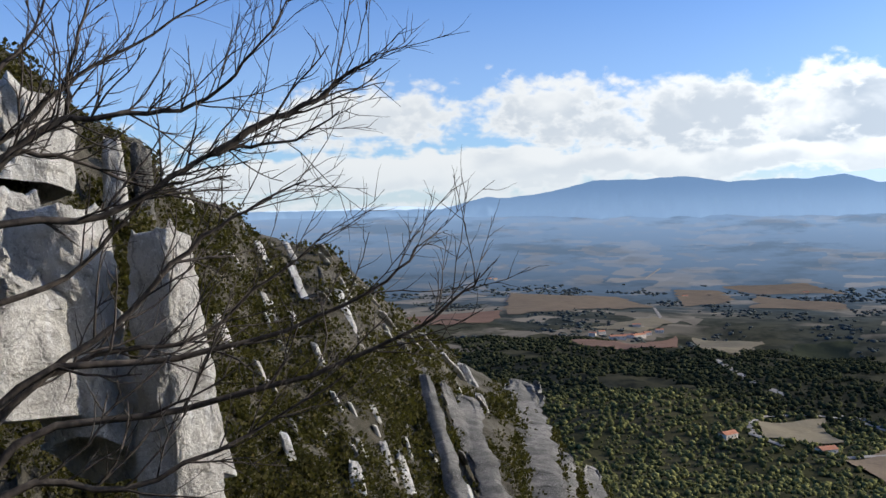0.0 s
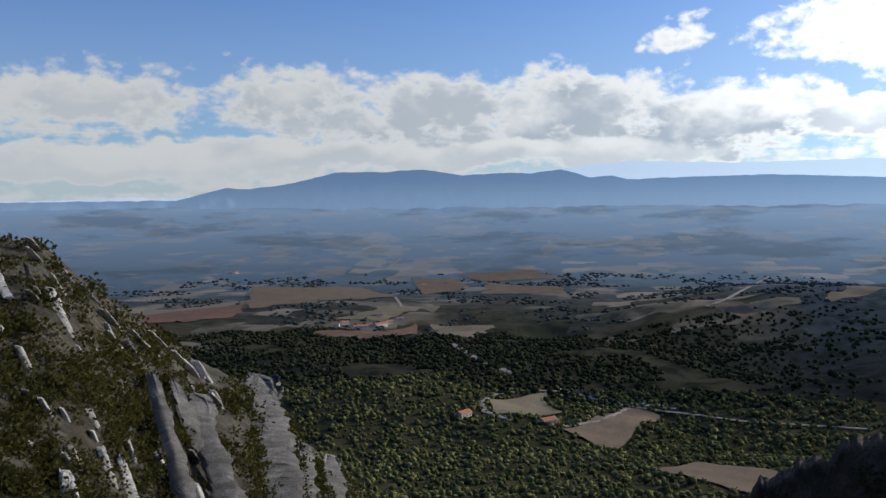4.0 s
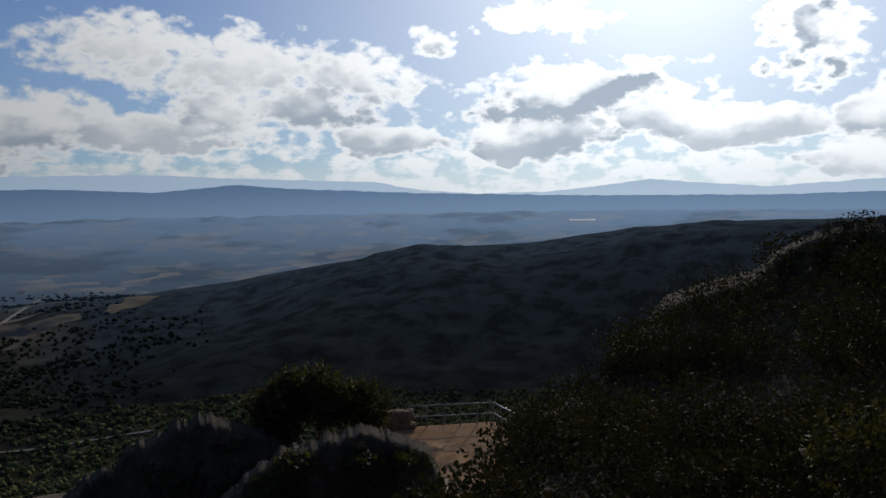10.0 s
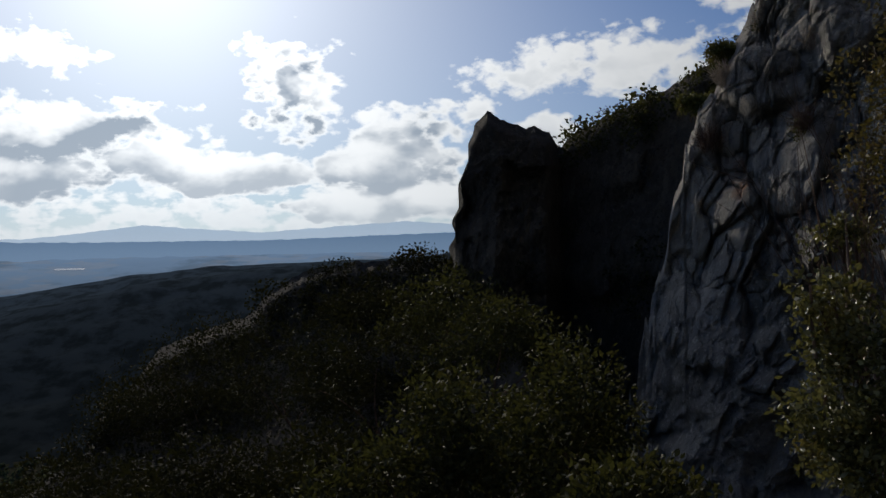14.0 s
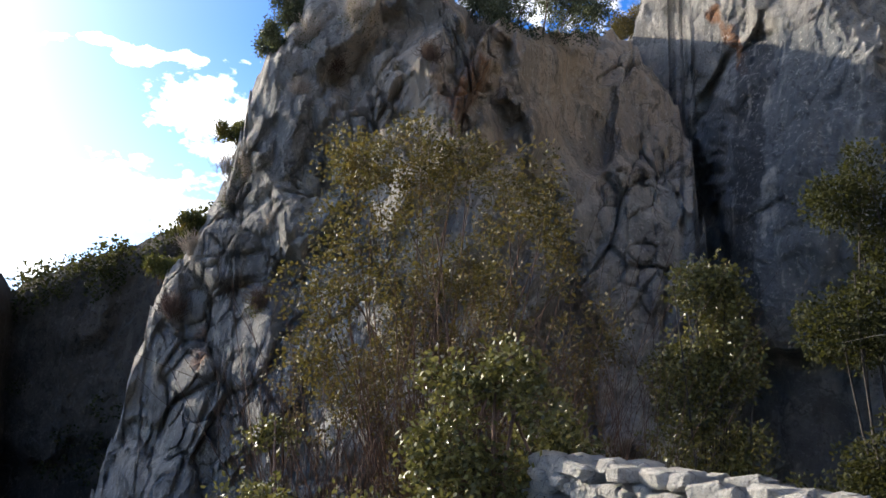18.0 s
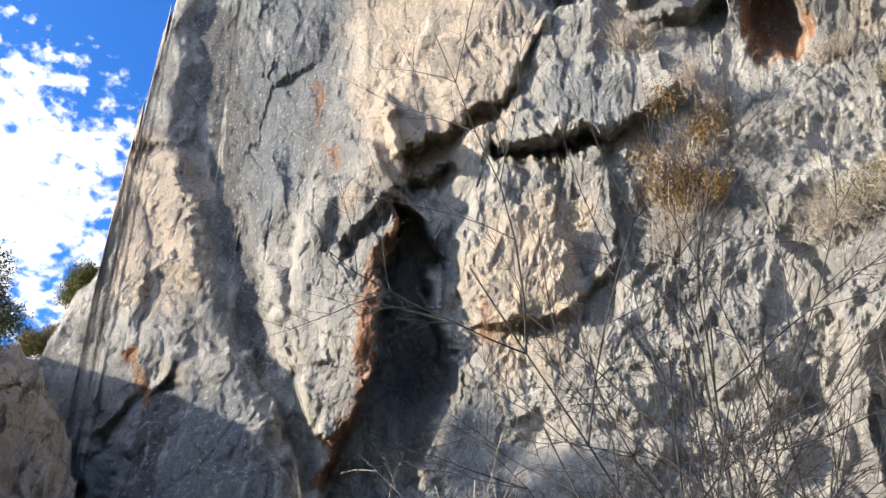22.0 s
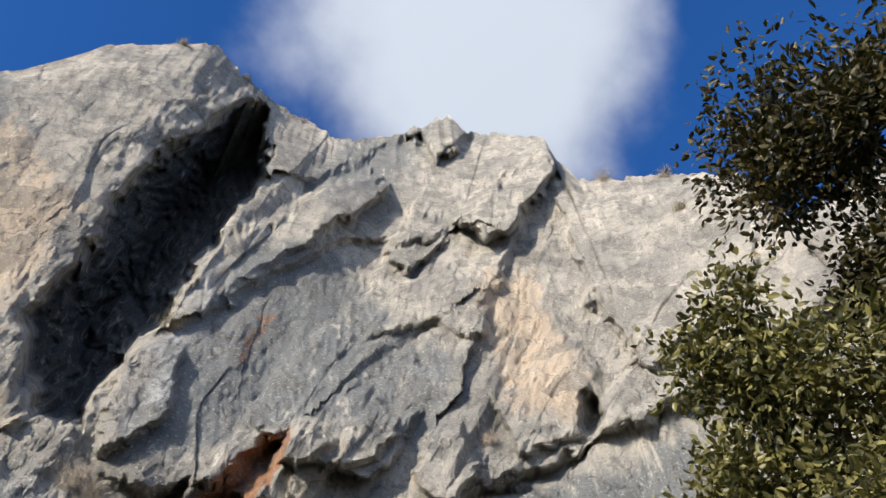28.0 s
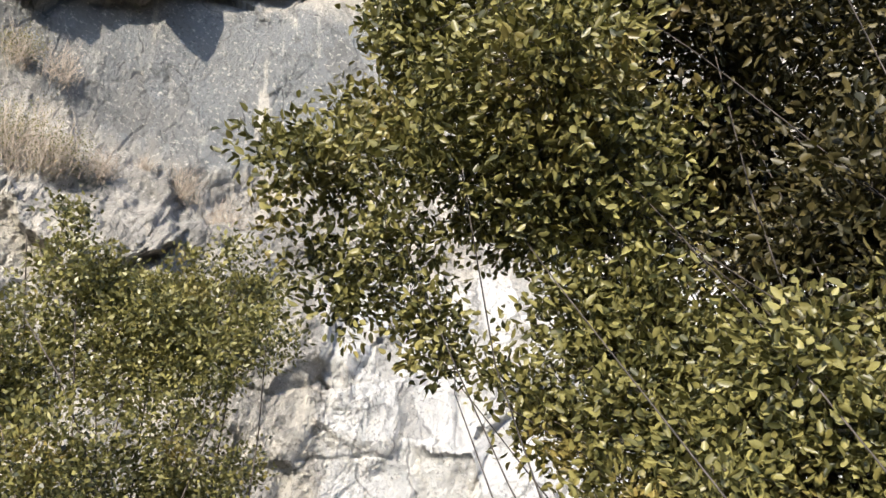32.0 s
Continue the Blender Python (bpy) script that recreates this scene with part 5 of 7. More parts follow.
def branching(rng, start, way, length, radius, order, kids=4, spread=0.9, shrink=0.62, bend=0.25, lift=0.1, out=None):
    """A limb and all that grows from it."""
    out = [] if out is None else out
    pts, rad, _ = limb(rng, start, way, length, radius, radius * (0.45 if order else 0.3), bend, lift)
    out.append((pts, rad))
    if order > 0:
        for k in range(kids):
            t = 0.25 + 0.75 * (k + rng.random()) / kids
            i = min(int(t * 6), 5)
            w = np.array(pts[i + 1]) - np.array(pts[i])
            w /= np.linalg.norm(w)
            side = rng.normal(size=3)
            side -= w * (side @ w)
            side /= np.linalg.norm(side)
            branching(rng, pts[i], w + side * spread * rng.uniform(0.6, 1.2), length * shrink * rng.uniform(0.7, 1.15), max(radius * 0.55, 0.0012), order - 1, kids, spread, shrink, bend, lift, out)
    return out


def leafy(name, base, lobes, clusters, per, leaf, mat, seed, label, category, twig=None, stems=4, stem_r=0.025, group="", hollow=0.45, broad=False, curve=0.12, lumpy=True):
    """A shrub or tree: stems from the base into each lobe (centre, radii), with tufts of leaves on twigs."""
    rng = np.random.default_rng(seed)
    base = np.array(base, float)
    thing = new(name)
    thing.location = base.tolist()
    tagged(thing, label, category, group)
    limbs, cent, outw = [], [], []
    for c, q in lobes:
        for _ in range(stems):
            a = base + rng.normal(size=3) * [0.08, 0.08, 0.02]
            b = np.array(c) + rng.normal(size=3) * np.array(q) * 0.3
            mid = (a + b) / 2 + rng.normal(size=3) * curve * np.linalg.norm(b - a)
            t = np.linspace(0, 1, 8)[:, None]
            limbs.append((((1 - t) ** 2 * a + 2 * t * (1 - t) * mid + t ** 2 * b) - base, np.linspace(stem_r, stem_r * 0.35, 8)))
    main = len(limbs)
    if lumpy:
        lumps = []
        for c, q in lobes:
            lumps.append((c, tuple(k * 0.6 for k in q)))
            for _ in range(5):
                w = rng.normal(size=3)
                w /= np.linalg.norm(w)
                f = rng.uniform(0.35, 0.6)
                lumps.append((tuple(np.array(c) + w * np.array(q) * rng.uniform(0.5, 0.85)), tuple(k * f for k in q)))
        lobes = lumps
    size = np.array([np.prod(r) for _, r in lobes])
    share = size ** 0.8 / (size ** 0.8).sum()
    for (c, r), s in zip(lobes, share):
        c, r = np.array(c, float), np.array(r, float)
        m = max(3, int(clusters * s))
        v = rng.normal(size=(m, 3))
        v /= np.linalg.norm(v, axis=1)[:, None]
        q = c + v * r * (hollow + (1 - hollow) * rng.random((m, 1)) ** 0.6 * rng.uniform(0.85, 1.2, (m, 1))) * (1 + 0.35 * perlin(v * 2.6 + seed + c[0])[:, None] + 0.25 * perlin(v * 6.0 + seed)[:, None])
        cent.append(q)
        outw.append(v)
        for k in range(0, m, 4):
            a = c + (q[k] - c) * rng.uniform(0.1, 0.5)
            mid = (a + q[k]) / 2 + rng.normal(size=3) * 0.05 * r
            limbs.append((np.array([a, mid, q[k]]) - base, [stem_r * 0.32, stem_r * 0.22, stem_r * 0.1]))
    cent, outw = np.concatenate(cent), np.concatenate(outw)
    tuft = np.repeat(cent, per, 0) + rng.normal(size=(len(cent) * per, 3)) * leaf[0] * 0.75
    for k in range(main):
        part("stem", tubes("stem", limbs[k:k + 1], twig or TWIG, 5), thing)
    if broad:
        part("twig_spray", tubes("twig_spray", limbs[main:], twig or TWIG, 3), thing)
    part("foliage", (broad_leaves if broad else leaves)("foliage", tuft - base, leaf[0], leaf[1], rng, mat, outward=np.repeat(outw, per, 0) * 0.7), thing)
    return thing


STAND = (1.30, -1.45, 0.30)


def lobe(az, el, d, *r):
    return tuple(at(az, el, d, STAND)), r if len(r) == 3 else (r[0],) * 3


LEAF = (0.045, 0.026)
GREYLEAF = leaf_material("grey_green_leaf", (0.05, 0.065, 0.035), (0.15, 0.17, 0.10), (0.10, 0.10, 0.05), 0.5)
# shrubs and trees before the cliffs
leafy("golden_shrub", at(-134, -15, 7.2, STAND), [lobe(-130, 13, 7, 0.75, 0.75, 0.5), lobe(-136, 16, 7.2, 0.5, 0.5, 0.4), lobe(-127, 8, 6.9, 0.5, 0.5, 0.6), lobe(-141, 13, 7.2, 0.5, 0.5, 0.45), lobe(-143, 9, 7.0, 0.3, 0.3, 0.5), lobe(-125.5, 3, 6.9, 0.4, 0.4, 0.45), lobe(-146, 4, 7.0, 0.25, 0.25, 0.4), lobe(-135, 8, 7.1, 0.45, 0.4, 0.4), lobe(-132, 5, 7.3, 0.5, 0.45, 0.5), lobe(-138, 6, 7.3, 0.5, 0.45, 0.5), lobe(-133, 18, 7.2, 0.3, 0.3, 0.25), lobe(-128.5, 15, 7, 0.3, 0.3, 0.3), lobe(-129, 0, 7.1, 0.55, 0.5, 0.5), lobe(-137, 0, 7.2, 0.6, 0.5, 0.55), lobe(-143, 1, 7.1, 0.5, 0.45, 0.5), lobe(-133, -6, 7.0, 0.7, 0.5, 0.5), lobe(-141, -6, 7.0, 0.7, 0.5, 0.5)],
      5200, 6, (0.040, 0.023), GOLD, 11, "tall autumn-yellow shrub over red-brown bare stems", "shrub", stems=4, stem_r=0.012)
leafy("evergreen_shrub", at(-140, -24, 4.7, STAND), [lobe(-136, 0.5, 4.9, 0.30, 0.30, 0.22), lobe(-139.5, 0.5, 4.8, 0.28, 0.28, 0.25), lobe(-142, -3, 5.0, 0.26, 0.26, 0.3), lobe(-135, -7, 4.8, 0.5, 0.4, 0.45), lobe(-140, -9, 4.8, 0.42, 0.4, 0.45), lobe(-135, -15, 4.7, 0.5, 0.45, 0.4), lobe(-142, -15, 4.7, 0.5, 0.45, 0.4), lobe(-129, -16, 4.8, 0.45, 0.4, 0.4)],
      3300, 7, LEAF, OAK, 12, "low evergreen oak bush in front of the cliff", "shrub")
leafy("evergreen_shrub", at(-127, -24, 5.0, STAND), [lobe(-122, -9, 5.2, 0.28, 0.28, 0.4), lobe(-127, -9.5, 5.0, 0.38, 0.38, 0.32), lobe(-132, -10, 4.9, 0.35, 0.35, 0.34), lobe(-122.6, -3.4, 6.2, 0.16, 0.16, 0.16), lobe(-124, -16, 4.9, 0.4, 0.4, 0.35), lobe(-130, -17, 4.8, 0.4, 0.4, 0.35)],
      2300, 7, LEAF, OAK, 13, "low yellow-green bush at the foot of the buttress", "shrub")
leafy("young_oak", at(-153, -16, 7.0, STAND), [lobe(-152, 7, 7, 0.32, 0.32, 0.30), lobe(-154.5, 5.5, 7, 0.26, 0.26, 0.3), lobe(-153, 1, 7, 0.42, 0.4, 0.5), lobe(-153, -4, 7, 0.4, 0.4, 0.5), lobe(-152, -11, 7, 0.4, 0.4, 0.45)], 2300, 7, LEAF, OAK, 14, "small upright evergreen oak with yellowish leaves", "tree", twig=DARK_TWIG, stem_r=0.014, curve=0.04)
leafy("dark_oak", at(-165, -14, 8.0, STAND), [lobe(-163, 12, 8, 0.5, 0.5, 0.45), lobe(-166.5, 11, 8, 0.55, 0.5, 0.55), lobe(-164, 5, 8, 0.75, 0.6, 0.7), lobe(-169, 4, 7.8, 0.6, 0.5, 0.7), lobe(-167, -4, 7.8, 0.9, 0.6, 0.6), lobe(-164, -9, 7.7, 1.0, 0.7, 0.6), lobe(-171, -8, 7.6, 0.8, 0.6, 0.6), lobe(-159, -10, 7.8, 0.5, 0.5, 0.5)], 8000, 7, LEAF, DARKLEAF, 15, "dark evergreen oak before the cliff crevice", "tree", twig=DARK_TWIG, stem_r=0.02, curve=0.04)
for k, (az, el, d, r, mat, face) in enumerate(((-140.2, 25.3, 14.0, 1.0, GREYLEAF, None), (-143.0, 24.0, 14.2, 0.95, GREYLEAF, None), (-148.4, 28.0, 15.0, 0.9, GOLD, None), (-150.6, 29.5, 15.2, 0.7, SHRUB, None), (-125.2, 27.3, 12.0, 0.42, GREYLEAF, None), (-124.0, 25.0, 11.9, 0.36, GREYLEAF, None),
                                               (-133.4, 29.2, 11.8, 0.2, SHRUB, None), (-121.8, 20.0, 12.2, 0.25, SHRUB, None), (-119.6, 14.0, 12.4, 0.25, SHRUB, None), (-117.6, 9.2, 12.8, 0.28, SHRUB, None))):
    c = on_face("cliff_buttress" if az > -146 else "cliff_wall", az, 40) + Vector((0, 0, r * (0.55 if r > 0.4 else 0.3)))
    wild = np.random.default_rng(800 + k)
    puffs = [(tuple(c + Vector((wild.normal() * r * 0.5, wild.normal() * r * 0.5, wild.normal() * r * 0.28))), (r * wild.uniform(0.4, 0.75),) * 3) for _ in range(7)]
    leafy("skyline_shrub", c + Vector((0, 0, -r * 1.15)), puffs, int(3000 * r), 6, (0.05, 0.028), mat, 30 + k, "small shrub rooted on the rock crest", "shrub", stems=1, stem_r=0.012, group="shrubs on the crest", hollow=0.2)

# the holm oak close by, and the bushes beside it
def crown(az, el, dist, r):
    return tuple(at(az, el, dist * math.cos(radians(el)), STAND)), (r * 1.12, r * 1.12, r)


STAND = (0.62, -0.36, 0.50)
leafy("holm_oak", at(-290, -36, 2.2, STAND), [crown(-253, 16, 2.35, 0.18), crown(-259, 9, 2.2, 0.24), crown(-265, 2, 2.2, 0.30), crown(-274, 0, 2.2, 0.36), crown(-253, 52, 2.6, 0.20), crown(-251, 48.5, 2.6, 0.19), crown(-257, 46, 2.6, 0.30), crown(-245.5, 42, 2.5, 0.20), crown(-248, 37, 2.5, 0.30), crown(-242, 31.5, 2.4, 0.22), crown(-243, 25.5, 2.4, 0.22), crown(-251, 30, 2.4, 0.32), crown(-248, 20.5, 2.4, 0.17), crown(-259, 37, 2.4, 0.38), crown(-262, 25, 2.3, 0.38), crown(-257, 19.5, 2.3, 0.18),
                                                crown(-266, 10, 2.3, 0.28), crown(-256, 14, 2.4, 0.10), crown(-261, 15, 2.3, 0.20), crown(-269, 15, 2.3, 0.32), crown(-276, 13, 2.2, 0.30), crown(-263, 8.5, 2.2, 0.22), crown(-271, 8, 2.2, 0.32)],
      8200, 7, (0.031, 0.016), OAK, 51, "evergreen holm oak with glossy olive-green leaves", "tree", twig=DARK_TWIG, stems=1, stem_r=0.004, hollow=0.15, broad=True, curve=0.2)
# the rest of the same oak; darker leaves carry its shade
leafy("holm_oak_shade_side", at(-284, -38, 3.0, STAND), [crown(-287, 53, 3.1, 0.66), crown(-277, 57, 3.0, 0.34), crown(-274, 50, 2.9, 0.34), crown(-268, 46, 3.0, 0.26), crown(-266, 40, 3.1, 0.34), crown(-274, 38, 2.9, 0.50), crown(-276, 24, 2.8, 0.55), crown(-268, 30, 3.0, 0.42), crown(-287, 32, 2.8, 0.62), crown(-284, 14, 2.6, 0.50), crown(-280, 5, 2.5, 0.5), crown(-270, 16, 3.0, 0.36)],
      12500, 7, (0.035, 0.018), SHADEOAK, 53, "shaded side of the holm oak, shade painted in dark leaves", "tree", twig=DARK_TWIG, stems=1, stem_r=0.004, hollow=0.1, broad=True, curve=0.2)
STAND = (0.52, -0.36, 0.44)
leafy("evergreen_bush", at(-226, -16, 4.6, STAND), [crown(-220, 26.5, 5, 0.34), crown(-219.8, 29.4, 5, 0.14), crown(-222, 21, 4.9, 0.5), crown(-227, 25, 5.1, 0.24), crown(-232, 26.6, 4.9, 0.28), crown(-229, 19.5, 4.8, 0.46), crown(-214.5, 16, 4.8, 0.42), crown(-223, 12, 4.6, 0.6), crown(-234, 21.5, 4.7, 0.22), crown(-208, 11, 4.8, 0.5), crown(-231, 12, 4.6, 0.36)],
      6500, 8, (0.036, 0.020), OAK, 52, "bushy evergreen oak below the cliff", "shrub", twig=BARK, stems=2, stem_r=0.010, hollow=0.25)
STAND = (1.35, -1.35, 0.5)

# bare tree with spreading twigs
rng = np.random.default_rng(77)
bare = new("bare_tree")
root = at(-195, -8, 6.2, STAND)
bare.location = root
tagged(bare, "leafless young tree with thin grey twigs", "tree")
limbs = []
for az, el in ((-182, 26), (-187, 29), (-191, 32), (-195, 35), (-199, 32), (-203, 29), (-207, 30), (-185, 20), (-201, 24), (-211, 25)):
    tip = at(az, el, 6.2 + rng.normal() * 0.4, STAND)
    way = tip - root
    limbs = branching(rng, (rng.normal() * 0.06, rng.normal() * 0.06, 0), way, way.length * 0.8, 0.014, 3, 6, 1.0, 0.5, 0.18, 0.02)
    part("branch", tubes("branch", limbs, DARK_TWIG, 4), bare)
rng = np.random.default_rng(78)
arch = new("arching_shrub")
root = at(-184, -16, 5.2, STAND)
arch.location = root
tagged(arch, "pale leafless branches arching over a dark bush", "shrub")
limbs = []
for az, el in ((-170, 12), (-171, 8), (-173, 14), (-168.5, 9.5)):
    limbs = []
    way = at(az, el, 5.2, STAND) - root
    branching(rng, (0, 0, 0), way + Vector((0, 0, 0.5)), way.length * 1.05, 0.008, 2, 5, 0.6, 0.4, 0.22, -0.08, limbs)
    part("branch", tubes("branch", limbs, PALE_TWIG, 4), arch)

# red-brown stems under the golden shrub
rng = np.random.default_rng(79)
thicket = new("bare_thicket")
root = at(-137, -18, 6.6, STAND)
thicket.location = root
tagged(thicket, "dense thicket of bare red-brown and grey stems", "shrub")
limbs = []
for k in range(295):
    a = at(rng.uniform(-150, -124), rng.uniform(-17, -12), rng.uniform(6.2, 7.2), STAND) - root
    way = np.array([rng.normal() * 0.35, rng.normal() * 0.3, 1.0])
    part("stem", tubes("stem", branching(rng, a, way, rng.uniform(1.0, 2.5), 0.0045, 1, 3, 0.5, 0.4, 0.15, 0.1), TWIG, 3), thicket)

# the leafless tree beside the first steps: limbs by azimuth, elevation, distance
rng = np.random.default_rng(80)
near_tree = new("leafless_tree")
STAND = (0.0, 0.0, 0.0)
root = at(40, -32, 2.9, STAND)
near_tree.location = root
tagged(near_tree, "leafless tree with thin dark budding twigs", "tree")
BOUGHS = [((38, -22, 2.6), (31, -2, 2.6), (26.5, 4.6, 2.6), (22, 5.8, 2.6), (17.5, 6.3, 2.6), (14.5, 8.2, 2.55), (12.2, 10.8, 2.5), (9.8, 13.8, 2.5)),
         ((38, -22, 2.6), (30, 0, 2.7), (24.6, 5.7, 2.7), (24.3, 8, 2.7), (23.2, 12, 2.7), (22, 15.5, 2.7)),
         ((38, -22, 2.6), (31, 0, 2.8), (26.4, 5.8, 2.8), (23.6, 8.2, 2.8), (19.2, 11.0, 2.8), (14, 14.5, 2.8)),
         ((38, -22, 2.6), (31, -3, 2.4), (22.5, -0.6, 2.4), (18.3, 1.8, 2.4), (15.4, 3.5, 2.4), (13.2, 4.0, 2.4), (10, 4.5, 2.35), (7.0, 6.3, 2.3)),
         ((15.4, 3.4, 2.4), (12.4, 5.4, 2.4), (8.6, 7.0, 2.4), (6.0, 9.0, 2.4), (4.2, 10.2, 2.4)),
         ((36, -20, 2.4), (28.6, -12, 2.3), (22, -7.6, 2.3), (17.4, -3.0, 2.3), (13.4, -0.4, 2.3), (9.5, 1.6, 2.3)),
         ((36, -22, 2.2), (28, -11, 2.2), (18.4, -10.2, 2.2), (11, -8.6, 2.2), (4, -5.6, 2.2), (1.7, -3.0, 2.2)),
         ((36, -24, 2.1), (28, -14.6, 2.1), (18, -13.6, 2.1), (7, -11, 2.1), (0.5, -8, 2.1), (-2.6, -5.4, 2.1)),
         ((36, -26, 2.0), (29, -17.5, 2.0), (22, -18, 2.0), (14, -15.4, 2.0), (7, -12.0, 2.0)), ((36, -26, 2.0), (29, -13, 2.4), (23.5, -9.5, 2.4), (18, -9.2, 2.4), (13, -6, 2.4), (8, -2, 2.4)),
         ((35, -5, 2.9), (29, 2.6, 2.9), (25, 3.2, 2.9), (20, 1.4, 2.9), (14.5, -0.6, 2.9)), ((36, 0, 3.0), (29, 7.5, 3.0), (26, 11, 3.0), (25, 15, 3.0)), ((36, -8, 2.6), (29, -6, 2.6), (24, -3.8, 2.6), (20, 0.5, 2.6), (16.5, 3, 2.6))]
limbs = []
for line in BOUGHS:
    pts = [np.array(at(*q, STAND)) for q in line]
    fine = []
    for i in range(len(pts) - 1):
        p0, p1, p2, p3 = pts[max(i - 1, 0)], pts[i], pts[i + 1], pts[min(i + 2, len(pts) - 1)]
        for t in np.linspace(0, 1, 5)[:-1]:
            fine.append(0.5 * (2 * p1 + (p2 - p0) * t + (2 * p0 - 5 * p1 + 4 * p2 - p3) * t * t + (3 * p1 - p0 - 3 * p2 + p3) * t ** 3))
    fine.append(pts[-1])
    fine = np.array(fine) + rng.normal(size=(len(fine), 3)) * 0.004
    rad = np.linspace(0.013, 0.0022, len(fine))
    limbs = [(fine - np.array(root), rad)]
    for i in range(5, len(fine) - 1):
        for _ in range(2 if i > 6 else 1):
            if rng.random() < 0.75:
                w = fine[i + 1] - fine[i]
                w /= np.linalg.norm(w)
                side = rng.normal(size=3)
                side -= w * (side @ w)
                way = w + side / np.linalg.norm(side) * 0.7 + np.array([0, 0, 0.25])
                branching(rng, fine[i] - np.array(root), way, rng.uniform(0.12, 0.34), max(rad[i] * 0.42, 0.0016), 1, 4, 0.8, 0.4, 0.25, 0.06, limbs)
    part("branch", tubes("branch", limbs, DARK_TWIG, 5), near_tree)


def scatter(name, places, radius, per, leaf, mat, seed, label, flat=0.75, solid=False):
    """Many far shrubs in one: loose leafy blades round each place, and under them a lumpy body where solid."""
    rng = np.random.default_rng(seed)
    n = len(places)
    v = rng.normal(size=(n, per, 3))
    v /= np.linalg.norm(v, axis=2)[..., None]
    R = np.asarray(radius).reshape(n, 1, 1) * rng.uniform(0.55, 1.05, (n, per, 1))
    q = np.asarray(places)[:, None] + v * R * np.array([1, 1, flat])
    L = np.repeat(np.asarray(radius), per) * leaf
    me = leaves(name, q.reshape(-1, 3), L[:, None], L[:, None] * 0.8, rng, mat, outward=v.reshape(-1, 3) * 0.6)
    if solid:
        bm = bmesh.new()
        bmesh.ops.create_icosphere(bm, subdivisions=1, radius=1.0)
        ball = np.array([k.co[:] for k in bm.verts])
        tris = np.array([[k.index for k in f.verts] for f in bm.faces])
        bm.free()
        lump = ball[None] * rng.uniform(0.55, 1.15, (n, len(ball), 1)) * np.asarray(radius).reshape(n, 1, 1) * np.array([1, 1, flat]) * rng.uniform(0.8, 1.2, (n, 1, 3)) + np.asarray(places)[:, None]
        body = bpy.data.meshes.new(name)
        fill(body, lump.reshape(-1, 3), (tris[None] + len(ball) * np.arange(n)[:, None, None]).reshape(-1, 3))
        body.materials.append(mat)
        both = bmesh.new()
        both.from_mesh(me)
        both.from_mesh(body)
        both.to_mesh(me)
        both.free()
    return tagged(new(name, me), label, "shrubs", kind="stuff")


def pick(face, n, rng, lo=0.0, hi=1.0, az=None):
    P, azs, _ = SURFACES[face]
    r = (rng.random(n * 3) * (hi - lo) + lo) * (P.shape[0] - 1)
    c = rng.random(n * 3) * (P.shape[1] - 1)
    q = P[r.astype(int), c.astype(int)]
    if az is not None:
        q = q[(azs[c.astype(int)] > az[0]) & (azs[c.astype(int)] < az[1])]
    return q[:n]


rng = np.random.default_rng(90)
q = pick("mountainside", 8000, rng, 0.0, 1.0)
d = np.hypot(q[:, 0] - CX, q[:, 1] - CY)
keep = perlin(q * 0.11) * 1.3 + perlin(q * 0.03) * 0.6 + 0.52 > rng.random(len(q)) * 0.5
q, d = q[keep], d[keep]
scatter("slope_scrub", q + [0, 0, 0.2], (0.008 * d + 0.2) * rng.uniform(0.45, 1.5, len(q)), 44, 0.40, SLOPE, 91, "dark evergreen scrub covering the mountainside")
q = np.concatenate([pick("slope_shoulder", 300, rng, 0.2, 0.93), pick("slope_shoulder", 90, rng, 0.93, 1.0)])
d = np.hypot(q[:, 0] - CX, q[:, 1] - CY)
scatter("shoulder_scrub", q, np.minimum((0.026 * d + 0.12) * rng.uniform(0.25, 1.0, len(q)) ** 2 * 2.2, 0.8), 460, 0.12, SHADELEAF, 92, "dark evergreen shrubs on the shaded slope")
q = np.concatenate([pick("rock_knoll_near", 330, rng, 0.2, 0.97), pick("rock_knoll_far", 110, rng, 0.3, 0.95)])
scatter("knoll_scrub", q, rng.uniform(0.2, 0.62, len(q)), 170, 0.26, DARKLEAF, 93, "dark shrubs clinging to the rock knolls")
q = np.concatenate([pick("cliff_head", 60, rng, 0.94, 1.0, (-128, -108.5)), pick("cliff_head", 46, rng, 0.3, 0.8)])
scatter("head_scrub", q, rng.uniform(0.2, 0.6, len(q)), 150, 0.2, DARKLEAF, 94, "dark shrubs on and below the rock outcrop")
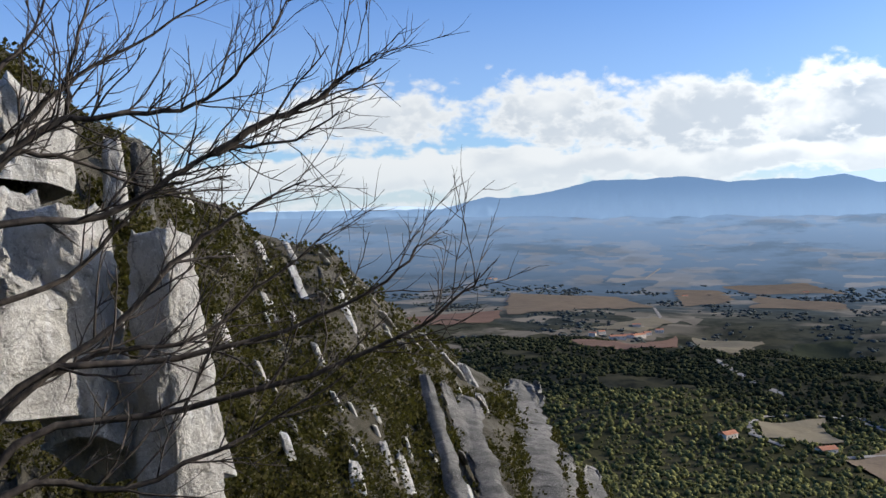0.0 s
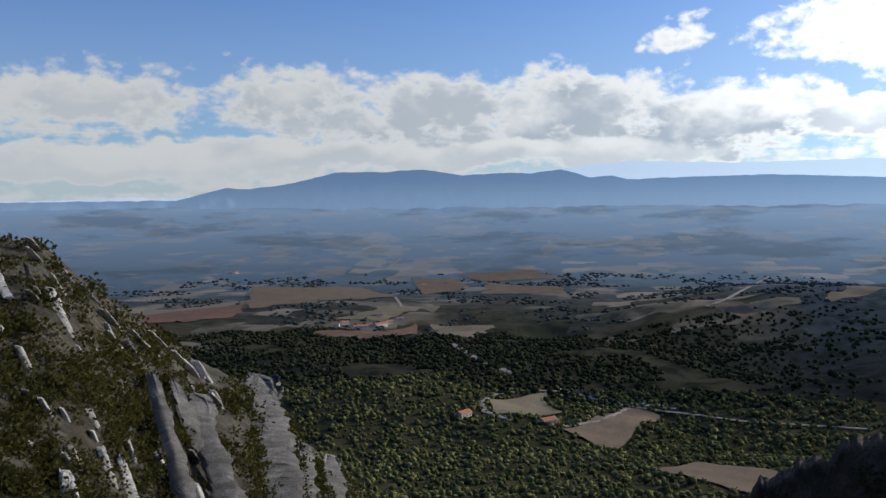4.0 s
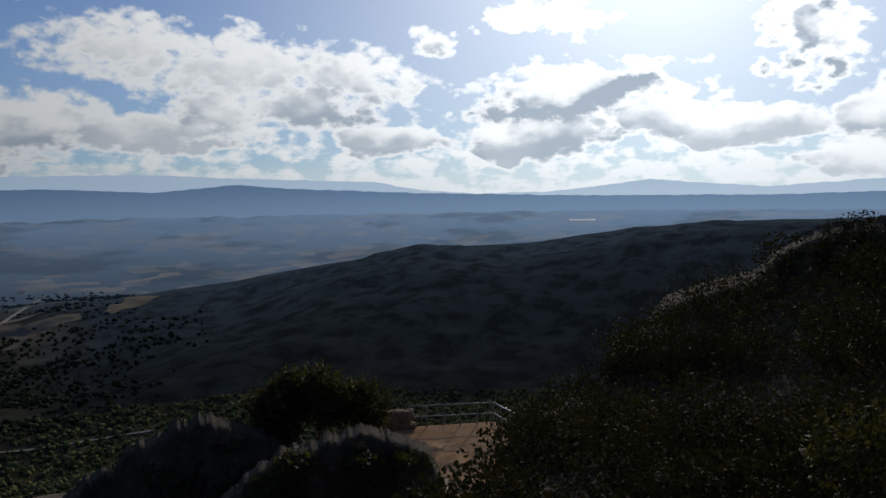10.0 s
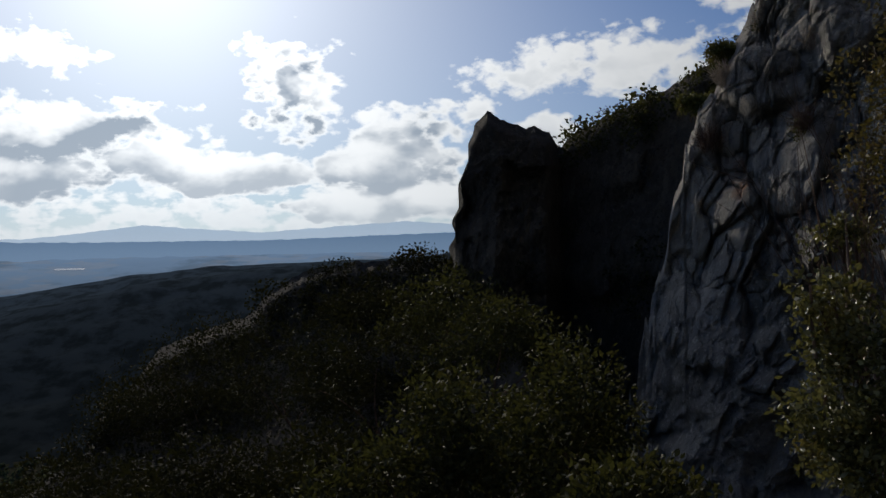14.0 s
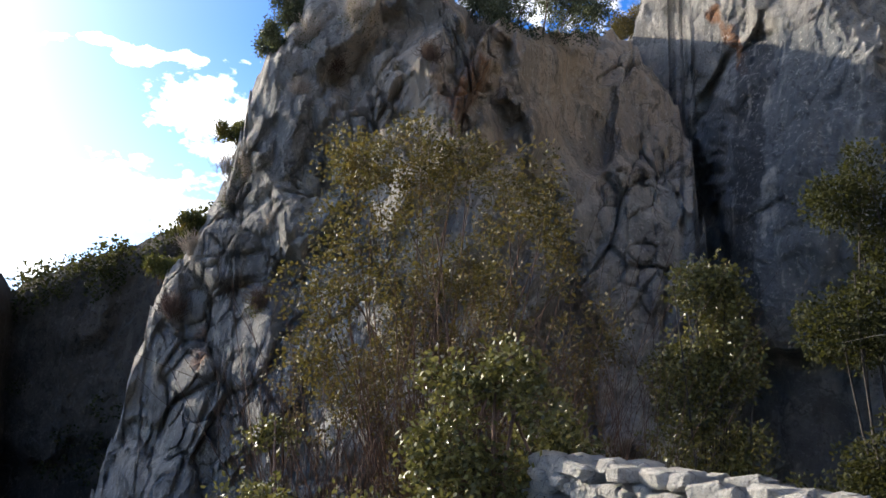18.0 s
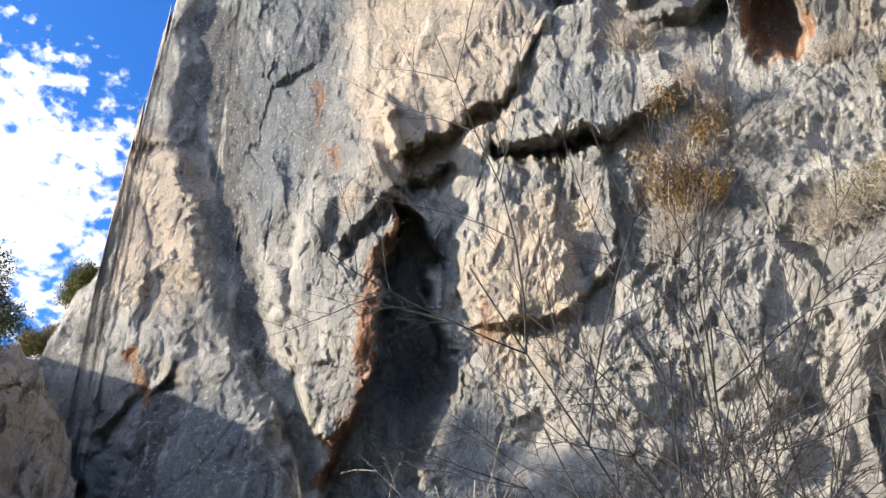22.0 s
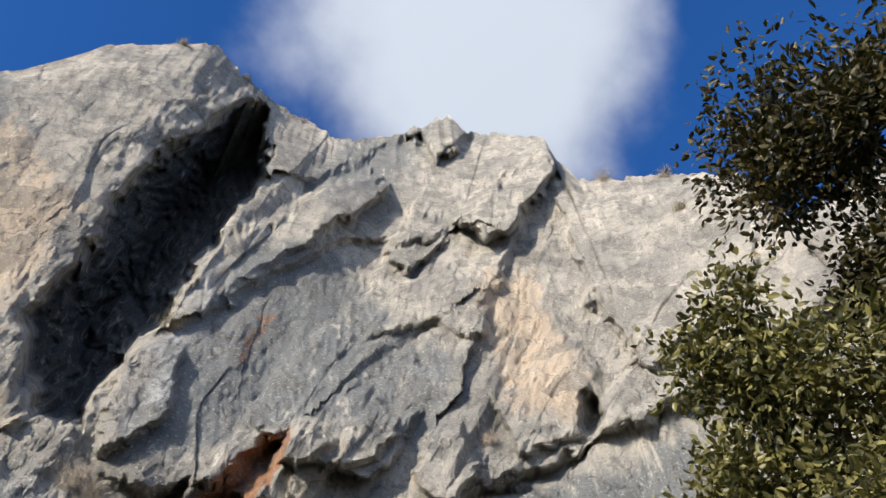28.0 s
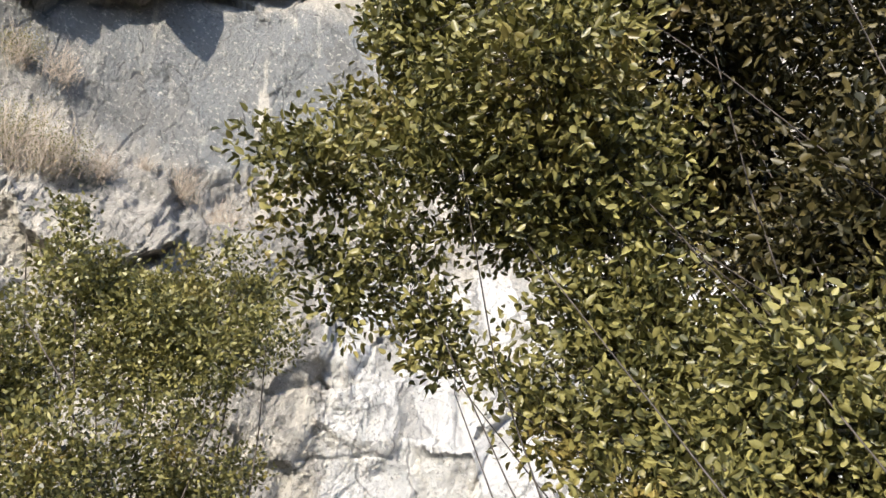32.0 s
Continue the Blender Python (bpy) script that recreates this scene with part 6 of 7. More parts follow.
# shrubs below the path
for k, (az, el, d, r) in enumerate(((-104, -13, 7.5, 0.85), (-99, -15, 7.0, 0.7), (-109, -11, 8.5, 0.7), (-93, -17, 8.0, 0.8), (-88, -15, 10, 1.1), (-83, -16, 11, 1.1), (-78, -15.5, 14, 1.3), (-74, -17.5, 16, 1.2), (-112, -17, 6.0, 0.5), (-86, -20, 8, 0.7), (-96, -8.5, 12, 1.1), (-90, -7.5, 17, 1.4), (-84, -9, 19, 1.5),
                                     (-101, -4.5, 14, 0.9), (-104, -7, 12, 0.8), (-80, -11.5, 20, 1.4), (-95, -4.3, 20, 1.1))):
    c = at(az, el, d)
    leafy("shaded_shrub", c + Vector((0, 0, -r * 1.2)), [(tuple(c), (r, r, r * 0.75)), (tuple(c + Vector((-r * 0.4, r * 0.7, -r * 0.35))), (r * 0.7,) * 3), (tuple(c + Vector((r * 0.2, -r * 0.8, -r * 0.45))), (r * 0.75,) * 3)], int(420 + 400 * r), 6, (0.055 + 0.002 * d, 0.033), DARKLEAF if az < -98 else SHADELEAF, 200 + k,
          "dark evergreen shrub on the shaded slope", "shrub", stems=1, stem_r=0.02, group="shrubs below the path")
for k, (az, el, d, r) in enumerate(((-54.5, -13.2, 34, 1.0), (-56.8, -13.4, 34.5, 1.25), (-59.2, -13.9, 34, 1.1), (-53.2, -14.6, 33, 0.9))):
    c = at(az, el, d)
    leafy("round_oak", c + Vector((0, 0, -r * 1.8)), [(tuple(c), (r, r, r * 0.9)), (tuple(c + Vector((r * 0.3, -r * 0.5, -r * 0.7))), (r, r, r * 0.7))], 700, 6, (0.16, 0.10), DARKLEAF, 240 + k, "rounded evergreen oak beside the rock knoll", "tree", stems=3, stem_r=0.05, group="oaks beside the terrace")

# tufts on the cliff face: azimuth, elevation, size, kind
for k, (az, el, r, kind) in enumerate(((-196.2, 36.9, 0.75, 1), (-197.5, 35.3, 0.55, 1), (-200.5, 40.4, 0.45, 2), (-199, 42, 0.35, 2), (-195.4, 32.9, 0.7, 2), (-207.7, 31.9, 0.5, 3), (-205.5, 31.5, 0.45, 2), (-210, 32.3, 0.4, 3), (-218, 35.3, 0.6, 3), (-194.5, 45.4, 0.4, 2), (-196.5, 45.0, 0.3, 2), (-209.4, 41.2, 0.3, 2), (-213, 38, 0.25, 3),
                                       (-218.5, 40.3, 0.4, 3), (-207.8, 22, 0.45, 2), (-221.3, 39.5, 0.5, 2), (-220.2, 35.0, 0.75, 3), (-222.5, 34.6, 0.5, 3), (-225.5, 34.2, 0.35, 2), (-197.1, 55.4, 0.35, 3), (-210.7, 40.9, 0.3, 2), (-231.4, 33.2, 0.4, 2), (-234.6, 31.4, 0.5, 2), (-228.6, 34.2, 0.25, 2), (-213, 36.9, 0.3, 2), (-232.4, 49.2, 0.3, 2),
                                       (-254.6, 63.0, 0.55, 3), (-261.8, 61.0, 0.4, 3), (-261.1, 57.5, 0.25, 3), (-178.3, 71.6, 0.3, 3), (-192, 71.2, 0.25, 3), (-205, 70.0, 0.3, 2))):
    c = on_face("cliff_wall", az, el)
    to_eye = (Vector((CX, CY, 0)) - c).normalized()
    c = c + to_eye * r * 0.45
    mat = (None, RUST, RUST, SHRUB)[kind]
    rng = np.random.default_rng(300 + k)
    tuft = new("rust_bush" if kind == 1 else "dry_tuft" if kind == 2 else "green_tuft")
    tuft.location = c
    tagged(tuft, ("", "rust-brown leafy bush on a rock ledge", "dry straw-coloured grass tuft on a rock ledge", "grey-green shrub tuft on the cliff face")[kind], "plant", "plants on the cliff")
    if kind == 1:
        v = rng.normal(size=(3000, 3))
        v /= np.linalg.norm(v, axis=1)[:, None]
        centre = (rng.normal(size=(9, 3)) * r * np.array([0.55, 0.55, 0.38]))[rng.integers(9, size=3000)]
        q = centre + v * r * rng.uniform(0.1, 0.55, (3000, 1)) * (1 + 0.5 * perlin(v * 3.0))[:, None]
        part("foliage", leaves("foliage", q, 0.05, 0.032, rng, RUST, outward=v * 0.5), tuft)
        stalks = [limb(rng, rng.normal(size=3) * r * 0.2 - np.array([0, 0, r * 0.7]), np.array([rng.normal() * 0.6, rng.normal() * 0.6, 1.0]), r * rng.uniform(0.8, 1.6), 0.008, 0.002, 0.3, 0.0, 5)[:2] for _ in range(60)]
        part("twig_spray", tubes("twig_spray", stalks, TWIG, 3), tuft)
    else:
        limbs = []
        for _ in range(150):
            w = np.array([rng.normal() * 0.55, rng.normal() * 0.55, 1.0]) + np.array(to_eye) * 0.35
            pts, rad, _w = limb(rng, rng.normal(size=3) * r * 0.28 - np.array([0, 0, r * 0.5]), w, r * rng.uniform(0.6, 1.3), 0.006, 0.002, 0.25, -0.12, 4)
            limbs.append((pts, rad))
        part("grass_blade_clump", tubes("grass_blade_clump", limbs, PALE_TWIG, 3), tuft)
        if kind == 3:
            v = rng.normal(size=(900, 3)) * r * np.array([0.5, 0.5, 0.34])
            part("foliage", leaves("foliage", v, 0.055, 0.018, rng, TUFTLEAF, outward=np.array([[0, 0, 0.7]])), tuft)

# tufts on the buttress
for k, (az, el, r) in enumerate(((-135.2, 22.2, 0.2), (-122.9, 15.4, 0.28), (-121.4, 17.2, 0.28), (-133.0, 29.0, 0.22), (-119.3, 9.5, 0.25), (-121.7, 13.5, 0.22), (-128.3, 23.2, 0.3), (-126.5, 24.5, 0.3), (-138.9, 24.4, 0.25), (-124, 6.3, 0.25), (-126, 20.5, 0.22), (-130, 25.5, 0.3), (-118.2, 5.5, 0.25), (-129, 17, 0.2), (-124.5, 11.5, 0.2))):
    c = on_face("cliff_buttress", az, el)
    rng = np.random.default_rng(600 + k)
    tuft = new("dry_tuft")
    tuft.location = c
    tagged(tuft, "dry straw-coloured grass tuft on the buttress", "plant", "plants on the cliff")
    limbs = []
    for _ in range(295):
        w = np.array([-0.35 + rng.normal() * 0.5, 0.35 + rng.normal() * 0.5, 0.9])
        pts, rad, _w = limb(rng, rng.normal(size=3) * r * 0.3, w, r * rng.uniform(0.6, 1.4), 0.004, 0.0015, 0.3, -0.1, 4)
        limbs.append((pts, rad))
    part("grass_blade_clump", tubes("grass_blade_clump", limbs, PALE_TWIG if k % 3 else TWIG, 3), tuft)
    if k % 2:
        part("foliage", leaves("foliage", rng.normal(size=(260, 3)) * r * np.array([0.5, 0.5, 0.4]), 0.05, 0.02, rng, SHRUB), tuft)

# ---- terrace with its railing ----
def boxed(name, size, mat, seed, bevel=0.15, jitter=0.0, cuts=0):
    """A worn block, centred."""
    rng = np.random.default_rng(seed)
    bm = bmesh.new()
    bmesh.ops.create_cube(bm, size=1.0)
    bmesh.ops.scale(bm, vec=size, verts=bm.verts)
    if bevel:
        bmesh.ops.bevel(bm, geom=bm.edges[:], offset=bevel * min(size), segments=1, affect="EDGES")
    for v in bm.verts:
        v.co += Vector(rng.normal(size=3) * jitter * min(size))
    me = bpy.data.meshes.new(name)
    bm.to_mesh(me)
    bm.free()
    me.materials.append(mat)
    return me


STONE = rock_material("wall_stone", 3.0, (0.66, 0.62, 0.55), (0.80, 0.75, 0.66), stains=False)
METAL, nm, bm_ = material("dark_metal", 0.45)
bm_.inputs["Metallic"].default_value = 0.9
nm.put(bm_.inputs["Base Color"], nm.mix(nm.noise(nm.add("ShaderNodeTexCoord").outputs["Object"], 9.0), (0.20, 0.21, 0.23), (0.32, 0.33, 0.34)))
TERRACE_EARTH = earth_material("terrace_earth", (0.34, 0.21, 0.12), (0.42, 0.28, 0.17), (0.26, 0.17, 0.10), 0.8)
PATH_EARTH = earth_material("path_gravel", (0.42, 0.36, 0.28), (0.52, 0.46, 0.37), (0.30, 0.25, 0.18), 1.2)
ZT = -10.55
corner_a, corner_b, corner_c, corner_0 = (Vector((*p, ZT)) for p in ((33.6, 15.3), (35.6, 12.0), (33.4, 9.7), (32.6, 17.1)))
n = 40
u, v = np.meshgrid(np.linspace(0, 1, n), np.linspace(0, 1, n))
quad = [np.array(p) for p in (Vector((27.6, 13.6, ZT - 0.35)), Vector((27.4, 9.6, ZT - 0.3)), corner_c + Vector((1.0, -0.4, 0)), corner_b + Vector((0.4, 0.1, 0)), corner_0)]
a = quad[0] * (1 - u[..., None]) + quad[1] * u[..., None]
b = np.where(u[..., None] < 0.5, quad[4] * (1 - 2 * u[..., None]) + quad[3] * 2 * u[..., None], quad[3] * (2 - 2 * u[..., None]) + quad[2] * (2 * u[..., None] - 1))
G = a * (1 - v[..., None]) + b * v[..., None]
G[..., 2] += (fbm(G.reshape(-1, 3) * 0.9, 4) * 0.16).reshape(n, n) * (1 - smooth(v, 0.6, 0.8))
edge = np.concatenate([G[-1], G[::-1, -1][1:]])
terrace = new("terrace", grid_mesh("terrace", G, TERRACE_EARTH))
tagged(terrace, "flat terrace of bare reddish earth", "terrace", kind="structure")
skirt = new("terrace_bank", grid_mesh("terrace_bank", np.stack([np.concatenate([G[0], G[1:, -1], G[-1][::-1], G[::-1, 0]]) - [0, 0, k] for k in (0.02, 2.5, 8.0)]), ROCK))
tagged(skirt, "rocky bank holding up the terrace", "bank", kind="structure")


def ribbon(name, pts, width, mat, label, rise=0.06):
    p = np.array(pts)
    t = np.linspace(0, len(p) - 1, len(p) * 8)
    c = np.stack([np.interp(t, np.arange(len(p)), p[:, k]) for k in range(3)], 1)
    for _ in range(6):
        c[1:-1] = (c[:-2] + 2 * c[1:-1] + c[2:]) / 4
    d = np.gradient(c, axis=0)
    s = np.stack([-d[:, 1], d[:, 0], 0 * d[:, 0]], 1)
    s /= np.linalg.norm(s, axis=1)[:, None] + 1e-9
    w = width * (0.5 + 0.12 * perlin(c * 0.7))[:, None]
    P = np.stack([c - s * w, c - s * w * 0.4 + [0, 0, rise], c + s * w * 0.4 + [0, 0, rise], c + s * w])
    return tagged(new(name, grid_mesh(name, P, mat)), label, "path", kind="structure")


ribbon("path", [(28.6, 11.4, ZT - 0.24), (26.6, 11.2, -10.75), (24.6, 10.3, -10.9), (22.0, 9.0, -11.0), (19.5, 8.0, -11.2)], 1.0, PATH_EARTH, "pale trodden path leading to the terrace")
bank = np.array([[(24.9 + k * 0.9, 11.5 + k * 0.26 + w, -11.0 - 0.15 * (w != 0.25) - (4 if w > 0.6 else 0)) for k in range(-7, 4)] for w in (-0.6, 0.0, 0.25, 0.5, 1.6)])
verge = new("grass_verge", grid_mesh("verge", np.array([[(q[0], q[1] - 0.6, q[2] + 0.05 * math.sin(q[0] * 5)) for q in r] for r in bank.tolist()]), earth_material("mossy_turf", (0.07, 0.10, 0.02), (0.11, 0.12, 0.03), (0.05, 0.07, 0.02), 2.0)))
tagged(verge, "mossy green verge beside the path", "verge", kind="structure")

BROWN_STONE = rock_material("brown_wall_stone", 3.0, (0.30, 0.21, 0.14), (0.44, 0.34, 0.25), stains=False)
BROWN_STONES = [boxed("stone", (0.30, 0.24, 0.19), BROWN_STONE, k, 0.22, 0.07) for k in range(5)]
STONES = [boxed("stone", (0.30, 0.24, 0.19), STONE, k, 0.22, 0.07) for k in range(7)]


def masonry(wall, start, end, base, courses, rng, cap=True, big=1.0, thick=0.2, rows=2, kinds=None):
    """Rubble stones laid in uneven courses, each its own piece."""
    kinds = kinds or STONES
    start, end = Vector(start), Vector(end)
    way = (end - start)
    length = way.length
    turn = math.degrees(math.atan2(way.y, way.x))
    side = Vector((-way.y, way.x, 0)).normalized()
    z = base
    for c in range(courses):
        h = 0.17 * big * rng.uniform(0.85, 1.15)
        x = -rng.uniform(0, 0.15)
        top = cap and c == courses - 1
        while x < length:
            w = (0.42 if top else 0.27) * big * rng.uniform(0.65, 1.35)
            for r in range(rows):
                ob = new("stone", kinds[int(rng.integers(len(kinds)))])
                p = start + way.normalized() * (x + w / 2) + side * ((r - (rows - 1) / 2) * thick * 1.1 + rng.normal() * 0.02)
                p.z = z + h / 2 + rng.normal() * 0.012
                ob.matrix_basis = pose(*p, rng.normal() * 5, rng.normal() * 5, turn + rng.normal() * 6) @ Matrix.Diagonal((w / 0.30, thick / 0.24 * rng.uniform(0.9, 1.2), h / 0.19, 1))
                ob.parent = wall
            x += w * 0.97
        z += h * 0.93


rng = np.random.default_rng(400)
parapet = new("parapet_wall")
tagged(parapet, "low brown rubble stone wall at the terrace edge", "wall")
masonry(parapet, corner_0, corner_a, ZT - 0.15, 5, rng, big=1.25, thick=0.25, kinds=BROWN_STONES)
rail = new("railing")
tagged(rail, "dark metal railing with two bars round the terrace", "railing")
post_mesh = tubes("post", [([(0, 0, 0), (0, 0, 1.0)], [0.03, 0.03])], METAL, 8)
corner_d = Vector((31.6, 8.4, ZT))
for p, q, m in ((corner_a, corner_b, 5), (corner_b, corner_c, 4), (corner_c, corner_d, 3)):
    for k in range(m):
        ob = part("post", post_mesh, rail)
        ob.location = p.lerp(q, k / m)
    for h in (0.5, 1.0):
        part("bar", tubes("bar", [([tuple(p + Vector((0, 0, h))), tuple(q + Vector((0, 0, h)))], [0.032, 0.032])], METAL, 8), rail)
cheek = new("path_wall")
tagged(cheek, "ruined dry-stone edging along the path", "wall")
masonry(cheek, (20.5, 9.2, 0), (27.6, 12.1, 0), -11.35, 3, rng, big=1.2, thick=0.25)

# dry-stone wall beside the walk
low_wall = new("dry_stone_wall")
tagged(low_wall, "pale dry-stone wall with flat coping stones", "wall")
eye = (1.45, -1.1, 0.46)
p, q = at(-146.0, 0, 4.9, eye), at(-174, 0, 3.2, eye)
masonry(low_wall, (p.x, p.y, 0), (q.x, q.y, 0), -1.85, 27, np.random.default_rng(401), big=0.42, thick=0.15)

# ---- the valley: fields, roads, houses, woods ----
def drape(x, y, rise):
    az = np.degrees(np.arctan2(-(x - CX), y - CY))
    return land(az, np.hypot(x - CX, y - CY)) + rise


def field(corners, mat, label):
    c = [ground_point(*k) for k in corners]
    u, v = np.meshgrid(np.linspace(0, 1, 16), np.linspace(0, 1, 16))
    x = (1 - v) * ((1 - u) * c[0].x + u * c[1].x) + v * ((1 - u) * c[3].x + u * c[2].x)
    y = (1 - v) * ((1 - u) * c[0].y + u * c[1].y) + v * ((1 - u) * c[3].y + u * c[2].y)
    far = c[0].length
    wob = fbm(np.stack([x.ravel() / 60, y.ravel() / 60, 0 * x.ravel()], -1), 3).reshape(x.shape) * far * 0.006
    x, y = x + wob, y - wob
    FIELDS.append((float(x.mean()), float(y.mean()), x.ravel(), y.ravel()))
    ob = new("field", grid_mesh("field", np.stack([x, y, drape(x, y, 0.5 + far * 0.0012)], -1), mat))
    return tagged(ob, label, "field", kind="structure")


FIELDS = []
for corners in ([(3.2, -8.2), (-3.9, -7.8), (-3.5, -8.6), (3.1, -8.8)], [(-8.6, -9.9), (-16.1, -9.5), (-15.8, -10.2), (-10.1, -10.3)]):
    field(corners, FIELD_MATS[1], "ploughed reddish field in the valley")
for corners in ([(-4.6, -6.6), (-12.1, -6.9), (-14.5, -7.6), (-4.2, -8.1)], [(-15.7, -6.4), (-18.8, -6.4), (-19.6, -7.1), (-16.4, -7.5)], [(-21.0, -6.7), (-26.4, -7.0), (-26.0, -7.4), (-20.8, -7.5)], [(-18.8, -6.1), (-24.0, -5.8), (-26.5, -6.4), (-21.2, -6.6)],
                [(-26.2, -16.7), (-30.8, -15.1), (-32.7, -15.5), (-30.2, -17.9)], [(-32.6, -19.0), (-35.5, -18.3), (-41.1, -18.6), (-38.5, -20.0)], [(-35.8, -8.2), (-37.3, -7.6), (-39.0, -8.5), (-38.6, -9.1)]):
    field(corners, FIELD_MATS[0], "bare tan field in the valley")
for corners in ([(-17.2, -9.6), (-21.6, -9.7), (-19.7, -10.5), (-17.4, -10.3)], [(-20.5, -14.8), (-25.0, -14.2), (-26.2, -15.6), (-21.5, -15.8)], [(-38.6, -7.8), (-41.3, -7.3), (-41.8, -7.7), (-39.3, -8.5)], [(-43.0, -7.3), (-45.4, -6.4), (-46.8, -6.5), (-43.7, -7.5)], [(-10.2, -9.0), (-14.5, -8.2), (-15.6, -8.6), (-13.3, -9.3)]):
    field(corners, FIELD_MATS[2], "straw-coloured field in the valley")
for corners in ([(-23.6, -9.7), (-26.8, -9.3), (-26.0, -10.5), (-22.4, -10.3)],):
    field(corners, FIELD_MATS[3], "dull green meadow in the valley")
ROAD = earth_material("pale_road", (0.25, 0.23, 0.205), (0.31, 0.29, 0.26), (0.20, 0.19, 0.17), 0.1)
for line, w in (([(-35.9, -8.1), (-37.1, -7.6), (-38.2, -6.9), (-39.8, -6.0)], 9), ([(-18.4, -10.9), (-20.4, -12.1), (-22.8, -13.0)], 10), ([(-26.0, -14.0), (-29.2, -14.8), (-33.1, -15.2), (-38.8, -15.5), (-46, -15.2)], 5), ([(-22.7, -16.2), (-20.7, -15.6), (-20.5, -14.9), (-21.5, -14.4), (-24.4, -14.1), (-26.8, -14.2)], 6),
                ([(-13.9, -5.6), (-14.9, -4.9)], 9), ([(-4.3, -7.2), (-4.6, -6.6), (-8.0, -6.2)], 7), ([(-14.5, -7.6), (-14.9, -8.2), (-13.3, -9.1)], 7), ([(-26.4, -16.5), (-28.8, -16.1), (-30.8, -15.1)], 6)):
    pts = []
    for (a0, e0), (a1, e1) in zip(line, line[1:]):
        for t in (0, 0.25, 0.5, 0.75):
            g = ground_point(a0 + (a1 - a0) * t, e0 + (e1 - e0) * t)
            pts.append((g.x, g.y, g.z + 1.2))
    g = ground_point(*line[-1])
    pts.append((g.x, g.y, g.z + 1.2))
    ribbon("road", pts, w, ROAD, "pale country road winding through the valley", 0.4)

PLASTER = earth_material("house_plaster", (0.62, 0.55, 0.45), (0.70, 0.64, 0.55), (0.52, 0.45, 0.36), 0.2)
TILE = earth_material("clay_roof_tiles", (0.42, 0.19, 0.11), (0.50, 0.25, 0.16), (0.33, 0.15, 0.09), 0.3)
DARK, nd, bd = material("dark_opening", 0.3)
nd.put(bd.inputs["Base Color"], (0.03, 0.03, 0.035))


def house(az, el, length, depth, height, turn, label):
    g = ground_point(az, el)
    thing = new("house")
    thing.matrix_basis = pose(g.x, g.y, g.z, 0, 0, turn)
    tagged(thing, label, "house", "houses in the valley")
    w = part("wall", boxed("wall", (length, depth, height + 4), PLASTER, 1, 0), thing)
    w.location.z = height / 2 - 2
    bm = bmesh.new()
    e = 0.5
    vs = [bm.verts.new(p) for p in ((-length / 2 - e, -depth / 2 - e, height), (length / 2 + e, -depth / 2 - e, height), (length / 2 + e, depth / 2 + e, height), (-length / 2 - e, depth / 2 + e, height), (-length / 2 - e, 0, height + depth * 0.22), (length / 2 + e, 0, height + depth * 0.22))]
    for f in ((0, 1, 5, 4), (2, 3, 4, 5), (1, 2, 5), (3, 0, 4), (3, 2, 1, 0)):
        bm.faces.new([vs[i] for i in f])
    me = bpy.data.meshes.new("roof")
    bm.to_mesh(me)
    bm.free()
    me.materials.append(TILE)
    part("roof", me, thing, "red clay tile roof")
    for k in range(3):
        o = part("window", boxed("window", (1.1, 0.25, 1.4), DARK, 1, 0), thing)
        o.location = (length * (k - 1) * 0.3, -depth / 2 - 0.02, height * 0.55)


for k, (az, el) in enumerate(((-10.3, -9.5), (-10.9, -9.4), (-12.0, -9.7), (-12.7, -9.6), (-13.4, -9.6), (-14.0, -9.4), (-14.8, -9.2), (-13.3, -8.9), (-19.2, -15.9), (-25.2, -16.3), (-36.1, -5.9), (-38.3, -5.8), (-3.6, -5.6), (-3.2, -5.6), (-16.5, -6.8), (-24.0, -6.4))):
    big = k in (2, 4)
    house(az, el, 30 if big else 13 + k % 4, 11 if big else 9, 4.5 if k > 7 else 6, (k * 37) % 50 - 20, "pale plastered farmhouse with a red tiled roof")

# parked cars beside the road
PAINTS = []
for name, tone in (("white_paint", (0.75, 0.75, 0.75)), ("grey_paint", (0.25, 0.26, 0.28)), ("dark_paint", (0.05, 0.06, 0.09))):
    m, nn, bb = material(name, 0.25)
    nn.put(bb.inputs["Base Color"], nn.mix(nn.noise(nn.add("ShaderNodeTexCoord").outputs["Object"], 3.0), tone, tuple(t * 0.85 for t in tone)))
    PAINTS.append(m)
cars = []
for m in PAINTS:
    car = new("parked_car")
    tagged(car, "small parked car beside the valley road", "car", "cars parked beside the road")
    o = part("body", boxed("body", (4.2, 1.8, 0.8), m, 3, 0.2), car)
    o.location.z = 0.7
    o = part("cabin", boxed("cabin", (2.2, 1.6, 0.6), DARK, 3, 0.3), car)
    o.location.z = 1.35
    for x in (-1.3, 1.3):
        for y in (-0.8, 0.8):
            t = part("wheel", tubes("wheel", [([(0, -0.1, 0), (0, 0.1, 0)], [0.33, 0.33])], DARK, 10), car)
            t.location = (x, y, 0.33)
    cars.append(car)
rng = np.random.default_rng(410)
for k in range(30):
    az = -26.6 - k * 0.26
    g = ground_point(az, np.interp(az, (-34.4, -30, -26.6), (-15.05, -14.75, -14.1)) + rng.normal() * 0.06)
    m = pose(g.x, g.y, g.z + 1.3, 0, 0, rng.uniform(-20, 70))
    if k < 3:
        cars[k].matrix_basis = m
    else:
        copy_thing(cars[int(rng.integers(3))], m)

# woods
rng = np.random.default_rng(420)


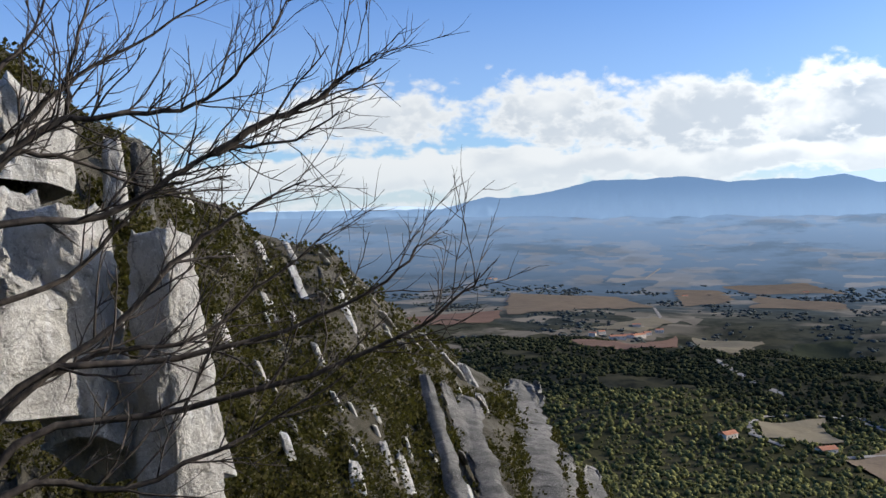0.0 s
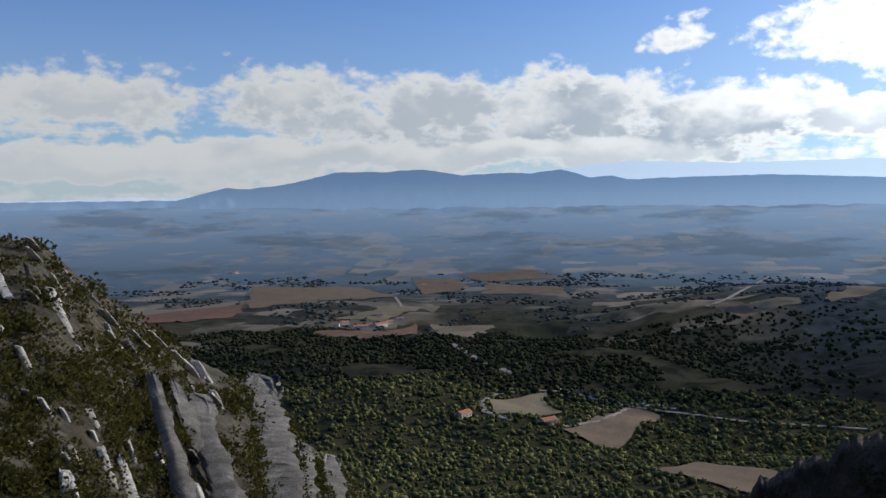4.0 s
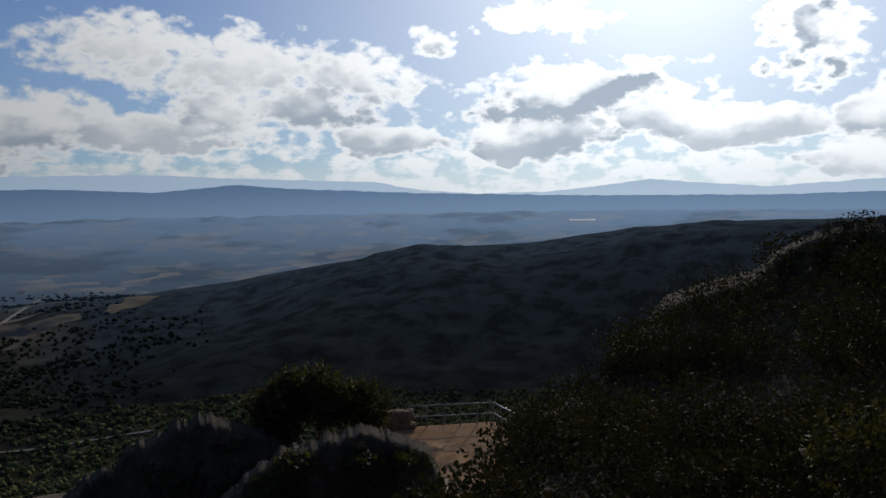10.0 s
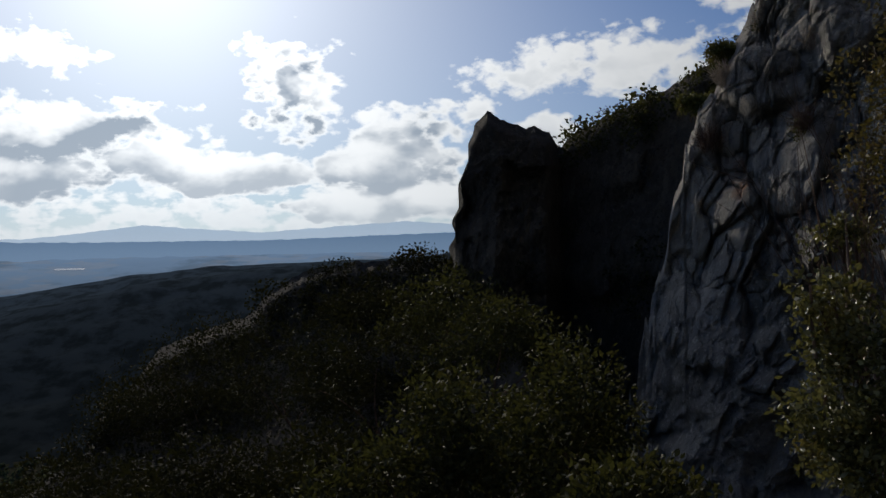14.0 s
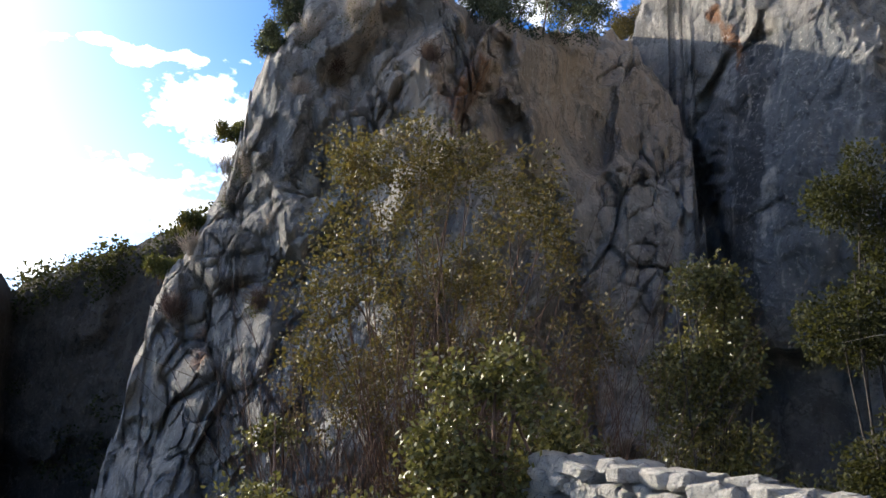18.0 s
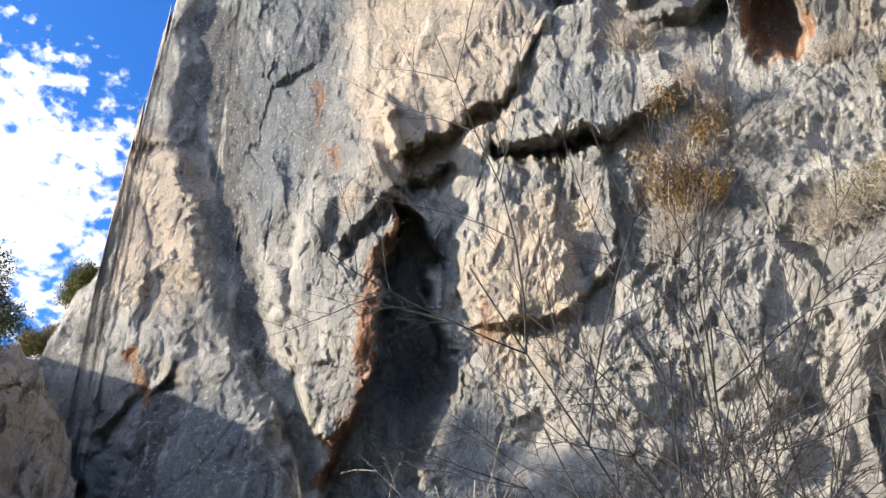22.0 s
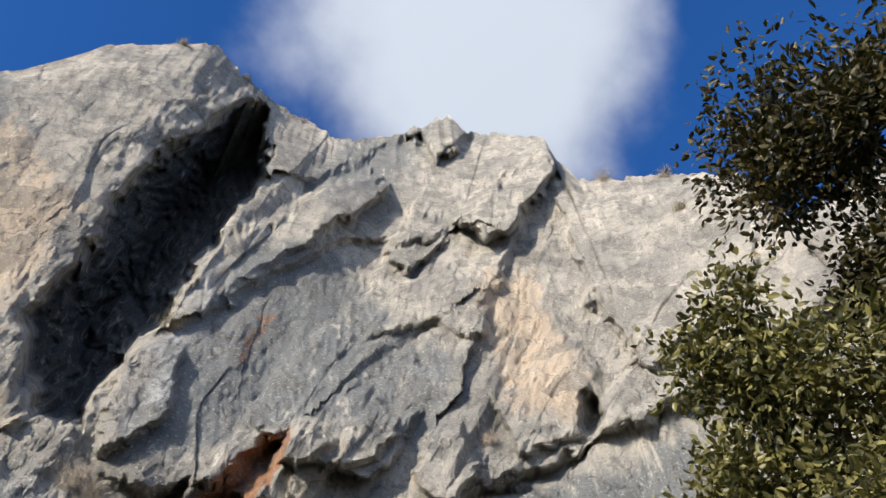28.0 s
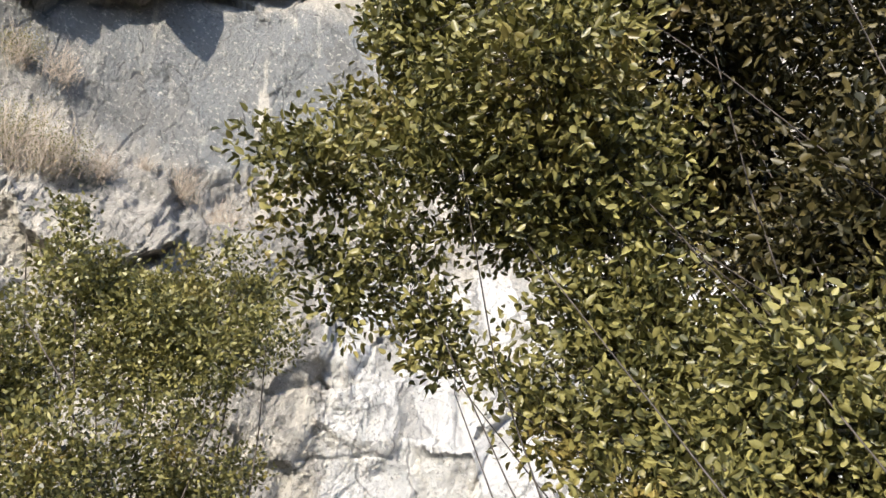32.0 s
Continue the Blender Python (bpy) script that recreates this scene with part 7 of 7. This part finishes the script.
def wood_places(n, r0, r1, az0, az1, scale, bias):
    az = rng.uniform(az0, az1, n)
    r = np.sqrt(rng.uniform(r0 ** 2, r1 ** 2, n))
    x, y = CX - np.sin(np.radians(az)) * r, CY + np.cos(np.radians(az)) * r
    keep = fbm(np.stack([x / scale, y / scale, 0 * x], -1), 3) + bias > 0
    for fx, fy, px, py in FIELDS:
        q = np.stack([px, py], 1).reshape(16, 16, 2)
        rim = np.concatenate([q[0], q[1:, -1], q[-1, ::-1][1:], q[::-1, 0][1:]])
        inside = np.zeros(n, bool)
        for (x0, y0), (x1, y1) in zip(rim, np.roll(rim, -1, 0)):
            inside ^= ((y0 > y) != (y1 > y)) & (x < (x1 - x0) * (y - y0) / (y1 - y0 + 1e-9) + x0)
        keep &= ~inside
    x, y, r = x[keep], y[keep], r[keep]
    return np.stack([x, y, drape(x, y, 0.0)], 1), r


q, r = wood_places(17000, 130, 900, -80, 14, 90, 0.75)
R0 = rng.uniform(0.9, 3.0, len(q)) * np.interp(r, (130, 760), (0.65, 1.15))
scatter("wooded_slope", q + np.stack([0 * r, 0 * r, R0 * 0.6], 1), R0, 7, 0.55, FOREST, 421, "evergreen oak and pine woods below the cliffs", 0.9, True)
q, r = wood_places(14000, 850, 1500, -50, 14, 160, 0.3)
thin = rng.random(len(q)) < np.clip((50 - np.degrees(np.arctan2(q[:, 0] - CX, q[:, 1] - CY))) / 22, 0, 1)
q, r = q[thin], r[thin]
R0 = rng.uniform(2.0, 5.0, len(q))
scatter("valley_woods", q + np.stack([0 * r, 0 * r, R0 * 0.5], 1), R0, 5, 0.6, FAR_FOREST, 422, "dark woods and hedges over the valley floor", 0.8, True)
q, r = wood_places(5000, 1500, 2700, -45, 14, 200, -0.05)
R0 = rng.uniform(4.0, 8.0, len(q))
scatter("far_woods", q + np.stack([0 * r, 0 * r, R0 * 0.3], 1), R0, 4, 0.6, HAZED_FOREST, 423, "distant dark woods on the plain", 0.45, True)

# ---- water in the distance ----
WATER, nw, bw = material("still_water", 0.08)
nw.put(bw.inputs["Base Color"], (0.10, 0.13, 0.16))
shore = []
for r, rise in ((4228, 4.0), (4262, 5.0)):
    for az in (-74.6, -75.5, -76.4):
        shore.append((CX - math.sin(radians(az)) * r, CY + math.cos(radians(az)) * r, float(land(np.array([az]), np.array([float(r)]))[0]) + rise))
lake = new("water", grid_mesh("water", np.array([shore[:3], shore[3:]]), WATER))
tagged(lake, "distant reservoir glinting in the sun", "water", kind="structure")
